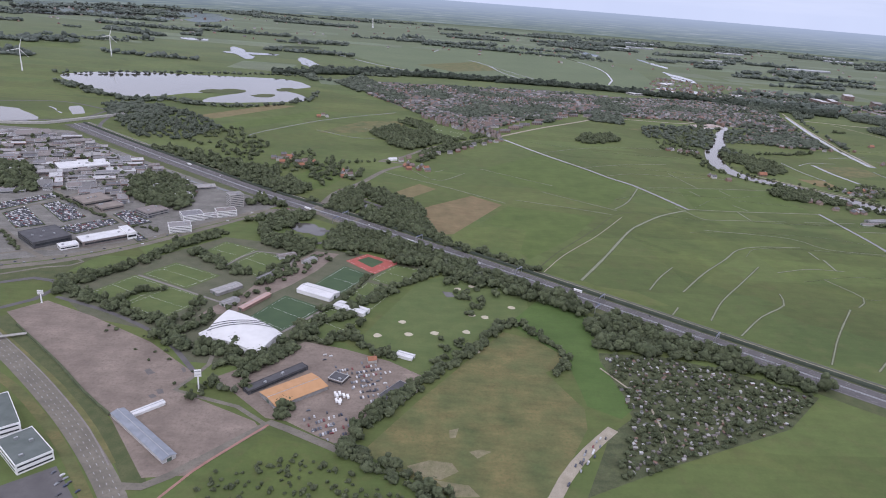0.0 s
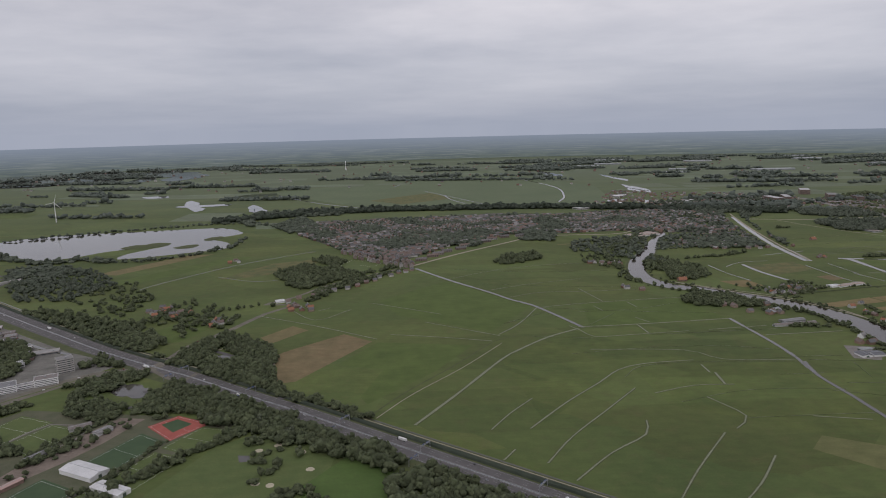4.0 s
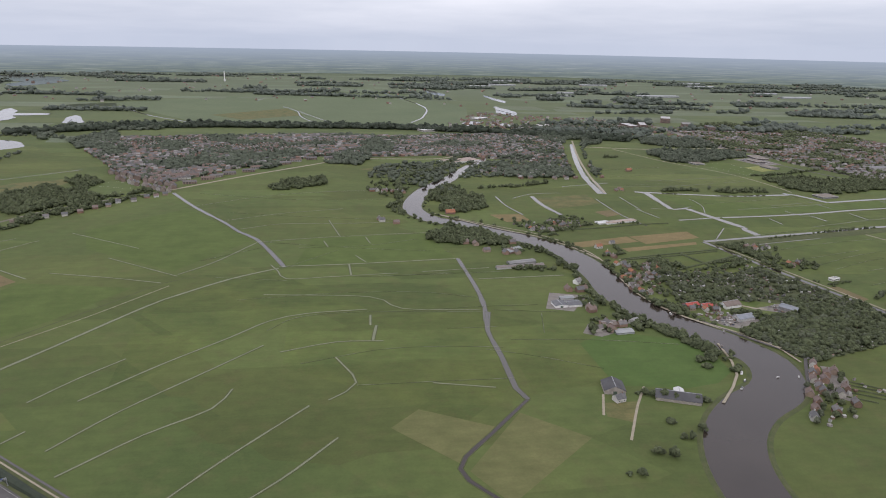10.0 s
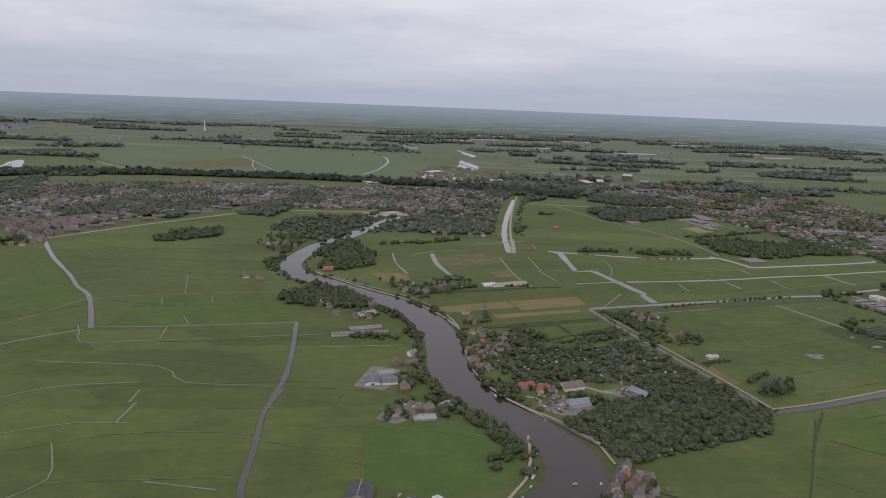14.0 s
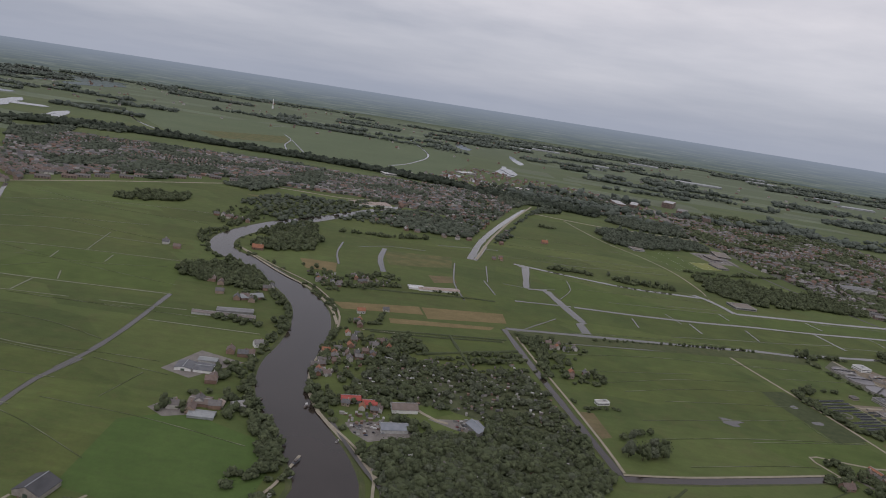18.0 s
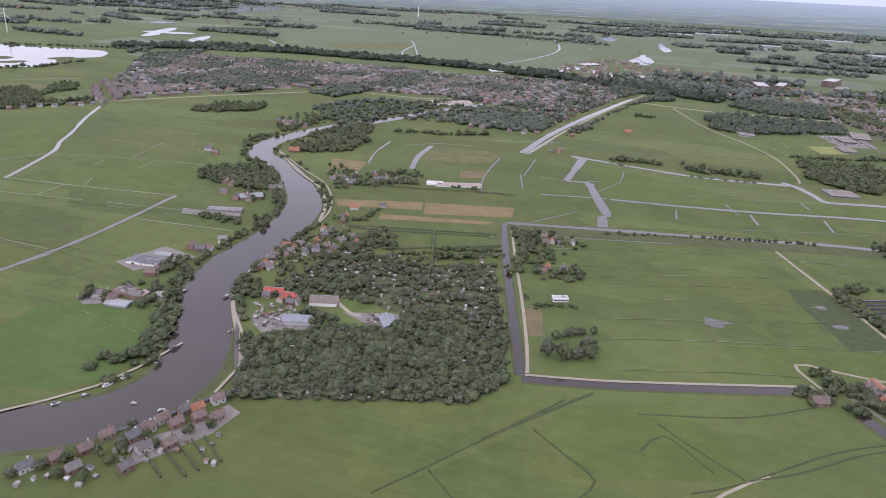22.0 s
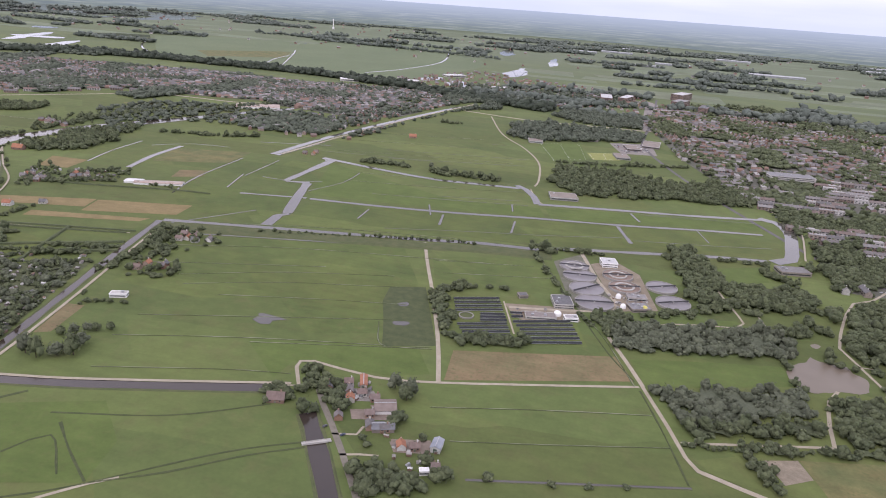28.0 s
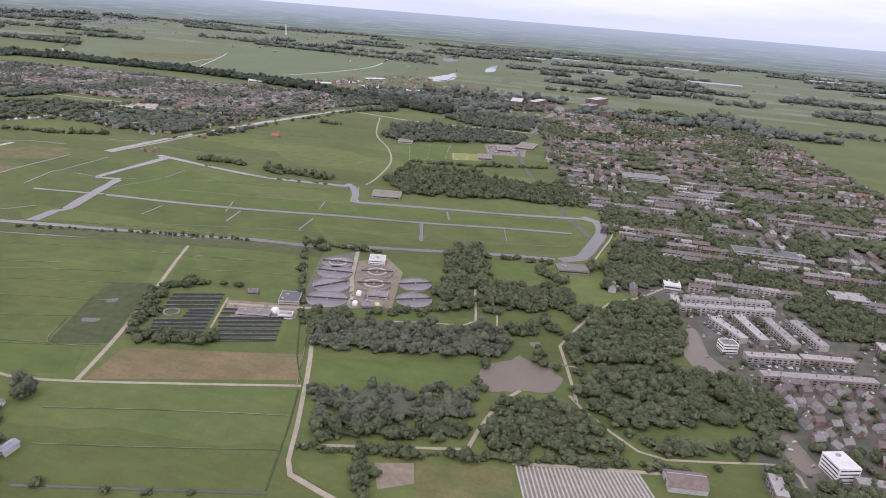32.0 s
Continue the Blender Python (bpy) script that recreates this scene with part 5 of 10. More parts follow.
for n, pts in enumerate(([(-114.2, 655.9), (-89.1, 681.7), (-78.0, 636.7), (-97.1, 620.0)], [(-89.6, 696.1), (-83.1, 702.0), (-75.5, 667.1), (-81.3, 661.9)], [(-74.1, 616.7), (-53.0, 626.6), (-29.0, 648.1), (-20.9, 603.9), (-16.4, 574.3), (-37.3, 592.5), (-69.0, 598.2)], [(-91.8, 548.8), (-85.9, 582.0), (-71.1, 596.1), (-34.7, 574.9), (-32.7, 560.9), (-63.7, 546.3), (-85.7, 539.2)], [(-190.1, 658.8), (-171.8, 663.3), (-152.7, 633.7), (-169.6, 622.5)])):
    wood("wood", scatter(pts, 5.2, 56 + n), 6.5, LEAF, "dense dark woodland round the motorway junction")
for n, pts in enumerate(([(-154.8, 566.2), (-143.8, 601.9), (-129.6, 646.2), (-116.6, 645.9), (-108.7, 600.6), (-125.5, 568.7), (-144.7, 538.8)],
                         [(-146.1, 538.5), (-122.4, 535.5), (-98.7, 531.3), (-93.4, 505.0), (-120.6, 509.2), (-139.0, 518.1)],
                         [(-113.8, 660.6), (-106.2, 690.0), (-83.3, 696.7), (-73.2, 632.9), (-92.2, 608.3), (-108.1, 621.9)],
                         [(-87.5, 708.9), (-45.1, 673.5), (-21.7, 628.1), (-9.6, 576.6), (15.2, 550.2), (15.6, 528.7), (-14.0, 550.6), (-31.0, 608.4), (-47.5, 639.7), (-83.3, 679.4)],
                         [(-68.8, 593.9), (-48.0, 645.2), (-22.0, 633.5), (-8.6, 559.0), (-34.3, 558.8), (-61.3, 576.5)],
                         [(-91.0, 533.0), (-79.9, 572.1), (-53.6, 555.8), (-12.9, 533.0), (29.5, 511.6), (66.5, 486.6), (65.1, 467.2), (42.3, 479.6), (11.5, 500.6), (-10.8, 499.5), (-58.5, 520.3), (-85.6, 516.9)])):
    wood("wood", scatter(pts, 4.2, 600 + n, 0.95), 6.0, LEAF, "dense dark tree belt round the motorway junction")
wood("tree_row", along([(0.5, 502.7), (20.9, 487.5), (46.7, 479.4)], 5.0, 8.0, 64), 5.5, LEAF_LIGHT, "grey-green poplars behind the golf grass")
for pts in ([(-71.8, 647.2), (-60.6, 646.2), (-55.2, 633.1), (-69.0, 631.7)], [(-129.0, 566.8), (-117.9, 579.7), (-108.7, 577.1), (-100.6, 561.1), (-112.9, 552.8)]):
    patch("pond", shore(pts), WATER, 0.16, "small dark pond inside the junction", "pond")
strip("slip_road", [(-98.6, 531.3), (-82.6, 535.9), (-64.1, 536.9)], 4.0, ASPHALT, 0.15, "grey asphalt slip road under trees", "road")
strip("slip_road", [(-115.8, 612.4), (-93.1, 591.3), (-78.2, 583.7), (-72.6, 603.8)], 4.0, PALE_ASPHALT, 0.16, "curved asphalt slip road of the junction", "road")
wood("tree_belt", along([(-30.4, 518.7), (-1.8, 502.7), (42.5, 477.8), (79.5, 459.2), (106.4, 445.1)], 5.0, 22.0, 60), 8.5, LEAF, "dark tree belt along the motorway")
wood("tree_belt", scatter([(107.8, 416.5), (133.8, 439.9), (174.4, 427.8), (220.1, 396.0), (261.5, 363.7), (230.5, 349.0), (192.4, 370.9), (150.2, 382.2), (110.3, 378.8)], 6.0, 61), 7.5, LEAF, "broad dark tree belt beside the motorway")
wood("trees", along([(86.4, 465.5), (103.7, 454.0), (114.0, 441.8)], 6.0, 10.0, 62), 6.0, LEAF, "trees on the motorway verge")

# ---- sports park ----
patch("sports_park_ground", [(-245.9, 407.5), (-218.4, 463.3), (-172.8, 529.2), (-95.5, 519.9), (-57.7, 515.3), (-6.3, 501.7), (-42.2, 405.5), (-62.4, 357.1), (-95.6, 332.6), (-130.9, 333.4), (-155.9, 362.9), (-210.6, 376.0)], mat("trodden_ground", (0.085, 0.098, 0.055), (0.12, 0.12, 0.075), 8.0, 0.95, (0.14, 0.13, 0.10)), 0.04, "trodden grass between the sports fields", "grass")
pitch([(-182.3, 484.8), (-169.5, 519.1), (-139.8, 507.5), (-153.7, 473.4)], TURF, "green football pitch with white lines")
pitch([(-152.2, 471.5), (-137.5, 504.3), (-109.3, 492.0), (-125.8, 455.2)], TURF, "green football pitch with white lines")
pitch([(-205.1, 444.5), (-190.5, 469.1), (-151.6, 452.1), (-166.5, 426.3)], TURF, "green football pitch with white lines")
pitch([(-226.6, 406.6), (-208.7, 441.8), (-179.9, 428.5), (-197.8, 389.6)], TURF, "worn green football pitch")
pitch([(-196.2, 394.0), (-178.1, 427.9), (-145.9, 414.5), (-164.8, 380.1)], TURF, "green football pitch with white goals")
pitch([(-113.1, 391.5), (-98.4, 427.9), (-69.3, 413.5), (-87.5, 376.5)], TURF_DARK, "dark green artificial turf pitch")
pitch([(-85.1, 444.9), (-67.0, 488.0), (-44.7, 474.6), (-62.4, 435.6)], TURF_DARK, "dark green artificial turf pitch")
pitch([(-60.7, 421.2), (-45.8, 460.6), (-22.1, 452.9), (-39.0, 409.4)], TURF, "green training pitch with white lines")
pitch([(-44.4, 466.1), (-28.3, 497.2), (-6.6, 492.3), (-21.1, 455.2)], TURF, "green training pitch with white lines")
pitch([(-81.5, 381.2), (-64.5, 414.4), (-39.8, 401.8), (-56.4, 364.9)], TURF, "green training pitch with white lines")
pitch([(-67.8, 498.4), (-53.2, 516.3), (-25.2, 502.5), (-42.7, 476.1)], TRACK_RED, "red sports court beside the pitches")
patch("court", [(-59.3, 501.4), (-51.5, 510.4), (-37.8, 502.3), (-46.0, 488.9)], TURF_DARK, 0.14, "green inner court on red ground", "sports court")
patch("sports_park_path", [(-141.0, 400.6), (-127.0, 425.4), (-119.9, 456.4), (-106.3, 486.8), (-94.2, 513.7), (-75.4, 511.5), (-86.1, 473.9), (-98.6, 445.2), (-108.4, 428.9), (-122.4, 398.0), (-144.4, 387.6)], PAVING, 0.08, "pinkish paved square between the clubhouses", "paving")
strip("path", [(-206.8, 442.1), (-179.5, 429.6), (-137.5, 409.9)], 2.0, YARD, 0.12, "pale paved path between pitches", "path")
strip("path", [(-153.8, 471.2), (-139.6, 503.8), (-107.6, 492.4), (-119.3, 454.4)], 1.6, YARD, 0.12, "pale paved path between pitches", "path")
strip("path", [(-87.3, 375.8), (-77.3, 394.5), (-66.3, 414.0), (-59.6, 419.6)], 2.0, YARD, 0.12, "pale paved path between pitches", "path")
strip("road", [(-241.4, 399.4), (-196.2, 382.5), (-153.1, 356.2), (-122.1, 322.6)], 3.0, ASPHALT, 0.11, "service road beside the pitches", "road")
barn(-76.7, 434.3, -23.9, 27.4, 13.1, 2.8, 1.2, WHITE, WHITE_ROOF, "grandstand with a ribbed white roof", "", "grandstand", "grandstand")
barn(-50.0, 412.9, -24.7, 23.4, 8.7, 2.6, 0.5, WHITE, WHITE_ROOF, "long white clubhouse beside the pitch", "", "clubhouse", "clubhouse")
barn(-115.0, 412.4, 65.7, 28.2, 4.1, 2.2, 0.5, CLADDING, mat("pink_roof", (0.42, 0.28, 0.25), (0.48, 0.34, 0.30), 3.0, 0.8), "low clubhouse with a pinkish roof", "", "clubhouse", "clubhouse")
for k, f in enumerate(((-139.3, 428.6, 53.1, 20.5, 8.3), (-117.8, 456.0, 65.3, 18.9, 5.6), (-94.8, 490.1, 63.2, 11.8, 6.4), (-114.3, 496.9, 36.6, 14.1, 6.3), (-130.8, 409.1, 57.3, 11.7, 6.6))):
    barn(*f, 2.2, 0.6, None, None, "small clubhouse among paving", "clubhouses", "clubhouse", "clubhouse")
wood("trees", scatter([(-141.0, 400.6), (-127.0, 425.4), (-119.9, 456.4), (-94.2, 513.7), (-74.4, 505.5), (-98.6, 445.2), (-122.4, 398.0)], 7.5, 63, 0.5), 3.6, LEAF, "young trees between the clubhouses")

# the white-vaulted hall
HALL = [Vector((*p, 0)) for p in [(-131.4, 359.3), (-92.4, 341.8), (-85.9, 371.7)]]
HALL.append(HALL[0] + HALL[2] - HALL[1])
hall_mid = (HALL[0] + HALL[2]) / 2
hall = tagged(new("sports_hall"), "large white shell-roofed sports hall with dark curved ribs", "sports hall")
hall.matrix_world = pose(hall_mid.x, hall_mid.y, 0)
half_, front_ = (HALL[2] - HALL[0]) / 2, (HALL[1] - HALL[3]) / 2


def shell(s, f):
    """Height of the roof: an arch from end to end that sinks towards the front."""
    return 0.9 + 6.0 * max(0.0, 1 - s * s) ** 0.8 * (1 - 0.55 * max(0.0, f) ** 1.6 - 0.18 * max(0.0, -f) ** 2)


def shell_at(s, f, up=0.0):
    q = half_ * s + front_ * f
    return (q.x, q.y, shell(s, f) + up)


N_ = 14
V = [shell_at((i + j) / N_ - 1, (i - j) / N_) for i in range(N_ + 1) for j in range(N_ + 1)]
part("roof", mesh_of("roof", V, [(i * (N_ + 1) + j, i * (N_ + 1) + j + 1, (i + 1) * (N_ + 1) + j + 1, (i + 1) * (N_ + 1) + j) for i in range(N_) for j in range(N_)], mat("white_tent_roof", (0.62, 0.62, 0.61), (0.68, 0.68, 0.67), 5.0, 0.6), smooth=True), hall)
rim = [(i / N_, 0.0) for i in range(N_)] + [(1.0, j / N_) for j in range(N_)] + [(1 - i / N_, 1.0) for i in range(N_)] + [(0.0, 1 - j / N_) for j in range(N_)]
V = [p for a, b in rim for p in (shell_at((a + b - 1) * 0.985, (a - b) * 0.985, -0.05), (*shell_at((a + b - 1) * 0.985, (a - b) * 0.985)[:2], 0.0))]
M_ = len(rim)
part("wall", mesh_of("wall", V, [(2 * k, 2 * k + 1, 2 * ((k + 1) % M_) + 1, 2 * ((k + 1) % M_)) for k in range(M_)], WHITE), hall)
for f_ in (-0.16, -0.26, -0.36):
    w_ = 1 - abs(f_) - 0.02
    run = np.linspace(-w_, w_, 21)
    V = [shell_at(s_, f_ + d, 0.1) for s_ in run for d in (-0.018, 0.018)]
    part("rib", mesh_of("rib", V, [(2 * k, 2 * k + 1, 2 * k + 3, 2 * k + 2) for k in range(20)], mat("dark_rib", (0.05, 0.05, 0.055), (0.08, 0.08, 0.085), 2.0, 0.6), smooth=True), hall, "dark curved roof rib")
block(-126.6, 363.6, -30.0, 9.8, 12.1, 3.0, 1, WHITE, WHITE_ROOF, "flat white annex of the sports hall", "", 2)

CLEAR.append((np.array([q.xy for q in smooth_line([tuple(HALL[0].xy), tuple(hall_mid.xy), tuple(HALL[2].xy)], 3.0)]), 10.0))
CLEAR.append((np.array([q.xy for q in smooth_line([tuple(HALL[1].lerp(hall_mid, 0.35).xy), tuple(hall_mid.xy)], 3.0)]), 6.5))

# the tan-roofed market hall and its car park
patch("car_park", [(-110.3, 319.7), (-91.2, 339.5), (-71.1, 366.1), (-46.1, 361.0), (-17.9, 350.8), (1.2, 338.0), (-5.6, 321.3), (-21.0, 296.5), (-32.8, 269.7), (-45.9, 275.9), (-63.4, 286.0), (-73.6, 287.0), (-93.2, 304.5)], PAVING, 0.08, "pinkish brick-paved car park", "car park")
TX, TY, TT, TW, TD = -64.8, 311.0, 44.5, 31.4, 16.1
barn(TX, TY, TT, TW, TD, 2.4, 1.0, CLADDING, ROOF_TAN, "long hall with a bright tan metal roof", "", "market_hall", "hall")
block(-77.1, 321.7, 49.5, 38.4, 5.4, 2.4, 1, mat("dark_cladding", (0.06, 0.06, 0.065), (0.09, 0.09, 0.095), 3.0, 0.6), mat("dark_roofing", (0.07, 0.07, 0.075), (0.10, 0.10, 0.105), 5.0, 0.8), "low dark annex of the tan-roofed hall", "", 3)
block(-43.8, 326.0, -21.7, 8.9, 7.9, 2.6, 1, None, mat("dark_roofing", (0.07, 0.07, 0.075), (0.10, 0.10, 0.105), 5.0, 0.8), "small dark building in the car park", "", 1)
block(-10.1, 316.0, -32.5, 12.1, 19.5, 2.4, 1, None, mat("dark_roofing", (0.07, 0.07, 0.075), (0.10, 0.10, 0.105), 5.0, 0.8), "low dark shed beside the car park", "", 2)
barn(-9.3, 356.9, -20.9, 10.4, 5.1, 2.0, 0.5, WHITE, WHITE_ROOF, "small white clubhouse by the golf grass", "", "clubhouse", "clubhouse")
house(-28.3, 349.1, 20, 5, 4, 2.0, 1.6, None, ROOF_ORANGE, "small house with a red tiled roof", "", False)
cars_lot("parked_cars", car_rows([(-56.6, 285.8), (-40.8, 298.0), (-23.0, 288.5), (-34.1, 268.7)], 5.0, 1.4, 72, 0.45) + car_rows([(-50.3, 338.5), (-27.3, 349.0), (-14.0, 337.5), (-32.9, 318.3)], 4.6, 1.4, 73, 0.5) + car_rows([(-38.7, 317.5), (-19.6, 326.5), (-6.3, 320.1), (-23.4, 302.6)], 5.0, 1.4, 74, 0.5), "rows of parked cars on brick paving", 110)
wood("shrubs", scatter([(-220.1, 375.0), (-154.0, 356.6), (-109.2, 314.7), (-101.3, 290.5), (-150.8, 309.2)], 13.0, 75, 0.7), 1.7, LEAF, "small dark shrubs on the empty car park")
cars_lot("parked_cars", scatter([(-41.3, 331.7), (-32.8, 339.0), (-15.4, 326.7), (-23.3, 314.3), (-32.6, 315.8)], 4.5, 65, 0.75) + scatter([(-60.8, 349.3), (-52.5, 358.6), (-48.1, 352.6), (-56.3, 343.6)], 3.4, 66, 0.7) + scatter([(-57.7, 279.8), (-37.2, 289.5), (-34.9, 276.0), (-43.5, 278.0)], 6.0, 67, 0.55) + scatter([(-77.4, 312.1), (-50.8, 300.0), (-38.1, 294.2), (-64.8, 285.8)], 9.0, 68, 0.3), "parked cars on brick paving", 20)
for k, (x, y) in enumerate(scatter([(-45.9, 308.5), (-41.5, 314.5), (-34.2, 310.1), (-38.0, 302.8)], 3.4, 69)[:14]):
    r_ = tagged(new("white_van"), "white parked van on brick paving", "van", "vans in the car park")
    r_.matrix_world = pose(x, y, 0.1, 0, 0, 110)
    part("body", cached("van", lambda: mesh_of("body", *merge(box(3.0, 1.2, 1.3, 0, 0, 0.25), box(0.6, 1.15, 0.8, 1.7, 0, 0.25)), WHITE)), r_)
    for wx in (-0.9, 1.2):
        part("wheel", cached("car_wheel", wheel_mesh), r_).matrix_local = pose(wx, -0.55, 0)

# the wide empty car park and the dual road
patch("car_park", [(-258.0, 374.0), (-243.3, 393.0), (-205.8, 376.9), (-158.4, 351.2), (-121.7, 321.5), (-126.6, 305.1), (-111.8, 298.7), (-78.2, 283.6), (-73.0, 276.9), (-95.7, 241.4), (-113.9, 237.8), (-147.0, 278.2)], PAVING, 0.07, "wide empty car park with reddish-grey paving", "car park")
for k, pts in enumerate(([(-149.6, 321.4), (-147.4, 323.5), (-142.6, 319.5), (-145.4, 316.8)], [(-135.6, 303.8), (-132.6, 305.3), (-130.4, 301.3), (-132.8, 299.9)], [(-131.2, 326.0), (-129.6, 327.4), (-127.2, 323.6), (-128.0, 321.7)], [(-137.3, 298.3), (-135.2, 300.1), (-132.5, 297.9), (-134.4, 295.6)])):
    patch("stain", pts, mat("damp_paving", (0.11, 0.10, 0.095), (0.14, 0.125, 0.115), 2.0, 0.6), 0.09, "damp dark stain on the paving", "stain")
barn(-125.5, 265.3, -39.1, 48.8, 6.4, 2.2, 0.8, CLADDING, mat("slate_sheet", (0.20, 0.22, 0.25), (0.27, 0.29, 0.32), 4.0, 0.6), "long slate-grey shed at the edge of the car park", "", "shed", "shed")
barn(-131.9, 286.3, 49.0, 16.0, 3.3, 1.6, 0.3, WHITE, WHITE_ROOF, "narrow white canopy on the car park", "", "canopy", "canopy")
strip("grass_verge", [(-258.2, 367.7), (-222.3, 336.9), (-187.2, 308.3), (-150.7, 274.4), (-129.9, 253.4), (-114.1, 232.8)], 9.0, REED, 0.06, "dull green verge between road and car park", "verge")
strip("hedge", [(-242.5, 359.2), (-198.4, 323.0), (-169.0, 296.4), (-147.7, 279.5)], 1.6, LEAF, 0.0, "low dark hedge beside the car park", "hedge", uneven=0.4, profile=lambda w: [(-w / 2, 0), (-w * 0.3, 1.0), (w * 0.3, 1.1), (w / 2, 0)])
strip("road", [(-276.7, 364.5), (-230.3, 329.1), (-193.6, 298.7), (-162.3, 270.6), (-137.0, 244.7), (-119.7, 224.6), (-108.2, 207.6)], 10.5, PALE_ASPHALT, 0.1, "broad worn grey road with give-way marks", "road")
strip("grass_verge", [(-237.9, 316.9), (-202.5, 294.2), (-168.7, 265.3), (-144.5, 240.0), (-125.7, 218.0)], 5.0, DRY, 0.07, "brownish dry verge beside the road", "verge")
strip("grass_verge", [(-253.0, 355.0), (-217.0, 326.5), (-183.0, 299.5), (-150.0, 268.0), (-130.0, 245.0)], 3.2, DRY, 0.082, "dry yellowish strip beside the road", "verge")
strip("path", [(-262.0, 361.0), (-221.0, 329.0), (-187.0, 300.5), (-153.0, 269.0), (-131.0, 244.0)], 0.8, YARD, 0.104, "narrow pale footpath on the verge", "path")
strip("road", [(-122.0, 231.8), (-111.5, 232.4), (-102.8, 240.5), (-89.2, 258.5), (-73.6, 279.1), (-70.4, 283.7), (-33.2, 266.3)], 4.5, PALE_ASPHALT, 0.12, "grey asphalt access road", "road")
strip("path", [(-103.0, 223.8), (-94.3, 244.2), (-81.1, 265.8), (-70.7, 281.8)], 1.4, mat("red_asphalt", (0.28, 0.16, 0.13), (0.34, 0.20, 0.16), 4.0, 0.9), 0.14, "reddish asphalt cycle path", "path")
strip("road", [(-72.1, 281.6), (-90.1, 294.6), (-112.5, 300.7), (-126.1, 305.2), (-121.1, 319.8), (-117.8, 332.3), (-120.0, 347.9)], 2.6, PALE_ASPHALT, 0.13, "narrow winding service road", "road")
for off in (-2.6, 0.0, 2.6):
    run = smooth_line([(-276.7, 364.5), (-230.3, 329.1), (-193.6, 298.7), (-162.3, 270.6), (-137.0, 244.7), (-119.7, 224.6)], 1.6)
    V, F = [], []
    for k in range(2, len(run) - 1, 3):
        c, n = run[k] + side_of(run, k) * off, len(V)
        d, w = run[k + 1] - run[k], side_of(run, k) * 0.14
        V += [(*(c - w).xy, 0.13), (*(c + d - w).xy, 0.13), (*(c + d + w).xy, 0.13), (*(c + w).xy, 0.13)]
        F.append((n, n + 1, n + 2, n + 3))
    tagged(new("lane_dashes", mesh_of("lane_dashes", V, F, WORN_PAINT)), "broken white lane line on the worn road", "road marking", "", "structure")
block(-169.2, 246.6, 50.4, 15.1, 23.7, 5.0, 2, WHITE, mat("green_grey_roofing", (0.10, 0.12, 0.11), (0.14, 0.16, 0.15), 6.0, 0.8), "flat green-grey roof office with white edge and columns", "", 3)
block(-196.6, 263.8, 41.3, 21.7, 29.9, 7.0, 3, WHITE, mat("green_grey_roofing", (0.10, 0.12, 0.11), (0.14, 0.16, 0.15), 6.0, 0.8), "flat-roofed office with a white edge", "", 3)
patch("yard", [(-167.8, 226.5), (-152.4, 241.0), (-135.2, 222.8), (-140.4, 204.2), (-152.7, 202.9)], ASPHALT, 0.08, "dark yard with parked cars", "yard")
cars_lot("parked_cars", scatter([(-153.7, 238.9), (-142.6, 236.6), (-130.8, 223.3), (-141.8, 222.1)], 3.4, 70, 0.6), "parked cars in the yard", 60)
sign_mast(-113.8, 305.8, 13.0)
sign_mast(-245.1, 389.3, 9.0)
strip("road", [(-287.4, 413.4), (-271.0, 424.3), (-247.2, 416.5), (-252.4, 393.1), (-265.0, 378.3)], 4.0, ASPHALT, 0.13, "curved grey asphalt slip road", "road")
strip("footbridge", [(-250.9, 336.2), (-241.5, 341.7), (-229.6, 347.8)], 2.0, CONCRETE, 1.4, "pale concrete footbridge across the road", "bridge", profile=lambda w: [(-w / 2, 1.4), (-w / 2, 1.9), (-w / 2 + 0.15, 1.9), (-w / 2 + 0.15, 1.6), (w / 2 - 0.15, 1.6), (w / 2 - 0.15, 1.9), (w / 2, 1.9), (w / 2, 1.4), (-w / 2, 1.4)])
wood("scrub", scatter([(-101.3, 220.0), (-84.3, 246.9), (-54.8, 260.7), (-27.3, 253.2), (15.4, 233.5), (18.5, 212.9), (-91.5, 202.3)], 3.4, 71, 0.45), 1.9, LEAF, "rough scrub and small trees below the car park")
patch("meadow", [(-88.3, 228.1), (-69.9, 273.7), (-33.1, 265.4), (15.6, 239.1), (-1.5, 212.9), (-87.9, 203.9)], GRASS, 0.05, "bright rough meadow with scrub", "meadow")

# tree belts of the sports park
PLOTS_1 = []
PLOTS_1.append(([(-246.5, 412.0), (-199.8, 390.0), (-168.2, 375.7), (-153.2, 364.8)], 7, 5.0))
PLOTS_1.append(([(-250.5, 422.5), (-231.6, 439.2), (-214.6, 464.1), (-197.5, 507.5), (-175.4, 537.0)], 8, 5.5))
PLOTS_1.append(([(-183.5, 491.7), (-152.1, 466.0), (-133.7, 461.0)], 7, 5.5))
PLOTS_1.append(([(-200.3, 402.7), (-190.3, 418.1), (-180.6, 422.7)], 5, 4.5))
PLOTS_1.append(([(-155.3, 361.5), (-134.3, 351.0), (-113.3, 347.7), (-93.4, 336.0), (-81.5, 352.7), (-72.9, 382.7)], 13, 6.0))
PLOTS_1.append(([(-72.9, 382.7), (-53.1, 403.6), (-44.6, 422.3), (-24.1, 452.6), (-5.0, 479.2), (16.2, 506.4)], 7, 5.0))
PLOTS_1.append(([(-86.9, 374.3), (-64.4, 367.2), (-48.4, 374.8), (-41.1, 397.5)], 6, 5.0))
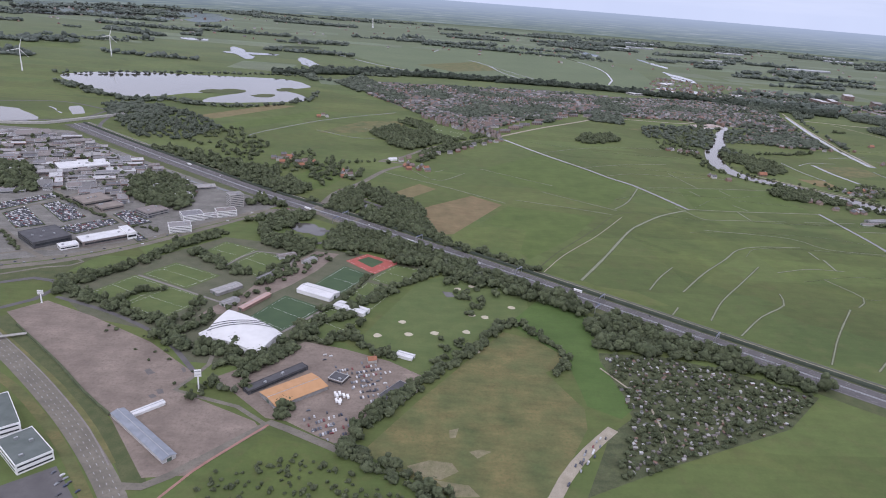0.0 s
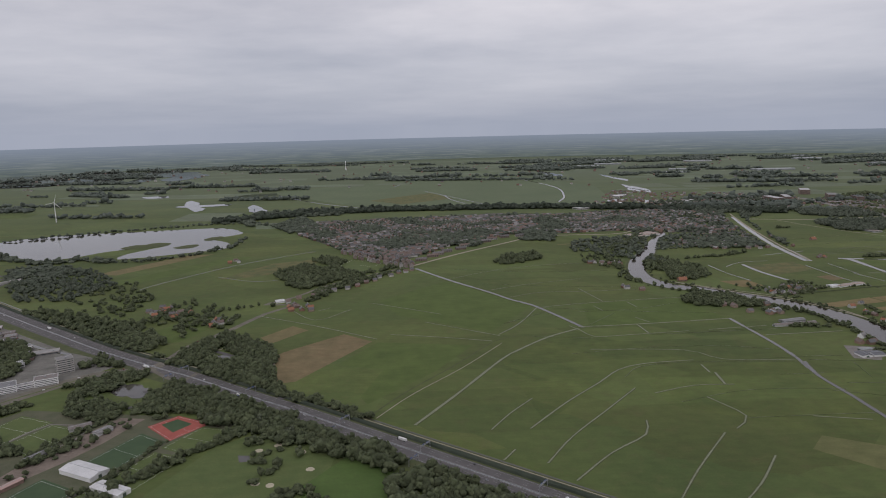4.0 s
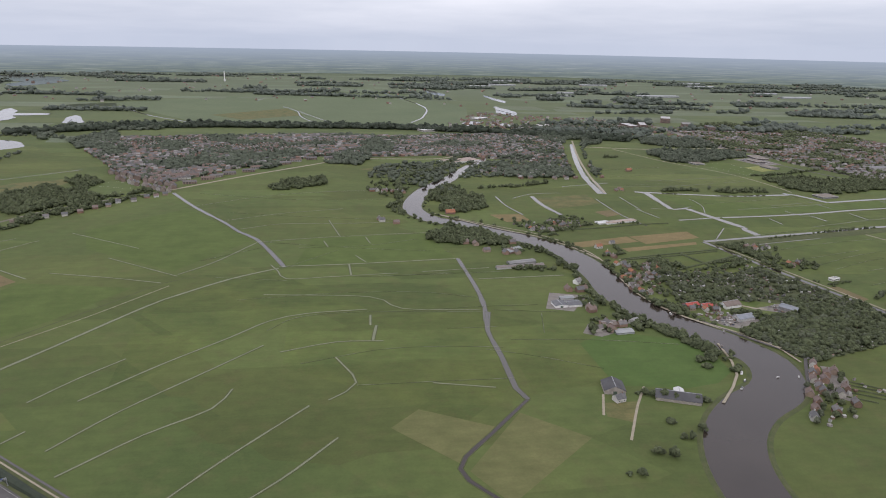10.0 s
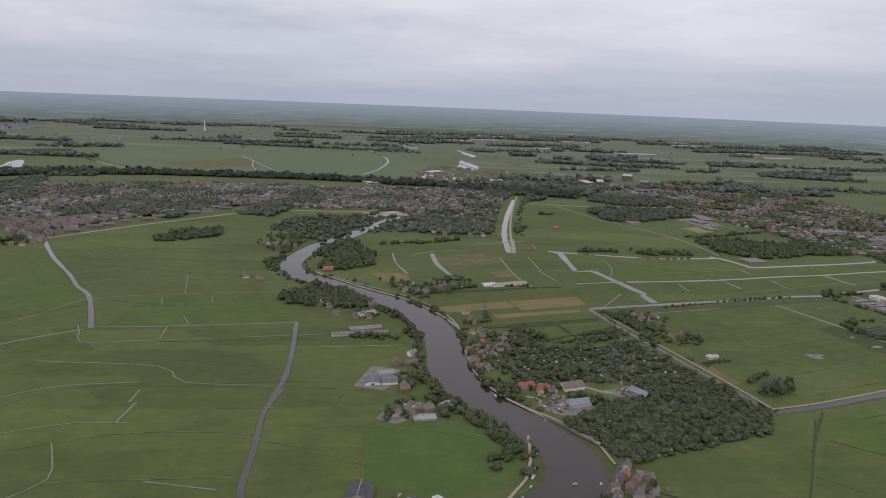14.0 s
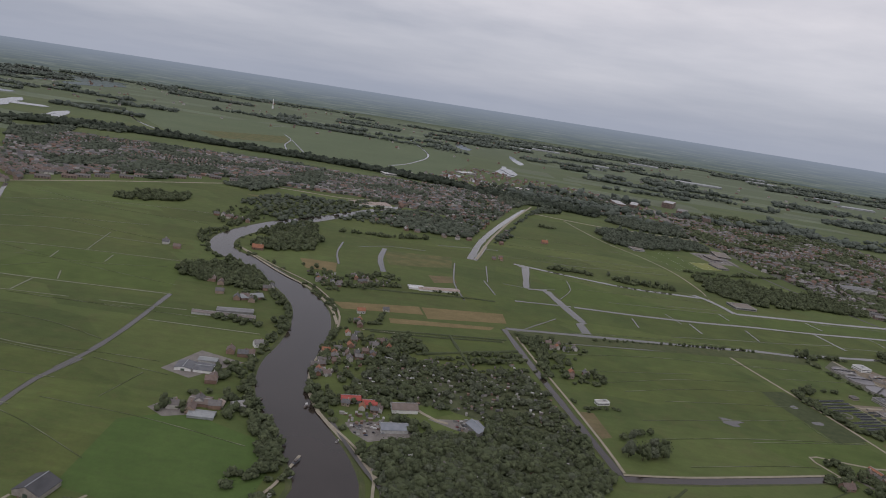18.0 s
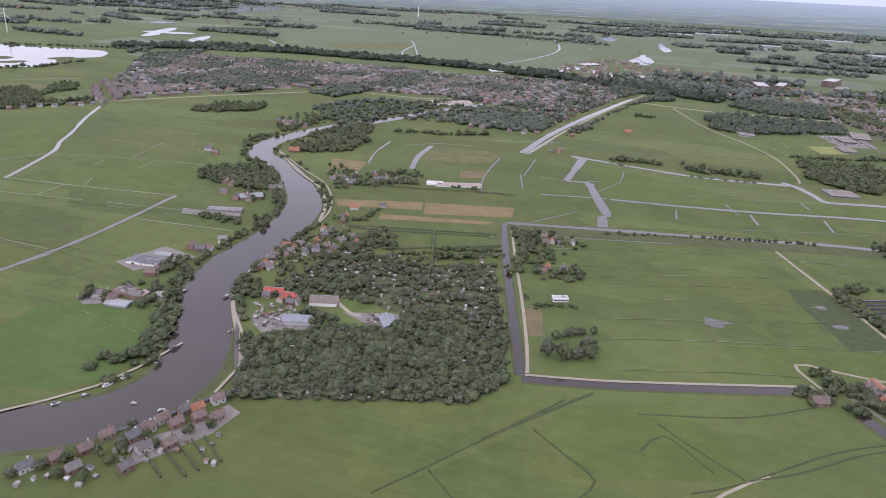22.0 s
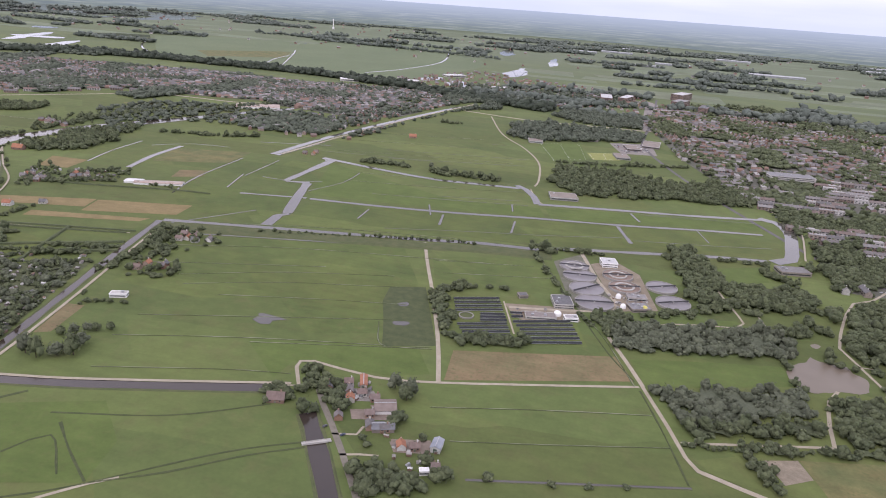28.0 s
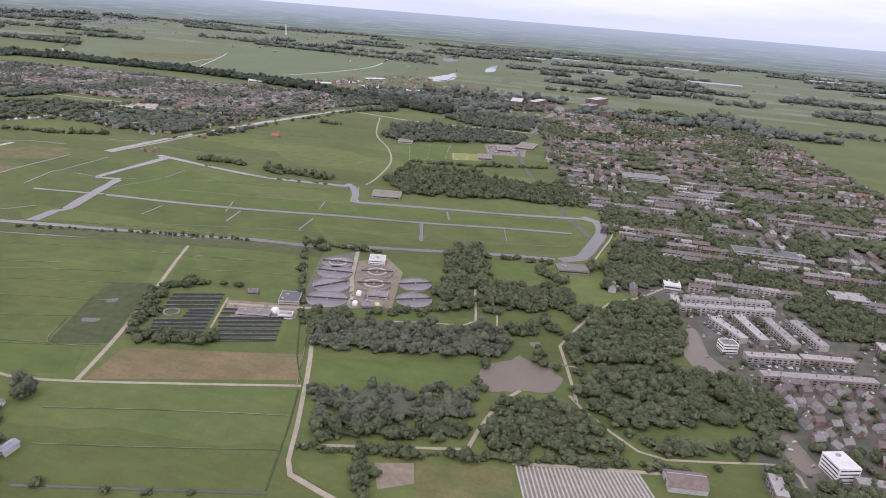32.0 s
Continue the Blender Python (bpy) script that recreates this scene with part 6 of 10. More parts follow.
PLOTS_1.append(([(-46.5, 373.7), (-29.1, 361.0), (-14.9, 354.5)], 6, 5.0))
PLOTS_1.append(([(-33.4, 267.5), (-20.6, 293.1), (0.2, 327.8), (28.8, 366.7), (54.6, 412.3)], 7, 5.0))
PLOTS_1.append(([(-32.6, 265.5), (-10.7, 255.3), (18.1, 239.4)], 9, 5.0))
PLOTS_1.append(([(54.6, 412.3), (76.5, 393.8), (88.1, 367.1), (79.8, 347.8)], 6, 4.5))
PLOTS_1.append(([(-114.8, 298.8), (-111.9, 307.2), (-108.0, 313.2)], 6, 4.5))
PLOTS_1.append(([(-67.9, 286.8), (-67.8, 297.7)], 3, 5.0))
PLOTS_1.append(([(-113.7, 329.8), (-102.6, 334.6), (-89.0, 310.5)], 5, 4.0))
PLOTS_1.append(([(-23.2, 291.3), (-16.1, 304.8), (0.5, 323.3)], 8, 4.5))
PLOTS_1.append(([(-119.8, 441.1), (-112.0, 457.9), (-102.5, 470.6)], 7, 5.0))
PLOTS_1.append(([(-134.2, 389.4), (-142.4, 372.5), (-152.7, 363.4)], 8, 5))
PLOTS_1.append(([(-125.2, 453.2), (-113.2, 479.6), (-102.2, 508.2)], 4, 3.5))
PLOTS_1.append(([(-71.2, 400.5), (-57.3, 429.1), (-47.2, 470.9), (-43.3, 473.8)], 3, 3.2))
PLOTS_1.append(([(-148.1, 407.9), (-151.2, 386.4), (-160.2, 373.2)], 5, 4.5))
PLOTS_1.append(([(-243.7, 403.4), (-242.5, 422.2), (-234.2, 428.7)], 8, 5.5))
PLOTS_1.append(([(-64.8, 285.8), (-62.1, 298.4), (-69.6, 305.2)], 4, 3.6))
for n, (pts, w_, s_) in enumerate(PLOTS_1):
    wood("tree_row", along(pts, 3.4, w_, 80 + n), s_, LEAF, "dense dark row of trees between sports fields")
for k in range(9):
    a, b = ([(-97.3, 338.5), (-83.1, 359.2)])[0], ([(-97.3, 338.5), (-83.1, 359.2)])[1]
    flag = tagged(new("flagpole"), "slim white flagpole beside the hall", "flagpole", "flagpoles by the hall")
    flag.matrix_world = pose(a[0] + (b[0] - a[0]) * k / 8, a[1] + (b[1] - a[1]) * k / 8, 0)
    part("pole", cached("pole", lambda: mesh_of("pole", *merge(box(0.1, 0.1, 4.0), box(0.3, 0.3, 0.15)), WHITE)), flag)
for x, y in [(-103.4, 308.4), (-100.2, 307.8), (-95.0, 306.4), (-90.7, 310.2)]:
    tree(x, y, 4.0, "dark conical tree in a row by the road", "conical trees by the road")

# golf grass, meadow, allotments
patch("golf_grass", [(-40.8, 371.0), (-8.6, 467.8), (16.4, 489.1), (71.4, 462.7), (71.1, 436.0), (55.8, 414.2), (0.2, 327.8), (-13.4, 338.8), (-17.9, 350.8)], TURF, 0.05, "mown golf grass with sand bunkers", "grass")
SAND = mat("bunker_sand", (0.42, 0.38, 0.28), (0.50, 0.46, 0.35), 2.0, 0.95)
for n, (x, y) in enumerate([(21.1, 461.2), (31.6, 468.3), (49.4, 458.5), (31.1, 420.1), (39.9, 418.2), (27.5, 394.9), (7.2, 390.0), (-9.6, 385.7), (-28.8, 381.0), (-14.9, 402.0), (33.0, 370.8), (59.2, 436.6)]):
    pts = [(x + (1.8 + 0.8 * noise.noise((n * 3.1, k, 0))) * 1.5 * math.cos(k * 0.7), y + (1.6 + 0.8 * noise.noise((n * 2.3, k, 5))) * 1.6 * math.sin(k * 0.7)) for k in range(9)]
    patch("bunker", pts, SAND, 0.09, "pale sand bunker in golf grass", "bunker")
patch("pond", [(9.6, 455.0), (17.0, 454.4), (19.6, 447.1), (13.1, 445.9)], WATER, 0.1, "small pond on the golf grass", "pond")
for n, (pts, gap) in enumerate((([(17.0, 452.4), (33.7, 465.6), (41.3, 437.9), (29.1, 418.0), (21.3, 434.3)], 6), ([(29.1, 405.5), (40.7, 420.0), (45.1, 434.0), (37.5, 446.6)], 7), ([(3.9, 381.9), (14.2, 399.0), (18.3, 377.0), (8.3, 361.4)], 7), ([(5.2, 354.3), (18.3, 377.0), (25.3, 385.4), (28.9, 378.7), (12.1, 348.9)], 6), ([(8.2, 471.1), (16.6, 481.3), (29.5, 475.3), (16.8, 464.5)], 7), ([(46.4, 468.1), (59.2, 468.5), (62.2, 451.2), (49.7, 446.9)], 9))):
    wood("trees", scatter(pts, gap, 120 + n, 0.7), 4.2, LEAF, "trees scattered over golf grass")
patch("meadow", [(-22.6, 266.7), (1.2, 312.4), (51.2, 398.9), (76.1, 390.0), (91.0, 367.5), (73.7, 351.8), (91.1, 316.8), (89.6, 299.0), (67.4, 250.7), (44.5, 230.2), (13.0, 243.8)], DRY, 0.06, "rough yellowish meadow with worn tracks", "meadow")
for n, pts in enumerate(([(-0.7, 259.2), (9.5, 264.5), (20.1, 263.7), (23.3, 258.1), (15.2, 251.4), (4.9, 253.2)], [(18.3, 288.7), (23.1, 291.2), (21.5, 283.2), (18.7, 282.4)], [(28.1, 273.0), (33.6, 275.4), (39.0, 274.4), (32.1, 268.5)], [(12.7, 251.1), (28.0, 249.2), (32.9, 242.5), (20.5, 241.1)])):
    patch("bare_patch", pts, mat("worn_grass_soil", (0.165, 0.155, 0.085), (0.225, 0.20, 0.125), 4.0, 0.95, (0.12, 0.125, 0.06), mottle=0.15), 0.09, "pale bare patch in the meadow", "bare soil")
patch("field", [(55.7, 411.7), (78.7, 451.3), (112.9, 430.9), (109.4, 370.3), (118.0, 320.5), (109.6, 310.5), (93.2, 319.8), (88.2, 372.5)], VIVID, 0.07, "bright green grass field", "field")
patch("allotments", [(110.7, 380.9), (150.2, 382.2), (191.8, 369.5), (233.1, 347.6), (201.3, 313.5), (123.0, 272.0), (80.8, 247.2), (100.6, 295.6), (116.1, 312.4), (108.2, 363.5)], GARDEN, 0.06, "allotment gardens with sheds and hedges", "allotments")
sheds_lot("allotment_sheds", scatter([(113.7, 377.9), (148.6, 376.4), (190.5, 366.0), (226.0, 346.6), (198.0, 313.1), (123.6, 274.1), (101.6, 261.5), (115.5, 309.8)], 4.2, 130, 0.75), "small garden sheds on allotments", 130, 0.9)
wood("garden_bushes", scatter([(112.1, 379.1), (149.8, 380.7), (191.3, 368.1), (233.1, 347.6), (202.5, 316.2), (123.0, 272.0), (95.4, 257.0), (115.9, 311.3)], 3.2, 131, 0.6), 2.5, LEAF, "bushes and small fruit trees on allotments")
strip("path", [(107.9, 362.1), (128.3, 324.6), (127.9, 289.9)], 1.2, PATH, 0.1, "gravel path through allotments", "path")
strip("path", [(152.0, 363.5), (156.2, 334.0), (167.9, 321.9), (155.8, 300.3)], 1.2, PATH, 0.1, "gravel path through allotments", "path")
strip("road", [(103.1, 300.7), (86.4, 280.2), (72.2, 258.1), (58.6, 228.4)], 6.0, PATH, 0.1, "gravel car park beside the allotments", "car park")
cars_lot("parked_cars", scatter([(94.7, 294.9), (100.1, 293.2), (80.8, 263.0), (71.2, 250.4), (67.7, 253.0)], 3.2, 132, 0.6), "parked cars beside allotments", 70)
patch("field", [(-47.4, 699.8), (-24.4, 738.1), (-4.8, 722.9), (-32.5, 678.7)], MOWN, 0.07, "pale golden mown strip", "field")
patch("field", [(-20.8, 643.0), (-6.5, 661.9), (34.2, 707.5), (65.3, 682.8), (16.0, 580.3), (0.8, 576.7), (-7.0, 611.4)], TILLED, 0.06, "bare brown ploughed field", "field")
turbine(-823, 1318, 40)
turbine(-803, 1630, 46)

# ---- river ----
RIVER_LINE = [(526, 1353), (517, 1290), (485, 1225), (446, 1122), (412, 1048), (392, 977), (391, 928), (410, 888), (446, 865), (496, 814), (527, 770), (541, 726),
              (546, 686), (546, 650), (556, 614), (575, 581), (595, 550), (604, 526), (600, 504), (588, 486), (563, 468), (543, 444), (531, 412), (530, 375), (545, 330)]
RIVER_WIDE = [9, 10, 12, 14, 16, 20, 24, 25, 24, 23, 23, 24, 24, 25, 27, 29, 30, 30, 30, 30, 30, 30, 30, 30, 30]
strip("water", RIVER_LINE, RIVER_WIDE, RIVER, 0.18, "broad brown-grey river winding through the polder", "river", step=8.0)
strip("river_bank", RIVER_LINE, RIVER_WIDE, REED, 0, "low grassy river bank with reeds", "bank", step=8.0,
      profile=lambda w: [(-w / 2 - 3, 0.03), (-w / 2 - 0.8, 0.5), (-w / 2 + 0.1, 0.14), (w / 2 - 0.1, 0.14), (w / 2 + 0.8, 0.5), (w / 2 + 3, 0.03)])
RLINE = smooth_line(RIVER_LINE, 8.0)
strip("path", [(584.6, 552.5), (581.1, 525.6), (575.6, 507.4), (565.6, 492.2), (551.2, 474.3)], 1.6, PATH, 0.62, "pale path on the inner river bank", "path")
LOWER_RIVER = [(530, 375), (545, 330), (585, 250), (620, 150), (615, 20), (570, -140), (540, -320), (575, -520), (620, -800)]
strip("water", LOWER_RIVER, 30.0, RIVER, 0.172, "broad brown-grey river winding through the polder", "river", step=8.0)
strip("river_bank", LOWER_RIVER, 30.0, REED, 0, "low grassy river bank with reeds", "bank", step=8.0,
      profile=lambda w: [(-w / 2 - 3, 0.025), (-w / 2 - 0.8, 0.45), (-w / 2 + 0.1, 0.13), (w / 2 - 0.1, 0.13), (w / 2 + 0.8, 0.45), (w / 2 + 3, 0.025)])
CLEAR.append((np.array([q.xy for q in RLINE[:60]]), 8.5))
CLEAR.append((np.array([q.xy for q in smooth_line(RIVER_LINE[5:], 5.0)]), 13.5))
MID_STREAM = np.array([q.xy for q in smooth_line(RIVER_LINE[5:], 3.0)])


def dry(x, y, reach=17.0):
    """True where a spot lies clear of the river."""
    return float(np.min(np.hypot(MID_STREAM[:, 0] - x, MID_STREAM[:, 1] - y))) > reach


strip("path", [(416.9, 908.8), (476.7, 847.8), (514.6, 815.5), (543.2, 774.5), (557.8, 738.1)], 2.4, PATH, 0.66, "pale towpath along the river bank", "path")
strip("path", [(570.4, 619.4), (581.3, 598.1), (600.7, 574.1), (616.7, 553.2), (628.0, 538.3)], 2.4, PATH, 0.66, "pale road along the river bank", "path")
for n, (pts, w_, s_, k_) in enumerate((([(400.2, 810.3), (405.1, 836.0), (447.5, 840.4), (477.4, 816.6), (489.4, 785.9), (458.8, 786.1), (427.6, 786.3)], 0, 6.0, 1), ([(422.3, 927.2), (427.8, 979.1), (445.9, 1028.6), (478.9, 999.8), (477.7, 942.5), (447.2, 915.7)], 0, 6.5, 1), ([(406.8, 980.6), (420.6, 1068.8), (449.4, 1070.9), (467.7, 1026.7), (438.8, 970.5)], 0, 5.5, 1))):
    wood("wood", scatter(pts, 5.5, 150 + n, 0.9), s_, LEAF, "dark wood beside the river")
PLOTS_2 = []
PLOTS_2.append(([(373.4, 991.2), (379, 1126), (430, 1199), (482, 1306)], 8, 5.0))
PLOTS_2.append(([(375.9, 909.0), (362.0, 946.8), (375.8, 974.8)], 6, 5.0))
PLOTS_2.append(([(392.0, 891.4), (435.5, 851.2), (475.1, 811.2), (503.8, 773.5), (519.8, 741.8)], 4, 3.8))
PLOTS_2.append(([(520.9, 736.6), (523.4, 704.5), (524.0, 669.9), (525.0, 644.8)], 3, 3.2))
PLOTS_2.append(([(523.6, 641.3), (535.6, 611.8), (546.9, 590.3), (557.8, 568.5), (574.4, 541.6)], 7, 4.0))
PLOTS_2.append(([(432.5, 891.9), (486.9, 838.9), (522.2, 805.1), (548.8, 769.7)], 4, 3.2))
PLOTS_2.append(([(560.3, 713.5), (562.3, 685.5), (564.9, 665.9)], 4, 3.6))
PLOTS_2.append(([(561.7, 654.6), (568.2, 630.7), (582.1, 605.6), (598.1, 585.3)], 5, 3.6))
PLOTS_2.append(([(571.3, 535.3), (566.7, 554.5), (557.9, 574.8)], 8, 5))
PLOTS_2.append(([(503.7, 571.5), (506.4, 579.7), (517.9, 574.2)], 5, 5.0))
PLOTS_2.append(([(537.0, 579.0), (547.9, 590.7), (538.3, 609.0)], 6, 4.5))
for n, (pts, w_, s_) in enumerate(PLOTS_2):
    wood("tree_row", along(pts, 4.0, w_, 160 + n, 0.85), s_, LEAF, "trees and bushes along the river bank")
for n, (x, y, a, s) in enumerate(((547.5, 600.8, 60, 0.8), (572.8, 604.4, 95, 0.9), (598.3, 572, 80, 0.7), (584.7, 546.6, 70, 1.2), (582, 517.8, 65, 1.0), (599.3, 503.6, 20, 0.6), (573.4, 602.4, 60, 0.8), (579.6, 509.6, 60, 1.0),
                                  (576.8, 500.1, 55, 0.8), (570.4, 491, 50, 0.8), (586, 533.8, 75, 0.8), (612.6, 503.9, 60, 0.6))):
    boat(x, y, a, s)




def bank_trees(k0, k1, side, size, seed, depth=6.0, keep=0.8):
    """Trees that stand on the bank, outside the water, along a stretch of the river."""
    r = random.Random(seed)
    spots = []
    n = len(RLINE)
    for k in range(int(k0 * n), int(k1 * n)):
        w = float(np.interp(k / n * (len(RIVER_WIDE) - 1), range(len(RIVER_WIDE)), RIVER_WIDE))
        for j in range(2):
            if r.random() < keep:
                v = RLINE[k] + side_of(RLINE, k) * side * (w / 2 + 2.5 + r.uniform(0, depth))
                spots.append((v.x + r.uniform(-2, 2), v.y + r.uniform(-2, 2)))
    wood("bank_trees", spots, size, LEAF, "trees and bushes on the river bank", "trees", seed)


bank_trees(0.38, 0.56, 1, 3.4, 500, 5.0, 0.7)
bank_trees(0.56, 0.84, 1, 3.8, 501, 8.0, 0.6)
bank_trees(0.36, 0.52, -1, 2.8, 502, 3.0, 0.5)
bank_trees(0.55, 0.72, -1, 3.2, 503, 4.0, 0.6)

# ---- polder west of the river: ditches, tracks and farms ----
ditch([(86, 1020), (134.7, 941.8), (184.7, 871.8), (209.5, 832.5), (230.7, 807.4), (256.2, 754.8), (272.1, 718.1)], 4.8)
weedy([(259.1, 725.0), (268.4, 707.5), (278.3, 687.8), (311.5, 692.0), (371.2, 701.7)], 0.9)
weedy([(267.3, 720.5), (326.4, 726.4), (426.0, 742.2)], 1.4)
ditch([(426.0, 742.2), (434.1, 664.1), (435.5, 620.5), (433.6, 595.3)], 4.0)
ditch([(437.2, 611.9), (432.2, 579.3), (435.8, 536.1), (437.8, 496.0), (442.4, 482.9)], 3.6)
ditch([(442.4, 482.9), (417.7, 449.5), (398.5, 419.6), (416.3, 393.4)], 2.6, "brown muddy ditch between mown fields", 0.6, 10.0, RIVER)
weedy([(438.2, 685.5), (514.0, 694.4)], 1.2)
weedy([(266.3, 650.7), (348.7, 644.8), (373.6, 620.2), (431.6, 616.2)], 0.8)
weedy([(391.6, 705.0), (451.5, 715.5)], 0.9)
weedy([(327.5, 726.3), (331.2, 696.7)], 1.2)
weedy([(350.4, 608.1), (351.0, 589.3)], 1.2)
weedy([(355.1, 588.8), (353.5, 563.8)], 1.6)
weedy([(236.1, 796.3), (285.9, 810.7), (356.9, 824.5), (405.4, 831.8)], 0.9)
weedy([(207.8, 844.1), (245.5, 865.6), (302.0, 867.5), (371.9, 874.6)], 0.8)
weedy([(183.3, 879.4), (240.9, 912.8), (307.1, 936.5)], 0.7)
weedy([(133.4, 947.8), (202.8, 1001.6), (275.0, 1030.7), (344, 1041)], 0.8)
weedy([(295.2, 883.9), (312.2, 819.1)], 0.7)
weedy([(338.7, 814.4), (344.0, 792.4)], 0.7)
weedy([(298.0, 800.2), (304.3, 779.0)], 0.7)
weedy([(332.0, 751.8), (342.2, 732.5)], 0.8)
weedy([(113.1, 745.3), (188.0, 694.8)], 0.8)
weedy([(187.0, 699.4), (208.6, 732.6), (234.9, 796.5)], 1.2)
weedy([(81.0, 704.0), (134.6, 692.0), (179.5, 678.7)], 1.0)
weedy([(-70.3, 778.3), (-0.2, 737.2), (69.3, 689.6)], 1.1)
weedy([(-8.9, 796.6), (1.4, 808.6)], 0.8)
weedy([(118.3, 496.3), (147.1, 550.7), (185.1, 626.7), (201.9, 651.5), (233.4, 688.3), (267.7, 715.6)], 1.9)
weedy([(170.1, 488.0), (184.9, 514.6), (202.8, 540.4)], 0.7)
weedy([(196.2, 488.8), (226.8, 532.0), (258.3, 570.1), (279.8, 598.1), (304.3, 611.6), (347.5, 618.9)], 1.0)
weedy([(201.8, 441.3), (222.3, 476.7), (251.3, 515.3), (263.3, 531.4), (283.0, 557.8)], 0.7)
weedy([(215.5, 420.5), (243.0, 454.0), (270.1, 478.5), (276.2, 500.2)], 0.7)
weedy([(175.4, 445.1), (183.7, 459.2)], 0.8)
weedy([(261.5, 389.2), (287.6, 431.4), (321.7, 480.0)], 0.5)
weedy([(289.6, 385.1), (316.4, 414.6), (339.7, 448.1)], 0.5)
weedy([(330.9, 539.1), (345.7, 505.5), (331.5, 485.7)], 0.6)
weedy([(390.2, 503.9), (426.3, 497.2)], 0.6)
weedy([(295.2, 547.5), (329.3, 561.9), (360.5, 563.0)], 0.5)
weedy([(-48.4, 812.6), (-5.6, 759.7), (26.7, 800.6)], 0.6)
weedy([(45.6, 828.0), (129.0, 774.9)], 0.5)
weedy([(-124, 1023), (-56, 979)], 0.6)
patch("field", [(491.0, 555.6), (516.3, 575.0), (560.0, 560.6), (575.1, 532.3), (574.8, 512.8), (559.9, 498.4), (537.6, 492.4), (497.3, 497.7)], VIVID, 0.05, "vivid green meadow inside the river bend", "field")
PLOTS_3 = []
PLOTS_3.append([(248.5, 639.3), (315.7, 652.2), (383.2, 655.3), (431.9, 642.4)])
PLOTS_3.append([(281.1, 581.4), (301.0, 605.5), (352.2, 614.2), (437.2, 612.1)])
PLOTS_3.append([(309.8, 530.3), (357.9, 549.3), (398.5, 553.4), (438.8, 551.1)])
PLOTS_3.append([(194.4, 735.5), (241.1, 776.8)])
PLOTS_3.append([(275.1, 720.1), (314.6, 769.4)])
PLOTS_3.append([(219.1, 691.5), (279.2, 683.0)])
PLOTS_3.append([(120, 1017), (236.3, 985.4), (352.3, 984.8)])
PLOTS_3.append([(178.7, 916.1), (272.1, 896.9), (372.4, 884.0)])
PLOTS_3.append([(237.1, 796.7), (331.6, 775.4), (420.0, 764.3)])
PLOTS_3.append([(340.2, 692.3), (401.0, 698.1), (464.0, 705.3)])
PLOTS_3.append([(346.1, 502.2), (389.2, 505.2), (439.1, 508.3)])
PLOTS_3.append([(382.3, 616.0), (437.9, 623.4), (477.1, 625.9)])
PLOTS_3.append([(404.2, 582.8), (422.2, 583.3), (439.4, 584.9)])
PLOTS_3.append([(441.7, 616.1), (489.8, 611.0)])
PLOTS_3.append([(471.0, 573.4), (476.3, 608.5)])
PLOTS_3.append([(426.9, 548.6), (458.2, 537.4), (496.5, 519.1)])
PLOTS_3.append([(276.9, 775.4), (340.9, 784.8), (391.9, 807.5)])
PLOTS_3.append([(332.3, 691.6), (380.4, 696.8), (435.8, 706.0)])
PLOTS_3.append([(446.0, 563.1), (504.2, 560.8), (557.6, 552.4)])
for pts in PLOTS_3:
    furrow(pts, 0.7)
strip("path", [(413.7, 913.0), (468.5, 863.6), (513.7, 827.1), (544.4, 782.8), (558.4, 741.6), (560.1, 686.6), (562.2, 648.9), (570.4, 617.9), (583.5, 595.3), (601.6, 576.2), (615.0, 561.1), (622.6, 544.0), (625.3, 522.7)], 1.5, PATH, 0.7, "pale towpath along the river bank", "path")
furrow([(779.4, 588.8), (763.8, 567.9), (741.9, 537.5)], 1.8, False)
strip("track", [(85.0, 511.4), (107.3, 555.0), (145.2, 614.6), (182.0, 678.4), (203.2, 692.6)], 1.4, REED, 0.08, "pale farm track across the grass", "track")
strip("track", [(90.3, 508.0), (112.9, 550.9), (151.5, 608.3), (188.2, 672.0)], 0.8, PATH, 0.09, "dry reedy edge beside the farm track", "track")
patch("field", [(365.9, 456.0), (380.8, 474.3), (420.6, 455.1), (399.8, 422.9)], PALE_GRASS, 0.06, "pale yellow-green mown grass field", "field")
patch("field", [(435.2, 469.0), (467.7, 443.2), (418.8, 393.2), (402.8, 417.7)], PALE_GRASS, 0.06, "pale yellow-green mown grass field", "field")
for n, pts in enumerate(([(86.7, 508.4), (121.8, 492.7), (221.9, 422.3), (191.5, 429.6)], [(39.7, 611.0), (71.0, 679.7), (160.9, 667.5), (128.9, 600.4), (80.7, 532.9)], [(185.1, 626.7), (268.1, 710.7), (347.5, 620.1), (296.0, 607.0), (246.0, 548.5), (206.9, 498.0)], [(292.1, 602.0), (430.9, 612.8), (436.2, 496.2), (404.8, 459.5), (348.7, 497.9), (300.0, 525.8)], [(54.3, 837.2), (129.5, 934.3), (228.3, 803.7), (180.1, 708.0), (82.3, 772.9)],
                         [(440.1, 605.7), (515.0, 569.2), (575.7, 528.9), (538.6, 485.6), (496.9, 504.8), (447.2, 487.9)], [(13.6, 583.6), (33.6, 622.7), (84.8, 605.6), (69.8, 526.3)], [(286.0, 808.5), (398.8, 826.1), (422.9, 746.4), (280.0, 721.8)])):
    patch("field", pts, (GRASS, LUSH, GRASS)[n % 3], 0.035 + 0.002 * n, "green pasture between ditches", "field")
barn(482.8, 728.6, 17.1, 26.0, 8.0, 1.8, 0.9, None, mat("ribbed_sheet", (0.17, 0.17, 0.17), (0.25, 0.25, 0.25), 4.0, 0.6), "long farm barn with a ribbed grey roof", "farm barns")
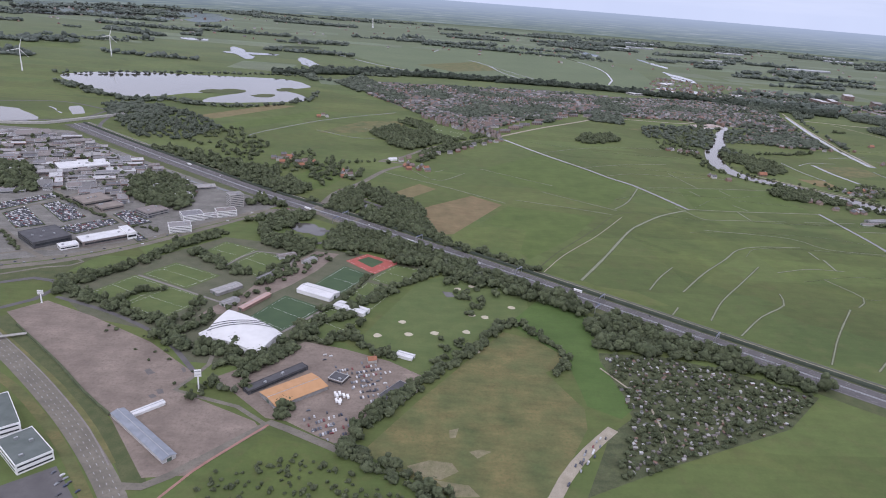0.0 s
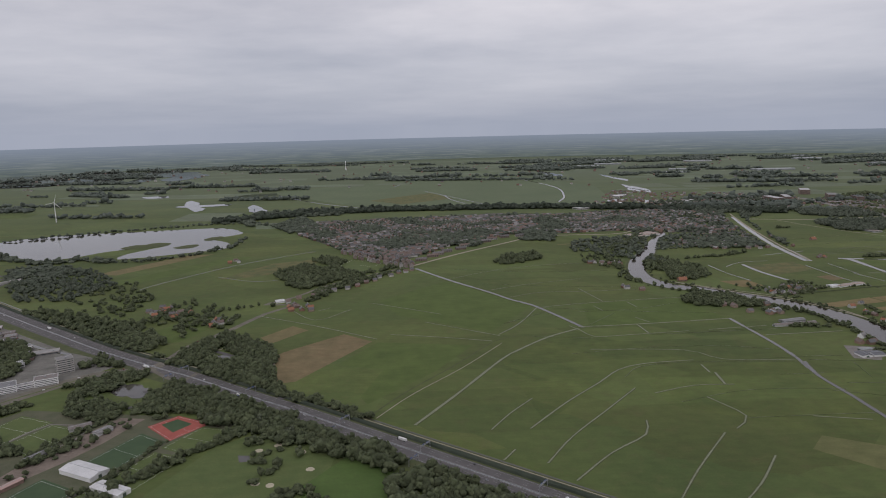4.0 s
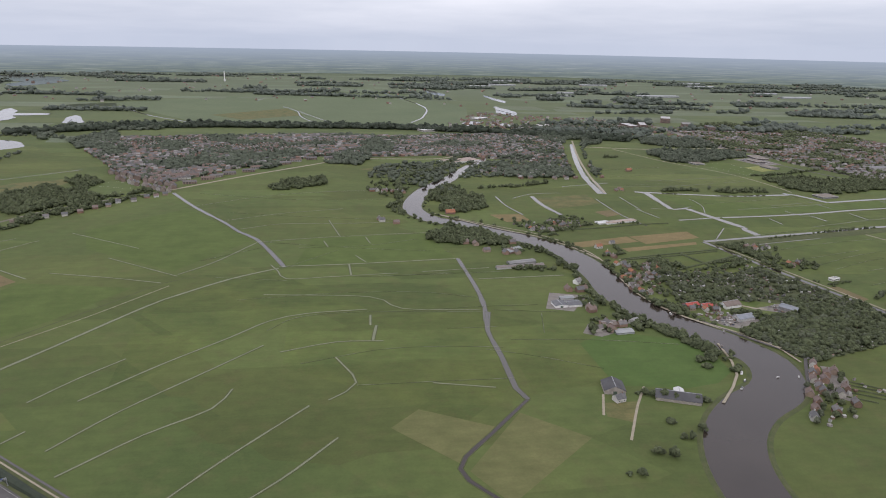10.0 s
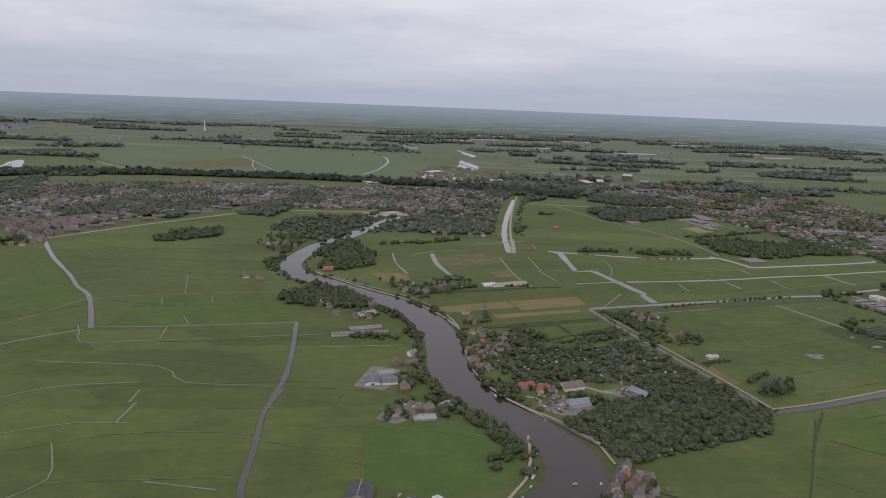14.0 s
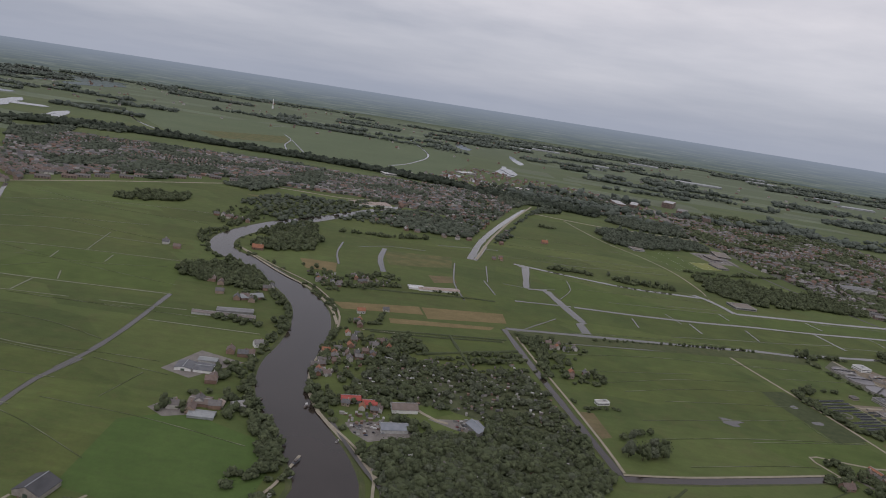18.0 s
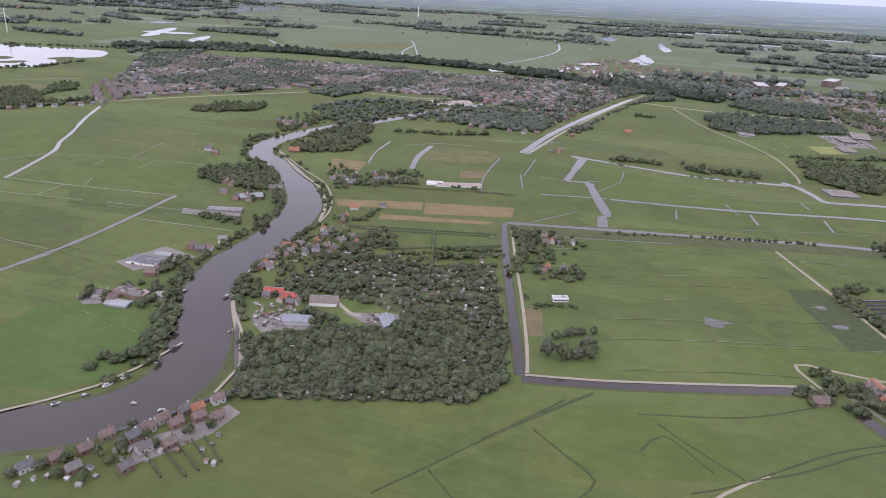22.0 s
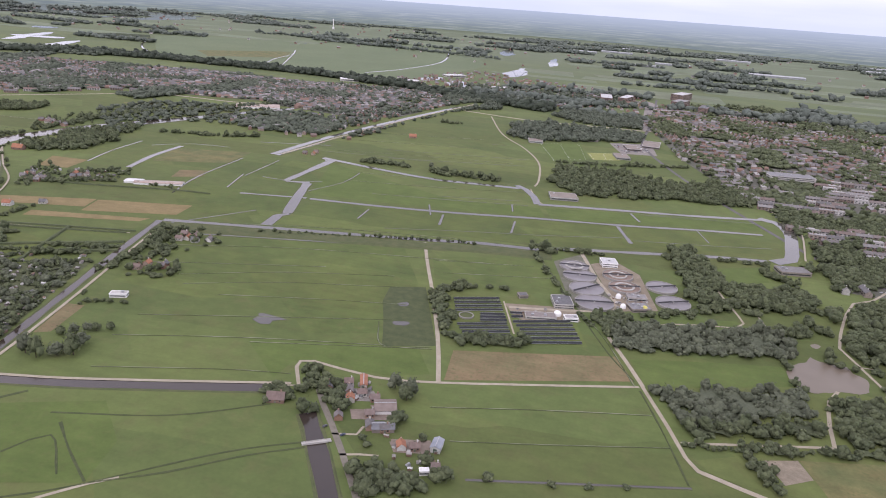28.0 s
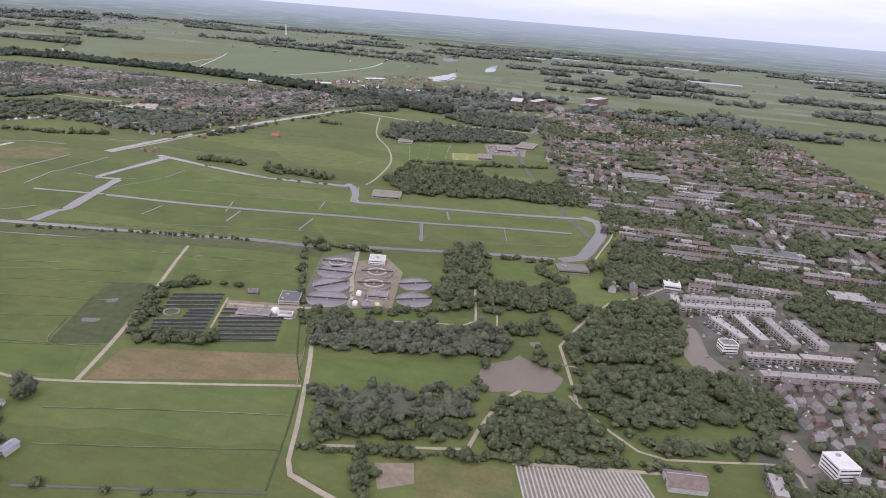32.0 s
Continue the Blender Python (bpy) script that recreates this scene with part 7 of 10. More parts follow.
barn(479.3, 716.1, 10.7, 44.6, 4.9, 1.8, None, None, None, "long low grey farm barn", "farm barns")
barn(481.0, 765.0, 40.0, 18.0, 9.0, 1.8, None, None, GREENHOUSE, "pale greenhouse on a river farm", "farm barns")
barn(493.5, 624.5, 8.0, 9.8, 10.5, 1.7, 0.9, WHITE, mat("dark_slate", (0.12, 0.125, 0.135), (0.17, 0.175, 0.185), 3.0, 0.7), "dark-roofed cow barn with white edges", "farm barns")
barn(504.6, 626.0, 8.0, 10.6, 10.5, 1.7, 0.9, WHITE, mat("dark_slate", (0.12, 0.125, 0.135), (0.17, 0.175, 0.185), 3.0, 0.7), "dark-roofed cow barn with white edges", "farm barns")
barn(502.0, 637.6, 8.0, 11.0, 5.5, 1.7, 0.7, None, GREENHOUSE, "low barn with a pale roof", "farm barns")
barn(520.0, 586.0, 8.0, 11.0, 9.0, 1.8, 1.0, None, mat("brown_sheet", (0.17, 0.14, 0.12), (0.22, 0.18, 0.16), 3.0, 0.8), "broad barn with a brown roof", "farm barns")
barn(526.6, 573.0, 8.0, 13.1, 7.0, 1.4, 0.6, GREENHOUSE, GREENHOUSE, "white plastic greenhouse with ribs", "farm barns", "greenhouse", "greenhouse")
barn(530.5, 586.5, 8.0, 4.5, 6.0, 1.6, None, None, mat("faded_roof", (0.33, 0.26, 0.22), (0.42, 0.35, 0.31), 4.0, 0.8), "small barn with a faded reddish roof", "farm barns")
barn(541.6, 589.8, 41.2, 10.6, 6.9, 2.2, None, None, None, "grey barn beside the river", "farm barns")
patch("yard", [(497.9, 572.4), (505.8, 588.3), (520.5, 572.0), (509.0, 565.7)], YARD, 0.08, "pale sandy farm yard", "yard")
patch("yard", [(481.8, 618.0), (501.5, 611.8), (521.5, 644.7), (491.6, 651.7)], YARD, 0.08, "pale paved farm yard", "yard")
house(520.2, 673.5, 35, 6, 5, 2.6, 2.2, WHITE, GREY_ROOF, "white villa with a dark roof beside the river")
house(432.6, 914, 10, 11, 6, 2.4, 3.0, None, ROOF_ORANGE, "farmhouse with a bright orange tiled roof")
barn(494.0, 492.8, -6.2, 12.1, 12.3, 2.4, None, None, mat("dark_roofing", (0.07, 0.07, 0.075), (0.10, 0.10, 0.105), 5.0, 0.8), "dark barn on a small farm", "farm barns")
barn(527.8, 481.0, -18.2, 24.6, 10.9, 2.0, None, None, mat("dark_roofing", (0.07, 0.07, 0.075), (0.10, 0.10, 0.105), 5.0, 0.8), "long dark barn on a small farm", "farm barns")
barn(530.1, 485.6, -13.8, 5.0, 5.9, 2.4, None, WHITE, WHITE_ROOF, "small white shed on a farm", "farm barns")
house(493.4, 479.8, 20, 6, 5, 2.4, 2.0, None, None, "farmhouse with a garden on the polder")
patch("yard", [(483.3, 477.4), (504.2, 478.7), (493.7, 457.2), (481.8, 463.3)], DRY, 0.08, "pale yard behind the farmhouse", "yard")
strip("path", [(480.2, 464.7), (486.6, 487.4)], 1.4, PATH, 0.1, "pale gravel farm path", "path")
strip("path", [(487.1, 440.3), (502.8, 475.5), (513.4, 495.5)], 1.4, PATH, 0.1, "pale gravel farm path", "path")
wood("trees", along([(507.1, 488.9), (519.7, 480.6), (543.6, 476.8)], 5.0, 7.0, 180), 4.0, LEAF, "trees round a small farm")
wood("trees", scatter([(496.3, 450.9), (531.8, 472.6), (527.9, 448.0), (491.1, 404.8), (473.2, 406.3)], 8.0, 181, 0.5), 4.0, LEAF, "trees round a small farm")
for n, pts in enumerate(([(470.0, 712.0), (500.0, 719.0), (512.0, 712.0), (505.0, 704.0), (470.0, 706.0)], [(506.0, 640.0), (520.0, 642.0), (523.0, 618.0), (512.0, 614.0)], [(506.0, 590.0), (516.0, 600.0), (536.0, 598.0), (541.0, 580.0), (535.0, 580.0), (528.0, 592.0)], [(468.0, 770.0), (480.0, 780.0), (494.0, 765.0), (488.0, 756.0)])):
    wood("garden_trees", scatter(pts, 4.6, 530 + n, 0.8), 3.6, LEAF, "trees and bushes round river farms", spread=0.45)
for pts, n in (([(450.4, 780.4), (485.2, 784.7), (495.6, 758.9), (450.5, 751.1)], 4), ([(503.6, 668.4), (527.6, 669.3), (519.4, 651.9), (501.7, 654.4)], 3), ([(504.5, 621.1), (521.3, 625.1), (515.0, 607.6)], 2), ([(507.2, 585.9), (536.7, 593.2), (530.2, 572.4), (503.6, 570.6)], 4), ([(337, 1093), (394, 1100), (388.1, 1016.3), (328, 1037)], 7), ([(340.3, 885.8), (372.7, 887.4), (371.1, 862.1)], 3), ([(469.5, 820.2), (496.4, 808.5), (486.1, 788.7)], 3), ([(419.3, 800.4), (449.5, 790.9), (443.3, 771.6)], 2)):
    for k, (x, y) in enumerate(scatter(pts, 9.0, n * 7)[:n]):
        if dry(x, y):
            house(x, y, 15 + 90 * (k % 2), 6.5, 5.0, 2.5, 2.0, None, None, "river farmhouse with a tiled roof", "river farmhouses", False)
wood("wood", scatter([(200, 1058), (222, 1108), (266, 1123), (277, 1079), (243, 1049), (210, 1034)], 6.0, 185), 6.0, LEAF, "small dark copse in the polder")
wood("wood", scatter([(400.1, 810.2), (427.8, 864.0), (471.2, 860.8), (467.4, 809.3), (434.0, 783.2), (404.2, 794.5)], 6.0, 186), 5.5, LEAF, "dark copse beside the river")
wood("wood", scatter([(337, 1114), (405, 1133), (386.2, 989.0), (328.2, 1015.4)], 10.0, 187, 0.6), 4.5, LEAF, "trees round a farm")
wood("tree_row", along([(-119.6, 804.4), (-93.4, 819.8), (-60.4, 824.6)], 7.0, 8.0, 188, 0.6), 4.5, LEAF, "trees beside the country road")
wood("wood", scatter([(-107, 980), (-93, 1057), (3, 1004), (5.0, 938.6), (-32.3, 929.4)], 6.0, 189), 6.0, LEAF, "dark trees round a sports ground")
wood("tree_row", along([(-29.6, 862.5), (11.4, 921.3), (47.5, 979.6), (78, 1028)], 5.0, 9.0, 190, 0.8), 5.0, LEAF, "trees and gardens along the country road")
wood("wood", scatter([(-83, 1091), (-63, 1125), (-22, 1078), (-27, 1026)], 6.0, 191), 5.5, LEAF, "dark trees round a sports ground")
pitch([(-39, 1029), (-20, 1096), (35, 1073), (17, 1008)], TURF, "green village football ground")
for k, (x, y) in enumerate(along([(-55.2, 838.3), (-16.8, 876.5), (27.0, 934.5), (83, 1010)], 15.0, 6.0, 12)):
    house(x, y, 25, 6, 4.8, 2.3, 1.9, None, None, "house along the country road", "houses along the country road", False)
barn(-64.3, 838.5, 25.9, 10.0, 7.0, 2.0, None, WHITE, WHITE_ROOF, "white-roofed barn by the road", "farm barns")

# ---- village ----
LONG_CANAL = [(644.5, 1027.1), (655.3, 1148.4), (683, 1308), (724, 1497), (742, 1550)]
CLEAR.append((np.array([q.xy for q in smooth_line(LONG_CANAL, 5.0)]), 17.0))
VILLAGE = [(54, 1065), (-43, 1171), (-170, 1369), (-186, 1517), (-67, 1548), (69, 1574), (228, 1603), (402, 1582), (517, 1571), (588, 1537), (521, 1452), (453, 1340), (346, 1319), (240, 1317), (146, 1227), (74, 1101)]
patch("village_ground", VILLAGE, TOWN_GROUND, 0.06, "streets and gardens of the village", "village ground")
VSPOTS = streets(VILLAGE, 22, 9, 6.2, (10.0, 15.0), 0.9, 0.18)
VSPOTS.sort(key=lambda p: p[1])
for k, (x, y, tn) in enumerate(VSPOTS[:60]):
    house(x, y, tn, 5.5 + k % 2, 4.8, 2.8, 2.2, None, None, "brick village house with a tiled roof and a garden", "village houses", False)
houses_lot("village_houses", VSPOTS[60:], "brick village houses with brown and red tiled roofs", 22, 1.0, 10)
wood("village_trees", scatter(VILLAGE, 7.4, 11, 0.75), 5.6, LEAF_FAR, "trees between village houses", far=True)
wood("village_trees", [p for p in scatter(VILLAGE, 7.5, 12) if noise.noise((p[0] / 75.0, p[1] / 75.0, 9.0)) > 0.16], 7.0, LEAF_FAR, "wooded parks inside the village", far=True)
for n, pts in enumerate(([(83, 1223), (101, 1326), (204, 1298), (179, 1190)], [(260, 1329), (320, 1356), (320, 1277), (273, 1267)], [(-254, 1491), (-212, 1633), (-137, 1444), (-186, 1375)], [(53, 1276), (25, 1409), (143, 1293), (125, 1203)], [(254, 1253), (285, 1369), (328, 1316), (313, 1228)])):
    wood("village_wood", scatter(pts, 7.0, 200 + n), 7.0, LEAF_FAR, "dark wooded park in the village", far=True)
r_ = random.Random(3)
for k, (x, y) in enumerate(along([(-44, 1154), (28, 1097), (81, 1048)], 9.0, 3.0, 13) + along([(-16, 1107), (40, 1057), (78, 1028)], 9.0, 3.0, 14)):
    terrace(x, y, 100, 3, 3.6, 5.5, 3.8, 2.4, "row of tall terraced houses with orange-pink brick", "orange terraces at the village edge")
for k, (x, y) in enumerate(along([(88, 1083), (146, 1174), (207, 1258), (262, 1293)], 22.0, 2.0, 15)):
    terrace(x, y, 20, 5, 3.6, 5.0, 3.0, 2.2, "row of red-roofed terraced houses at the village edge", "red terraces at the village edge")
ditch([(-201, 1534), (-143, 1445), (-46, 1355), (5, 1353)], 5.0, "village canal with pale water")
patch("pond", [(-209, 1555), (-149, 1510), (-43, 1400), (-41, 1375), (-128, 1458)], WATER, 0.2, "small pale village pond", "pond")
wood("tree_belt", along([(-400, 1560), (-250, 1650), (-90, 1715), (150, 1728), (370, 1722), (530, 1680), (680, 1620), (860, 1560)], 5.0, 40.0, 2), 12.0, DARK_LEAF, "long dark belt of tall trees behind the village", far=True)
wood("wood", scatter([(-288, 1467), (-340, 1674), (-212, 1633), (-130, 1649), (-160, 1754), (-347, 1721), (-337, 1552)], 9.0, 203), 9.0, LEAF_FAR, "dark wood beside the lake", far=True)

# ---- second part of the village along the upper river ----
V2 = [(317, 1533), (445, 1612), (616, 1642), (712, 1561), (674, 1334), (620, 1286), (566, 1302), (470, 1319)]
patch("village_ground", V2, TOWN_GROUND, 0.07, "streets and gardens of the village", "village ground")
houses_lot("village_houses", streets(V2, 30, 16, 6.2, (10.0, 15.0), 0.85, 0.15), "brick village houses with brown and red tiled roofs", 30, 1.0, 17)
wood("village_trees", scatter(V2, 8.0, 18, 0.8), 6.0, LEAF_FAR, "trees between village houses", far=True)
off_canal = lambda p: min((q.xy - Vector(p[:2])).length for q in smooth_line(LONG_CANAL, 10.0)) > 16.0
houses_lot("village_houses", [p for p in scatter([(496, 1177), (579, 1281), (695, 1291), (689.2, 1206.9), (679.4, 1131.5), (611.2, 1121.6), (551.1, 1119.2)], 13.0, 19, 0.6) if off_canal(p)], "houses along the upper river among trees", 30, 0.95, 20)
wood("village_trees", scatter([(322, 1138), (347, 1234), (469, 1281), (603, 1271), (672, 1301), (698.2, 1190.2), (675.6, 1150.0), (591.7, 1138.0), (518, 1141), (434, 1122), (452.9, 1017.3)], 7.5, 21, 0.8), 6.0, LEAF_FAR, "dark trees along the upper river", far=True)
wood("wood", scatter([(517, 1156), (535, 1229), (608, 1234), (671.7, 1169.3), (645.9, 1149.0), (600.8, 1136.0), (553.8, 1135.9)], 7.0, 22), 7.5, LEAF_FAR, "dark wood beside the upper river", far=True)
barn(477.3, 1280.7, 29.5, 60.9, 29.3, 2.5, 0.5, WHITE, mat("faded_roof", (0.33, 0.26, 0.22), (0.42, 0.35, 0.31), 4.0, 0.8), "long pale-roofed hall at the village edge")
patch("water", [(512, 1335), (508, 1423), (539, 1394), (542, 1299)], WATER, 0.25, "pale harbour basin in the village", "river")
for n, pts in enumerate(([(606, 1821), (625, 1875), (668, 1785), (652, 1729)], [(535, 1838), (561, 1906), (587, 1873), (560, 1809)], [(664, 2134), (689, 2274), (725, 2157), (700, 2051)], [(491, 2935), (495, 3144), (555, 2842), (541, 2736)], [(708, 2645), (710, 2816), (754, 2516), (738, 2466)])):
    patch("water", shore(pts, 0.07, 4), WATER, 0.25, "pale pool beyond the village", "pool")

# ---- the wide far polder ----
patch("field", [(-468, 2269), (255, 3187), (591, 2298), (545, 1756), (170, 1754), (-67, 1760)], HAZED_PASTURE, 0.05, "wide bright green far pasture", "field")
patch("field", [(-107, 1970), (57, 2170), (131, 1991), (-5, 1866)], DRY, 0.08, "pale dry grass in the far polder", "field")
ditch([(-416, 2178), (-247, 1935), (-67, 1760)], 5.0, "pale winding ditch in the far polder", 2.0)
ditch([(410, 1847), (447, 2007), (454, 2317), (327, 2852), (332, 3004)], 6.0, "pale winding ditch in the far polder", 2.0)
ditch([(-78, 2411), (-51, 2612), (-31, 2883)], 4.5, "pale straight ditch in the far polder", 2.0)
ditch([(39, 2223), (97, 2096), (130, 1942), (197, 1767)], 3.5, "pale ditch in the far polder", 2.0)
ditch([(99, 2098), (174, 1921), (242, 1765)], 3.0, "pale ditch in the far polder", 2.0)
strip("hedge", [(-554, 2071), (-513, 2152), (-428, 2194)], 12.0, LEAF_FAR, 0, "dark hedgerow in the far polder", "hedge", uneven=0.4, profile=lambda w: [(-w / 2, 0), (-w * 0.3, 6), (w * 0.3, 7), (w / 2, 0)])
PLOTS_4 = []
PLOTS_4.append([(-2083, 3317), (-2120, 3644), (-1533, 3032), (-1543, 2723), (-1666, 2702)])
PLOTS_4.append([(-1483, 2898), (-1588, 3439), (-1393, 3158), (-1363, 2811)])
PLOTS_4.append([(-1269, 2931), (-1321, 3244), (-1210, 3072), (-1195, 2853)])
PLOTS_4.append([(-1179, 3031), (-1164, 3309), (-1025, 3157), (-1077, 2910)])
PLOTS_4.append([(-2353, 3716), (-2223, 3859), (-2154, 3698), (-2210, 3505)])
PLOTS_4.append([(-2532, 3658), (-2412, 3771), (-2120, 3823), (-2051, 3374), (-2131, 3247)])
PLOTS_4.append([(-1750, 3370), (-1740, 3613), (-1532, 3466), (-1478, 3109)])
PLOTS_4.append([(-1315, 3338), (-1183, 3471), (-1039, 3259), (-1114, 3127)])
PLOTS_4.append([(-1522, 3588), (-1443, 3835), (-1306, 3602), (-1393, 3418)])
PLOTS_4.append([(-1790, 3572), (-1616, 3712), (-1480, 3314), (-1604, 3265)])
PLOTS_4.append([(-868, 2218), (-804, 2237), (-776, 2183), (-832, 2163)])
PLOTS_4.append([(-632, 1919), (-517, 1957), (-490, 1913), (-600, 1886)])
PLOTS_4.append([(-2265, 3692), (-2286, 4017), (-1949, 3966), (-1706, 3530), (-1873, 3427), (-1646, 2955), (-1771, 2989)])
PLOTS_4.append([(-1657, 3183), (-1695, 3523), (-1519, 3631), (-1405, 3395), (-1493, 3170), (-1537, 3014)])
PLOTS_4.append([(-1342, 3348), (-1339, 3584), (-1197, 3565), (-1165, 3327), (-1238, 3191)])
PLOTS_4.append([(-400, 1809), (-427, 1918), (-387, 1865), (-338, 1759), (-359, 1731)])
PLOTS_4.append([(-642, 1993), (-657, 2085), (-585, 1964), (-586, 1899)])
PLOTS_4.append([(-632, 1977), (-528, 1851), (-530, 1778), (-577, 1859)])
PLOTS_4.append([(-391, 1828), (-335, 1724), (-305, 1675), (-341, 1681)])
PLOTS_4.append([(680, 2217), (687, 2317), (719, 2149), (704, 2092)])
for n, pts in enumerate(PLOTS_4):
    patch("water", shore(pts, 0.1, 4), WATER, 0.5 + 0.02 * n, "distant pale lake in the wetlands", "lake")
r_ = random.Random(5)
for n in range(150):
    x, y = r_.uniform(-1900, 2600), 1350 + 2700 * r_.random() ** 0.8
    if abs(x) < 520 and 1500 < y < 2500:
        continue
    w_, d_ = r_.uniform(120, 420), r_.uniform(40, 150)
    patch("field", [(x, y), (x + w_, y + r_.uniform(-20, 20)), (x + w_ + r_.uniform(-30, 30), y + d_), (x + r_.uniform(-30, 30), y + d_)], (HAZED_FIELD if y > 1900 or n % 3 == 0 else GRASS), 0.1 + 0.001 * n, "distant pasture in the hazy polder", "field")
spots = []
for n in range(190):
    x, y = r_.uniform(-2300, 3000), 1500 + 2550 * r_.random() ** 0.85
    if abs(x - 60) < 560 and y < 2550 and y > 1350:
        continue
    L_, a_ = r_.uniform(60, 420), r_.gauss(0.0, 0.18)
    for j in range(int(L_ / 13)):
        t_ = j * 13
        for q in range(1 + n % 3):
            spots.append((x + t_ * math.cos(a_) + r_.uniform(-4, 4), y + t_ * math.sin(a_) + q * 14 + r_.uniform(-6, 6)))
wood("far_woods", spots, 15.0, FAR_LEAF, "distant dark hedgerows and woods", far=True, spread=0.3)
houses_lot("far_houses", [(r_.uniform(-1900, 2600), r_.uniform(2300, 4000)) for _ in range(260)], "distant farms and houses", 10, 1.3, 6)
for n in range(14):
    x, y = r_.uniform(700, 2700), r_.uniform(2700, 3900)
    barn(x, y, r_.uniform(-8, 8), r_.uniform(60, 170), r_.uniform(20, 40), 5.0, 2.0, GREENHOUSE, GREENHOUSE, "distant row of pale greenhouses", "distant greenhouses", "greenhouse", "greenhouse")
mast = tagged(new("mast"), "distant slim pale mast on the horizon", "mast")
mast.matrix_world = pose(-419, 3461, 0)
part("tower", mesh_of("tower", *merge(box(7, 7, 10), box(3, 3, 45)), WHITE), mast)

# ---- parcels, canals and gardens east of the river ----
ditch([(702.8, 1030.7), (709.5, 1036.4)], 8.8, "broad grey ditch with stepped bends", 0.6)
ditch([(709.5, 1036.4), (707.4, 939.8)], 8.8, "broad grey ditch with stepped bends", 0.6)
ditch([(708.3, 938.1), (729.2, 943.6)], 5.8, "broad grey ditch with stepped bends", 0.6)
ditch([(728.4, 940.8), (741.7, 896.1), (755.4, 853.4)], 9.6, "broad grey ditch with stepped bends", 0.6)
ditch([(757.6, 853.0), (750.7, 844.4)], 5.8, "broad grey ditch with stepped bends", 0.6)
ditch([(752.2, 845.2), (755.6, 820.8)], 8.8, "broad grey ditch with stepped bends", 0.6)
CANAL = [(685.7, 797.9), (768.5, 818.5), (874.5, 844.4), (907.4, 854.8), (958.5, 862.7), (961.8, 868.6), (1022.9, 888.5), (1077.1, 906.1), (1112.5, 913.9)]
ditch(CANAL, 6.0, "straight polder canal with grassy banks", 1.5)
strip("canal_dike", [(x + 4, y - 12) for x, y in CANAL[:5]], 16.0, REED, 0.03, "rough darker grass on the canal dike", "dike", uneven=0.2, profile=lambda w: [(-w / 2, 0.03), (-w * 0.3, 0.5), (w * 0.3, 0.5), (w / 2, 0.03)])
ditch([(700.0, 775.0), (747.0, 789.8), (821.5, 811.5), (895.7, 838.0), (948.0, 853.0)], 1.8, "dark ditch below the canal dike", 1.4)
ditch([(684.2, 796.1), (696.3, 751.8), (710.3, 703.9), (730.4, 638.0), (745.4, 590.3)], 5.2, "straight canal beside a farm road", 1.2, 14.0, RIVER)
ditch([(746.4, 587.5), (779.9, 596.3), (814.8, 607.9), (875.9, 630.5)], 6.5, "broad dark canal with a grassy dike", 1.5, 14.0, RIVER)
strip("path", [(747.1, 591.1), (779.1, 599.6), (814.2, 611.8), (876.1, 634.7)], 1.8, PATH, 0.35, "pale gravel path on the canal dike", "path")
strip("path", [(691.1, 791.5), (707.6, 734.5), (728.0, 667.7), (742.3, 617.0), (747.8, 593.1)], 1.8, PATH, 0.3, "pale gravel road beside the canal", "path")
ditch([(650.6, 1025.6), (657.5, 1084.6), (660.2, 1114.6)], 5.5, "broad grey canal branch", 1.0)
ditch(LONG_CANAL, 9.0, "broad straight canal with pale road", 1.0)
for off, seed_ in ((19.0, 615), (-19.0, 616)):
    wood("tree_row", along([(x + off, y - 0.15 * off) for x, y in LONG_CANAL[1:]], 7.0, 5.0, seed_, 0.55), 4.2, LEAF_FAR, "scattered trees along the straight canal")
strip("road", [(651.9, 1032.1), (665.3, 1155.8), (694, 1333), (737, 1546)], 3.5, PATH, 0.3, "pale straight road along the canal", "road")
ditch([(752.3, 898.0), (812.3, 906.3), (876.0, 919.3), (937.4, 936.4), (1004.2, 951.3), (1069.9, 970.8), (1118.5, 982.5)], 5.0, "straight polder ditch across pasture", 0.8)
ditch([(694.5, 885.3), (749.4, 898.2)], 4.0)
ditch([(696.0, 1040.3), (777.2, 1022.8), (828.9, 1016.0), (878.3, 1022.0), (908.0, 1025.8)], 7.0, "winding grey polder canal", 1.0)
strip("water", [(903.5, 1035.3), (913.9, 1024.7), (924.9, 1003.9), (932.5, 978.8)], 6.5, WATER, 0.19, "broad bend of a polder canal", "ditch")
ditch([(933.3, 979.3), (970.3, 988.9), (1017.9, 1000.6), (1065.3, 1012.3), (1124.4, 1030.6)], 6.5, "straight grey polder canal", 1.0)
strip("water", [(1121.9, 1034.8), (1136.3, 1026.2), (1141.6, 998.2), (1136.1, 957.0), (1130.1, 925.4), (1116.5, 913.4)], 10.0, WATER, 0.2, "broad canal bend at the town edge", "canal")
strip("grass_dike", [(1136.4, 1058.4), (1150.6, 1037.8), (1154.0, 996.8), (1144.1, 933.8), (1136.0, 913.3)], 7.0, GRASS, 0.0, "green dike between canal and town", "dike", profile=lambda w: [(-w / 2, 0.02), (-w * 0.2, 1.0), (w * 0.2, 1.0), (w / 2, 0.02)])
strip("path", [(1133.9, 1067.1), (1149.5, 1033.5), (1150.4, 994.8), (1140.0, 925.3)], 1.4, PATH, 1.05, "pale path on the dike", "path")
PLOTS_5 = []
PLOTS_5.append(([(808.8, 867.1), (807.3, 894.1)], 1.8))
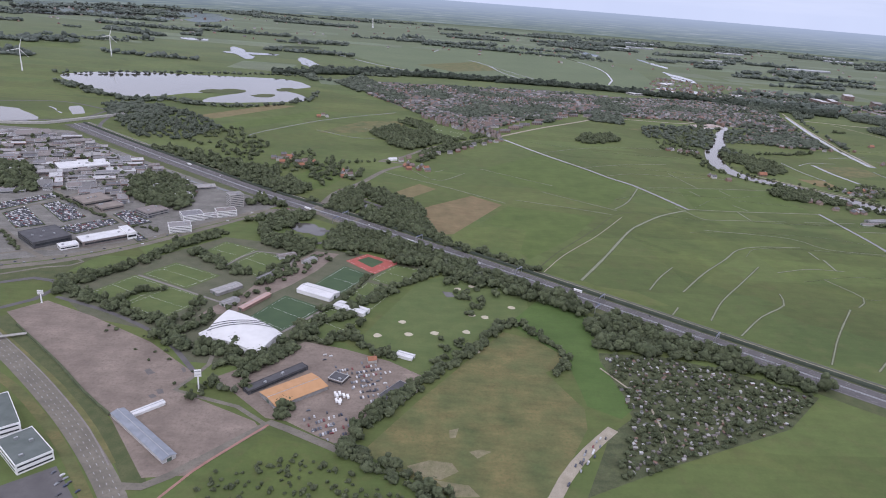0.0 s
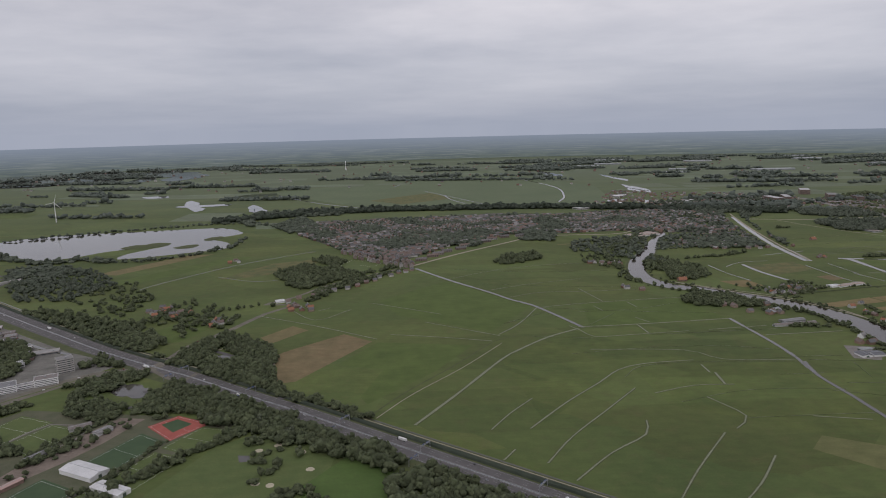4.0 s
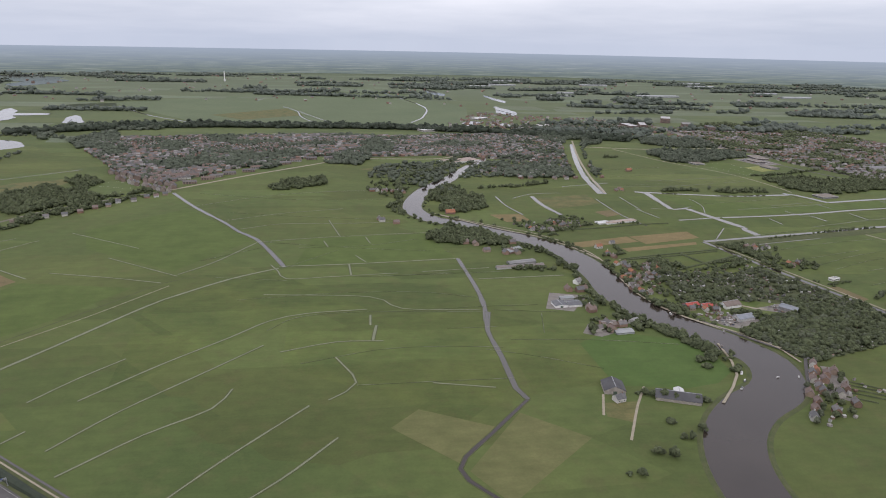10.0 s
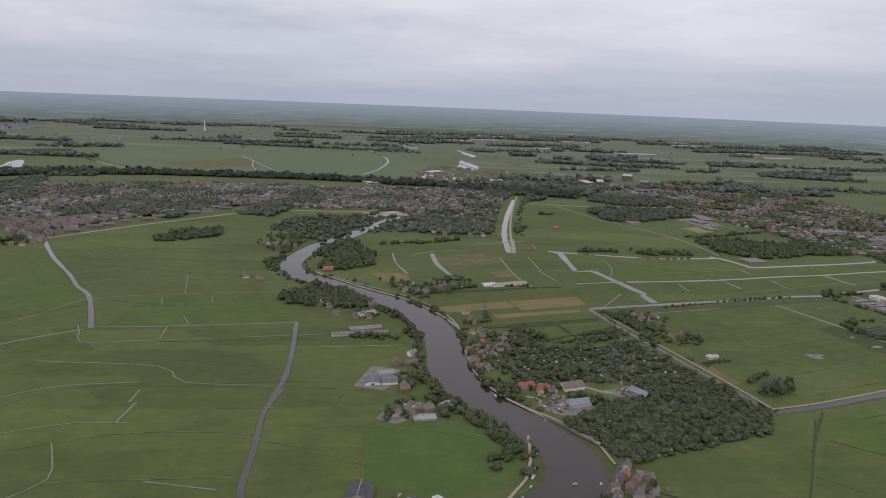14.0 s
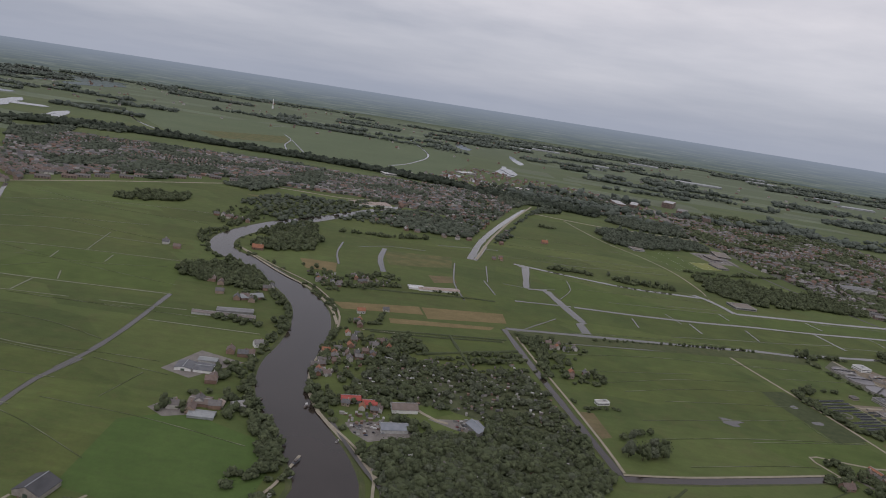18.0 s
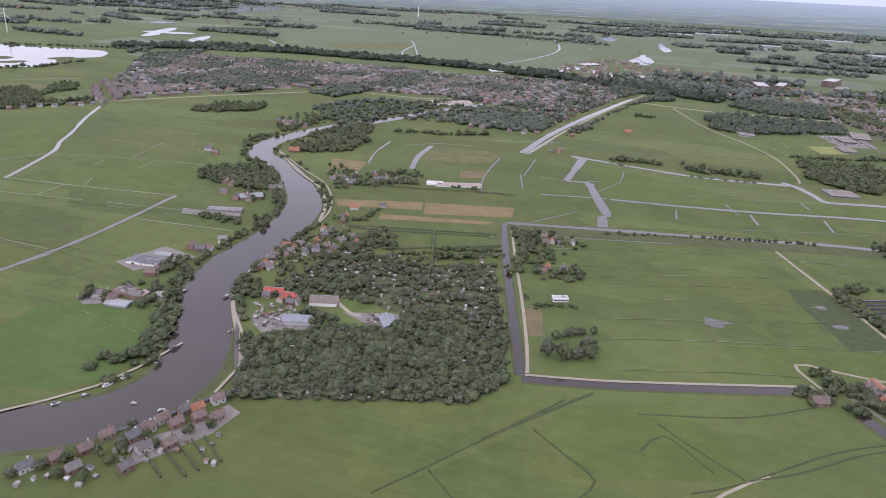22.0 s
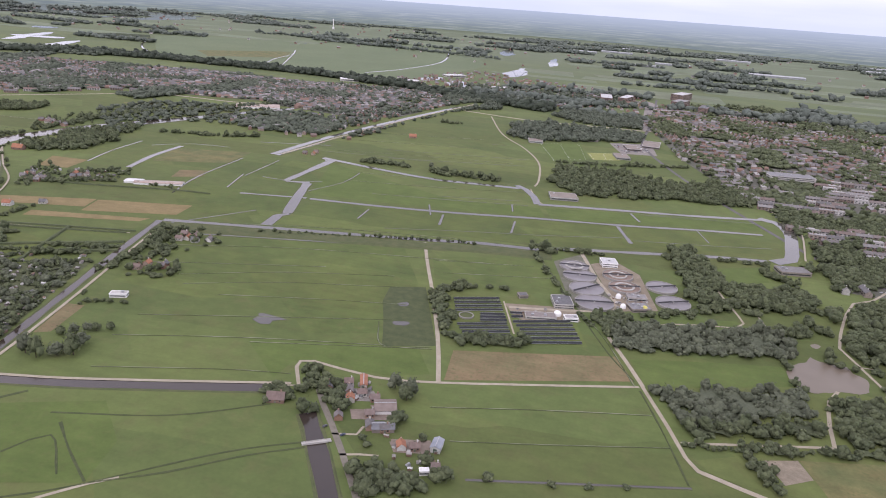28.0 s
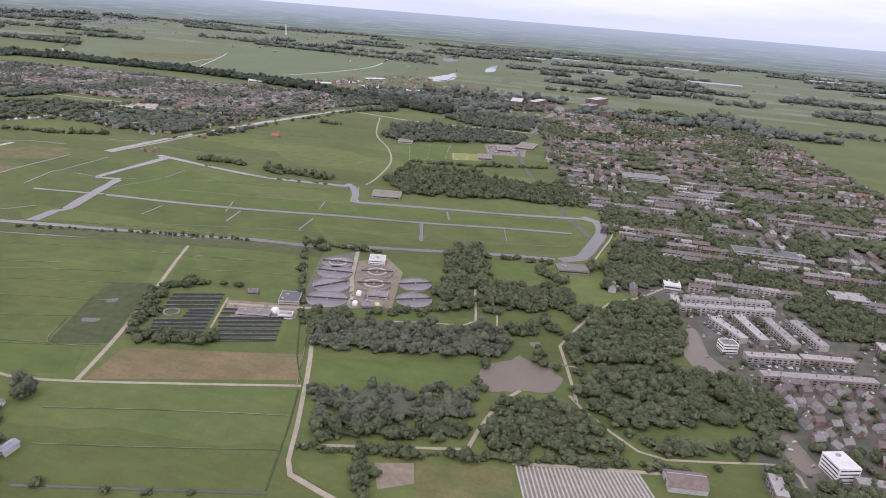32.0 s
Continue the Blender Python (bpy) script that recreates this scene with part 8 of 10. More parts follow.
PLOTS_5.append(([(870.7, 882.3), (865.9, 909.9)], 2.4))
PLOTS_5.append(([(926.1, 889.4), (923.4, 919.9)], 2.1))
PLOTS_5.append(([(1003.2, 947.5), (1015.2, 907.7)], 3.3))
PLOTS_5.append(([(1012.2, 991.6), (1020.6, 969.0)], 2.1))
PLOTS_5.append(([(857.1, 903.1), (847.3, 930.8)], 1.5))
PLOTS_5.append(([(916.5, 946.2), (911.4, 968.4)], 1.5))
PLOTS_5.append(([(1065.5, 970.0), (1073.5, 938.6)], 1.2))
PLOTS_5.append(([(647.6, 859.1), (634.3, 912.1), (628.6, 996.0)], 1.8))
PLOTS_5.append(([(663.1, 941.1), (675.7, 894.6)], 1.5))
PLOTS_5.append(([(664.0, 1005.3), (667.3, 936.7)], 1.5))
PLOTS_5.append(([(694.4, 794.7), (731.0, 849.8)], 1.5))
PLOTS_5.append(([(740.3, 917.7), (755.0, 961.4), (754.3, 999.4)], 1.0))
PLOTS_5.append(([(602.7, 1073.0), (676.7, 1101.2)], 1.8))
PLOTS_5.append(([(517.5, 909.6), (504.8, 955.5), (499.1, 1007.9)], 2.4))
PLOTS_5.append(([(563.0, 909.3), (551.1, 958.4), (547.1, 1009.4)], 6.5))
PLOTS_5.append(([(519.9, 996.6), (550.3, 1024.7), (591.6, 1031.1)], 1.5))
PLOTS_5.append(([(682.8, 941.6), (709.2, 939.6), (737.3, 952.0)], 1.5))
for pts, w_ in PLOTS_5:
    ditch(pts, w_)
for pts in ([(792.2, 938.7), (859.2, 953.8), (925.1, 970.5)], [(845.3, 960.2), (915.9, 981.4)], [(835.1, 854.8), (896.3, 877.7), (952.0, 895.9), (1011.4, 920.3)], [(1016.8, 915.8), (1074.3, 931.8), (1119.5, 946.9)], [(1019.5, 992.0), (1117.6, 1015.9)], [(675.7, 1070.5), (794.6, 1086.1)], [(738.5, 1116.2), (897.9, 1157.4)], [(759.3, 1078.0), (895.8, 1122.9)], [(835.3, 1219.6), (856.2, 1222.5)]):
    ditch(pts, 0.6)
PLOTS_6 = []
PLOTS_6.append([(745.7, 910.4), (806.2, 916.2), (872.5, 926.4), (944.4, 943.9), (935.9, 968.8), (857.6, 957.0), (713.5, 1023.9)])
PLOTS_6.append([(759.2, 892.2), (947.9, 933.6), (1114.3, 975.5), (1111.8, 930.5), (958.9, 876.6), (759.7, 828.2)])
PLOTS_6.append([(940.1, 971.3), (1122.2, 1022.0), (1118.2, 993.8), (950.5, 940.3)])
PLOTS_6.append([(675.2, 1012.7), (696.7, 1012.8), (697.9, 932.8), (672.5, 935.4)])
PLOTS_6.append([(634.9, 891.0), (738.3, 901.2), (754.2, 841.6), (684.8, 820.2), (647.6, 859.1)])
PLOTS_6.append([(750.0, 786.9), (855.6, 836.8), (891.1, 767.7), (910.3, 702.9), (860.0, 680.1)])
PLOTS_6.append([(886.5, 814.3), (951.3, 841.6), (976.0, 789.7), (940.3, 772.6), (902.1, 768.2)])
PLOTS_6.append([(837.0, 663.2), (897.0, 682.4), (918.6, 686.9), (930.7, 666.3), (914.2, 657.6), (886.4, 655.3), (867.4, 652.7), (866.4, 636.1)])
PLOTS_6.append([(717.6, 750.1), (866.9, 810.3), (879.7, 734.9), (787.4, 694.8), (728.8, 694.6)])
for n, pts in enumerate(PLOTS_6):
    patch("field", pts, (LUSH, GRASS, LUSH, GRASS, GRASS, GRASS, GRASS, LUSH, GRASS)[n], 0.036 + 0.002 * n, "green pasture between canals", "field")
for n, pts in enumerate(([(541.9, 791.8), (610.4, 816.8), (616.5, 797.4), (552.2, 777.8)], [(612.5, 816.3), (682.8, 836.7), (686.3, 811.8), (621.0, 789.0)], [(591.0, 774.4), (675.7, 795.9), (673.0, 787.4), (594.4, 763.1)], [(477.8, 909.2), (514.9, 913.0), (521.6, 880.7), (493.3, 876.7)], [(313, 1200), (353, 1218), (369, 1198), (343, 1179)], [(545.3, 998.7), (623.1, 1021.6), (628.4, 968.7), (564.4, 940.2)])):
    patch("field", pts, GOLD if n < 4 else DRY, 0.09, "yellow mown strip between hedges", "field")
patch("field", [(606.9, 925.0), (631.2, 935.5), (637.2, 913.9), (615.1, 900.4)], SOIL, 0.09, "bare reddish soil plot", "field")
patch("field", [(730.8, 660.8), (740.6, 662.1), (747.7, 632.8), (741.0, 628.8)], SOIL, 0.09, "bare tan strip beside the canal", "field")
patch("field", [(598, 1490), (675, 1524), (704, 1430), (638, 1369)], LUSH, 0.1, "bright green village pasture", "field")
strip("hedge", [(550.3, 840.6), (593.6, 850.5), (641.2, 864.8), (675.9, 869.6)], 1.5, LEAF, 0, "dark hedge between strips", "hedge", uneven=0.4, profile=lambda w: [(-w / 2, 0), (-w * 0.3, 1.2), (w * 0.3, 1.3), (w / 2, 0)])
for pts in ([(583.0, 736.6), (623.4, 745.7), (682.5, 762.9)], [(578.7, 738.4), (621.6, 751.3), (685.6, 768.3)]):
    strip("hedge", pts, 1.6, LEAF, 0, "dark hedge beside the lane", "hedge", uneven=0.4, profile=lambda w: [(-w / 2, 0), (-w * 0.3, 1.0), (w * 0.3, 1.1), (w / 2, 0)])
for pts, s_ in [([(658.2, 723.8), (696.2, 737.1)], 3.0), ([(631.8, 705.2), (657.9, 715.4)], 2.0), ([(642.6, 684.9), (674.6, 700.6), (708.0, 714.9)], 2.2)]:
    wood("hedge_bushes", along(pts, 2.6, 2.6, 265, 0.95), s_, LEAF, "dark hedge of bushes between garden plots")
strip("path", [(576.5, 738.5), (622.7, 747.9), (684.2, 765.0)], 1.2, PATH, 0.1, "narrow lane between hedges", "path")
barn(621.8, 876.1, 20.6, 39.8, 9.0, 1.6, 0.6, WHITE, mat("faded_roof", (0.33, 0.26, 0.22), (0.42, 0.35, 0.31), 4.0, 0.8), "long farm shed with a faded pinkish roof", "white farm sheds")
barn(600.6, 871.6, 16.4, 14.2, 9.1, 1.6, 0.6, WHITE, WHITE_ROOF, "white farm shed by the polder", "white farm sheds")
house(568.2, 775.7, 15, 6.5, 5, 2.4, 2.2, None, ROOF_ORANGE, "house with an orange tiled roof")
house(586, 790.1, 15, 5, 4, 2.0, 1.6, None, None, "small house with a hedge round it")
house(741.2, 1200, 15, 9, 6, 2.4, 2.6, None, ROOF_ORANGE, "farmhouse with an orange tiled roof")
PLOTS_7 = []
PLOTS_7.append(([(560.7, 764.0), (569.3, 768.7), (576.7, 748.1), (567.7, 743.4)], 2, 15))
PLOTS_7.append(([(566.3, 722.9), (581.1, 727.9), (585.2, 714.0), (571.7, 707.2)], 5, 20))
PLOTS_7.append(([(562.3, 685.5), (593.9, 703.3), (597.3, 686.5), (572.0, 674.3)], 7, 20))
PLOTS_7.append(([(562.6, 659.8), (571.6, 664.1), (580.1, 644.8), (571.4, 640.8)], 6, 30))
PLOTS_7.append(([(588.6, 715.7), (602.3, 722.6), (604.8, 706.4), (594.8, 701.5)], 3, 10))
PLOTS_7.append(([(715.6, 779.5), (742.4, 786.5), (741.6, 771.2), (717.7, 764.3)], 6, 8))
PLOTS_7.append(([(726.8, 724.2), (747.0, 729.5), (747.3, 716.8), (728.5, 711.1)], 4, 8))
PLOTS_7.append(([(495.8, 871.3), (533.6, 867.9), (539.8, 834.3), (511.8, 837.6)], 7, 20))
PLOTS_7.append(([(535.1, 877.8), (578.8, 895.9), (583.6, 872.8), (549.3, 856.2)], 6, 12))
PLOTS_7.append(([(668.0, 1056.0), (690.0, 1062.0), (686.0, 1042.0), (670.0, 1040.0)], 3, 10))
PLOTS_7.append(([(584.7, 617.2), (614.9, 624.3), (618.1, 613.9), (592.7, 603.0)], 4, 5))
for pts, n, tn in PLOTS_7:
    for k, (x, y) in enumerate([q for q in scatter(pts, 7.5, n * 5 + 2)[:n] if dry(*q)]):
        house(x, y, tn + 90 * (k % 2), 4.6, 3.8, 2.0, 1.6, None, ROOF_ORANGE if k % 9 == 1 else None, "brick cottage with a tiled roof and garden", "cottages near the river", True)
for n, (x, y) in enumerate([(562.9, 684.6), (569.5, 690.9), (576.0, 700.9), (576.3, 717.8), (590.6, 709.3), (573.7, 744.3), (562.9, 658.4), (564.8, 667.2), (567.4, 647.2), (573.5, 669.9), (586.0, 682.6), (594.9, 682.0), (631.7, 693.9), (603.7, 717.0), (580.9, 677.5), (594.3, 717.9)]):
    house(x, y, 18 + 90 * (n % 3 == 2), 5.6, 4.0, 1.9, 1.6, None, ROOF_ORANGE if n in (0, 2) else None, "brick cottage with a tiled roof and garden", "cottages near the river", False)
wood("garden_trees", scatter([(576.7, 634.6), (561.1, 659.1), (561.8, 702.2), (582.0, 730.9), (623.4, 733.2), (635.3, 710.2), (603.1, 682.1), (593.6, 646.6)], 6.0, 511, 0.7), 3.4, LEAF, "garden trees and hedges round cottages")
wood("garden_trees", scatter([(484.9, 888.2), (530.7, 875.0), (574.4, 909.4), (591.5, 865.1), (549.3, 830.3), (528.2, 808.5)], 7.0, 512, 0.7), 3.2, LEAF, "garden trees and hedges round cottages")
wood("garden_trees", scatter([(696.8, 789.9), (746.0, 794.8), (753.6, 715.0), (727.7, 703.2), (706.4, 744.6)], 7.5, 513, 0.6), 3.4, LEAF, "garden trees and hedges round cottages")
for n, pts in enumerate(([(558.9, 630.0), (586.3, 630.8), (603.5, 645.0), (639.1, 669.5), (645.6, 644.8), (620.5, 631.3), (614.7, 613.0), (588.9, 612.6), (580.9, 601.6)], [(606.3, 573.6), (622.2, 575.0), (639.9, 587.4), (637.7, 600.4), (656.4, 592.5), (658.8, 583.8), (635.2, 562.6), (615.0, 555.5)], [(618.4, 605.4), (632.1, 608.7), (643.6, 607.2), (645.1, 597.0), (633.1, 587.4)])):
    wood("garden_trees", scatter(pts, 4.4, 520 + n, 0.85), 3.8, LEAF, "dense garden trees between yards and cottages", spread=0.45)
sheds_lot("garden_sheds", scatter([(574.8, 638.0), (561.1, 659.1), (564.1, 697.6), (584.2, 725.7), (613.1, 716.2), (602.4, 683.8), (588.9, 648.8)], 6.0, 514, 0.5) + scatter([(489.3, 878.9), (532.2, 871.4), (577.5, 899.7), (585.9, 865.9), (521.2, 823.3)], 7.0, 515, 0.5), "sheds, caravans and glasshouses in gardens", 515, 1.1)
barn(594.5, 619.1, 16.7, 11.2, 6.8, 2.4, None, None, mat("red_sheet", (0.34, 0.07, 0.06), (0.40, 0.10, 0.08), 3.0, 0.7), "workshop with a red sheet roof", "workshops")
barn(605.9, 617.4, 14.0, 8.2, 6.8, 2.4, None, None, mat("red_sheet", (0.34, 0.07, 0.06), (0.40, 0.10, 0.08), 3.0, 0.7), "workshop with a red sheet roof", "workshops")
barn(625.6, 620.1, 18.3, 15.0, 9.3, 2.4, None, WHITE, mat("brown_sheet", (0.17, 0.14, 0.12), (0.22, 0.18, 0.16), 3.0, 0.8), "workshop with white walls", "workshops")
barn(623.7, 594.7, 18.2, 14.7, 8.2, 2.2, None, None, mat("slate_sheet", (0.20, 0.22, 0.25), (0.27, 0.29, 0.32), 4.0, 0.6), "long slate-grey shed in the yard", "workshops")
barn(668.7, 611.1, 35.4, 7.6, 13.2, 2.2, None, None, mat("slate_sheet", (0.20, 0.22, 0.25), (0.27, 0.29, 0.32), 4.0, 0.6), "slate-grey shed in the woods", "workshops")
block(634.4, 570.4, 22.7, 4.7, 4.6, 2.0, 1, WHITE, WHITE_ROOF, "small white-roofed hut in the woods", "", 0)
patch("yard", [(597.1, 593.3), (622.3, 604.3), (636.9, 592.2), (613.2, 577.3), (603.5, 583.4)], YARD, 0.08, "cluttered yard with cars and trailers", "yard")
sheds_lot("yard_clutter", scatter([(592.7, 603.0), (606.0, 608.7), (623.6, 605.8), (617.8, 586.0), (605.3, 580.8)], 3.4, 230, 0.7) + scatter([(651.2, 615.5), (665.0, 621.3), (668.9, 605.2), (658.2, 605.2)], 3.4, 231, 0.6), "trailers, caravans and heaps in a yard", 231, 1.0)
cars_lot("parked_cars", scatter([(599.6, 593.7), (625.4, 601.9), (629.2, 590.7), (606.5, 581.3)], 3.2, 232, 0.6) + scatter([(651.9, 617.8), (664.4, 623.1), (668.9, 605.2), (659.5, 605.7)], 3.0, 233, 0.6), "old cars in a yard", 10)
patch("yard", [(640.0, 614.3), (655.3, 619.2), (669.0, 624.8), (675.6, 609.3), (665.2, 603.9), (656.7, 607.3)], YARD, 0.08, "cluttered yard with cars and trailers", "yard")
patch("field", [(632.7, 626.1), (647.8, 638.7), (654.2, 626.6), (642.2, 615.8)], LUSH, 0.1, "small bright lawn between trees", "lawn")
patch("field", [(628.4, 571.0), (637.0, 577.3), (642.5, 568.5), (635.3, 563.0)], LUSH, 0.1, "small bright lawn between trees", "lawn")
strip("path", [(630.0, 626.4), (636.4, 620.4), (645.3, 614.4), (652.1, 613.1)], 2.4, PATH, 0.12, "pale drive into the yard", "path")
ALLOT = [(599.8, 672.5), (605.2, 695.6), (656.6, 704.5), (696.4, 723.4), (713.3, 670.6), (730.9, 621.2), (740.8, 581.4), (729.2, 558.8), (632.9, 523.1), (612.8, 567.5), (623.6, 580.5), (645.5, 598.6), (671.5, 601.9), (673.8, 623.6), (652.7, 628.8), (611.2, 632.0), (587.4, 631.1)]
patch("allotments", ALLOT, GARDEN, 0.05, "overgrown green allotment gardens", "allotments")
ALLOT_MID = sum(p[1] for p in ALLOT) / len(ALLOT)
OPEN_PLOTS = [(608.1, 725.6), (686.7, 779.4), (703.8, 717.5), (662.8, 690.7), (625.7, 690.6)]


def overgrown(p):
    """True where trees stand in the allotments; open plots and small lawns stay free."""
    if inside(OPEN_PLOTS, *p):
        return False
    return p[1] < ALLOT_MID or noise.noise((p[0] / 11.0, p[1] / 11.0, 7)) < 0.16


patch("garden_plots", OPEN_PLOTS, GRASS, 0.075, "open green garden plots between hedges", "garden")
for pts in ([(621.7, 707.1), (694.1, 747.5)], [(641.7, 756.4), (663.0, 692.9)], [(661.0, 711.9), (701.0, 733.5)]):
    strip("hedge", pts, 2.2, LEAF, 0.0, "tall dark hedge between garden plots", "hedge", uneven=0.5, step=3.0, profile=lambda w: [(-w / 2, 0), (-w * 0.38, 1.2), (0, 1.7), (w * 0.38, 1.2), (w / 2, 0)])
wood("allotment_wood", [p for p in scatter(ALLOT, 3.9, 234, 0.8) if overgrown(p) and p[1] < ALLOT_MID - 4 + 14 * noise.noise((p[0] / 18.0, 0, 3))], 4.1, LEAF, "dense green trees beside the allotments", spread=0.45)
wood("allotment_bushes", [p for p in scatter(ALLOT, 2.7, 235, 0.8) if overgrown(p) and noise.noise((p[0] / 9.0, p[1] / 9.0, 1)) > -0.3], 2.2, LEAF, "bushes and fruit trees over allotment gardens", spread=0.5)
wood("allotment_bushes", [p for p in scatter(ALLOT, 5.4, 237, 0.8) if overgrown(p)], 3.3, LEAF_LIGHT, "lighter willows in the allotments", spread=0.45)
sheds_lot("allotment_sheds", scatter(ALLOT, 5.5, 236, 0.6), "small sheds half hidden in the gardens", 236, 1.0)
PLOTS_8 = []
PLOTS_8.append(([(587.4, 674.6), (610.6, 682.6), (635.6, 697.6)], 7, 3.8))
PLOTS_8.append(([(605.2, 695.6), (603.8, 729.5), (616.3, 729.6)], 8, 5.0))
PLOTS_8.append(([(639.5, 686.3), (663.4, 707.7), (695.8, 726.3)], 4, 3.5))
PLOTS_8.append(([(633.5, 703.9), (662.6, 710.5), (692.7, 732.4)], 3, 3.0))
PLOTS_8.append(([(694.8, 788.9), (710.1, 746.4), (712.7, 705.8)], 6, 4.5))
PLOTS_8.append(([(712.8, 784.6), (708.4, 757.3), (726.4, 743.1), (724.7, 726.3)], 8, 4.5))
PLOTS_8.append(([(729.4, 704.0), (751.9, 714.2), (750.8, 728.3)], 5, 3.5))
PLOTS_8.append(([(500.0, 862.5), (525.9, 835.9), (544.7, 841.2), (583.7, 864.5)], 5, 3.4))
PLOTS_8.append(([(538.0, 864.1), (550.0, 882.6), (580.6, 890.3)], 5, 3.6))
PLOTS_8.append(([(565.2, 749.0), (585.8, 752.9), (583.8, 781.1)], 5, 3.2))
PLOTS_8.append(([(550.3, 696.5), (557.8, 718.5), (563.1, 734.2)], 5, 3.4))
PLOTS_8.append(([(586.4, 720.7), (609.6, 714.5), (628.6, 718.1)], 8, 3.5))
PLOTS_8.append(([(598.2, 869.1), (640.0, 869.8)], 2, 2.5))
PLOTS_8.append(([(530.3, 1066.5), (585.8, 1096.7)], 5, 5.5))
PLOTS_8.append(([(483.6, 1057.7), (534.2, 1077.0)], 5, 4.5))
PLOTS_8.append(([(737.8, 1046.9), (767.4, 1051.6), (787.3, 1049.9)], 8, 5.0))
PLOTS_8.append(([(816.9, 1040.6), (852.5, 1041.7), (881.9, 1042.0)], 10, 5.5))
PLOTS_8.append(([(637.0, 1086.7), (656.5, 1093.6)], 8, 6.0))
PLOTS_8.append(([(741, 1329), (766, 1339)], 8, 4.5))
for n, (pts, w_, s_) in enumerate(PLOTS_8):
    wood("tree_row", along(pts, 3.6, w_, 240 + n, 0.85), s_, LEAF, "garden trees and hedgerow")
wood("tree_row", along([(760.0, 806.0), (784.2, 815.2), (826.0, 829.0), (868.3, 843.6), (905.0, 852.0)], 3.6, 2.4, 262, 0.9), 2.2, LEAF, "evenly spaced trees on the canal dike")
wood("tree_row", along([(1077.8, 900.0), (1109.1, 903.4), (1039.6, 886.8)], 6.0, 3.0, 263, 0.8), 3.4, LEAF, "evenly spaced trees on the canal dike")
for n, (x, y) in enumerate([(753.5, 612.5), (761.0, 611.0), (767.5, 616.0), (770.0, 627.0), (774.0, 619.0), (759.3, 635.3), (762.5, 640.3), (766.0, 642.1), (753.9, 632.6), (772.0, 645.1)]):
    tree(x, y, 7.5 if n < 5 else 4.6, "broad green tree in a clump on the pasture", "tree clump on the pasture")
block(748.0, 679.0, 22, 9.0, 4.5, 2.0, 1, WHITE, CONCRETE, "low white house with a pale flat roof", "", 1)
wood("hedge_bushes", along([(729.0, 676.0), (737.0, 664.0), (744.0, 667.0), (758.0, 674.0)], 3.0, 4.0, 264, 0.8), 2.4, LEAF, "garden bushes round a white house")
for x, y in [(919.9, 648.8), (925.6, 646.4), (927.8, 641.6), (928.7, 645.3), (809.3, 1058.7)]:
    tree(x, y, 6.0, "tall slim tree on the grass", "slim trees")
# meadow with a star-shaped pool
patch("pond", [(827.7, 683.1), (828.4, 687.9), (826.8, 690.9), (830.0, 691.7), (836.8, 691.1), (844.0, 690.0), (837.9, 685.7), (838.6, 681.6), (833.7, 680.1)], WATER, 0.12, "small star-shaped pond in the pasture", "pond")
for pts in ([(767.8, 707.3), (817.5, 732.4), (867.2, 749.8), (883.9, 755.7)], [(771.7, 664.7), (826.5, 686.1), (894.7, 712.5)], [(775.6, 641.6), (835.5, 664.2), (900.2, 683.7)], [(788.2, 613.9), (843.5, 634.3), (872.0, 642.1)], [(756.2, 717.4), (813.4, 747.9), (875.1, 770.5)], [(839.4, 661.1), (898.1, 681.0), (924.5, 689.6)],
            [(794.4, 702.5), (851.1, 721.1), (895.4, 733.7)], [(888.9, 708.1), (900.2, 683.7), (922.8, 691.2)], [(890.2, 807.9), (953.6, 826.3)], [(901.2, 789.0), (966.2, 809.6)], [(951.5, 851.6), (972.0, 807.3), (985.5, 776.2), (1005.5, 738.8), (1023.2, 692.4)], [(939.1, 640.4), (975.3, 653.1), (1001.6, 661.7), (1030.7, 670.5)], [(953.4, 620.4), (988.2, 631.7), (1038.6, 649.1)]):
    furrow(pts)
patch("reed_plot", [(881.2, 734.0), (878.2, 754.2), (898.1, 762.1), (925.5, 693.8), (900.6, 682.5), (890.6, 710.4)], FURROW, 0.08, "dull reedy wet plot beside the farm road", "reed bed")
for pts in ([(890.5, 733.4), (895.2, 737.4), (896.9, 733.2), (892.9, 730.4)], [(895.8, 710.6), (903.8, 713.6), (904.5, 709.5), (898.5, 707.4)]):
    patch("pond", shore(pts), WATER, 0.12, "dark pool among reeds", "pond")
strip("path", [(872.8, 839.2), (888.1, 797.7), (904.5, 755.4), (923.8, 702.1), (933.7, 670.2), (936.4, 660.8)], 2.2, PATH, 0.1, "straight pale farm road", "path")
strip("path", [(871.6, 631.3), (879.7, 634.8), (871.3, 648.8), (870.7, 654.1), (876.1, 656.4), (908.3, 654.0), (935.1, 660.3), (964.7, 670.8), (992.3, 680.9), (1025.0, 693.2)], 1.8, PATH, 0.11, "pale farm road across the polder", "path")
strip("road", [(889.0, 635.5), (896.2, 625.2), (905.4, 613.8), (917.6, 597.5), (930.7, 578.9), (937.0, 570.3)], 2.6, PALE_ASPHALT, 0.12, "narrow grey lane past farms", "road")
strip("path", [(1008.2, 740.0), (1017.5, 718.1), (1026.9, 694.0)], 2.2, PATH, 0.12, "pale narrow cycle path", "path")
strip("path", [(1026.9, 694.0), (1037.4, 665.5), (1044.3, 644.7), (1048.4, 637.5), (1063.9, 632.1), (1077.2, 628.0)], 2.5, PATH, 0.13, "pale twin track curving through grass", "path")
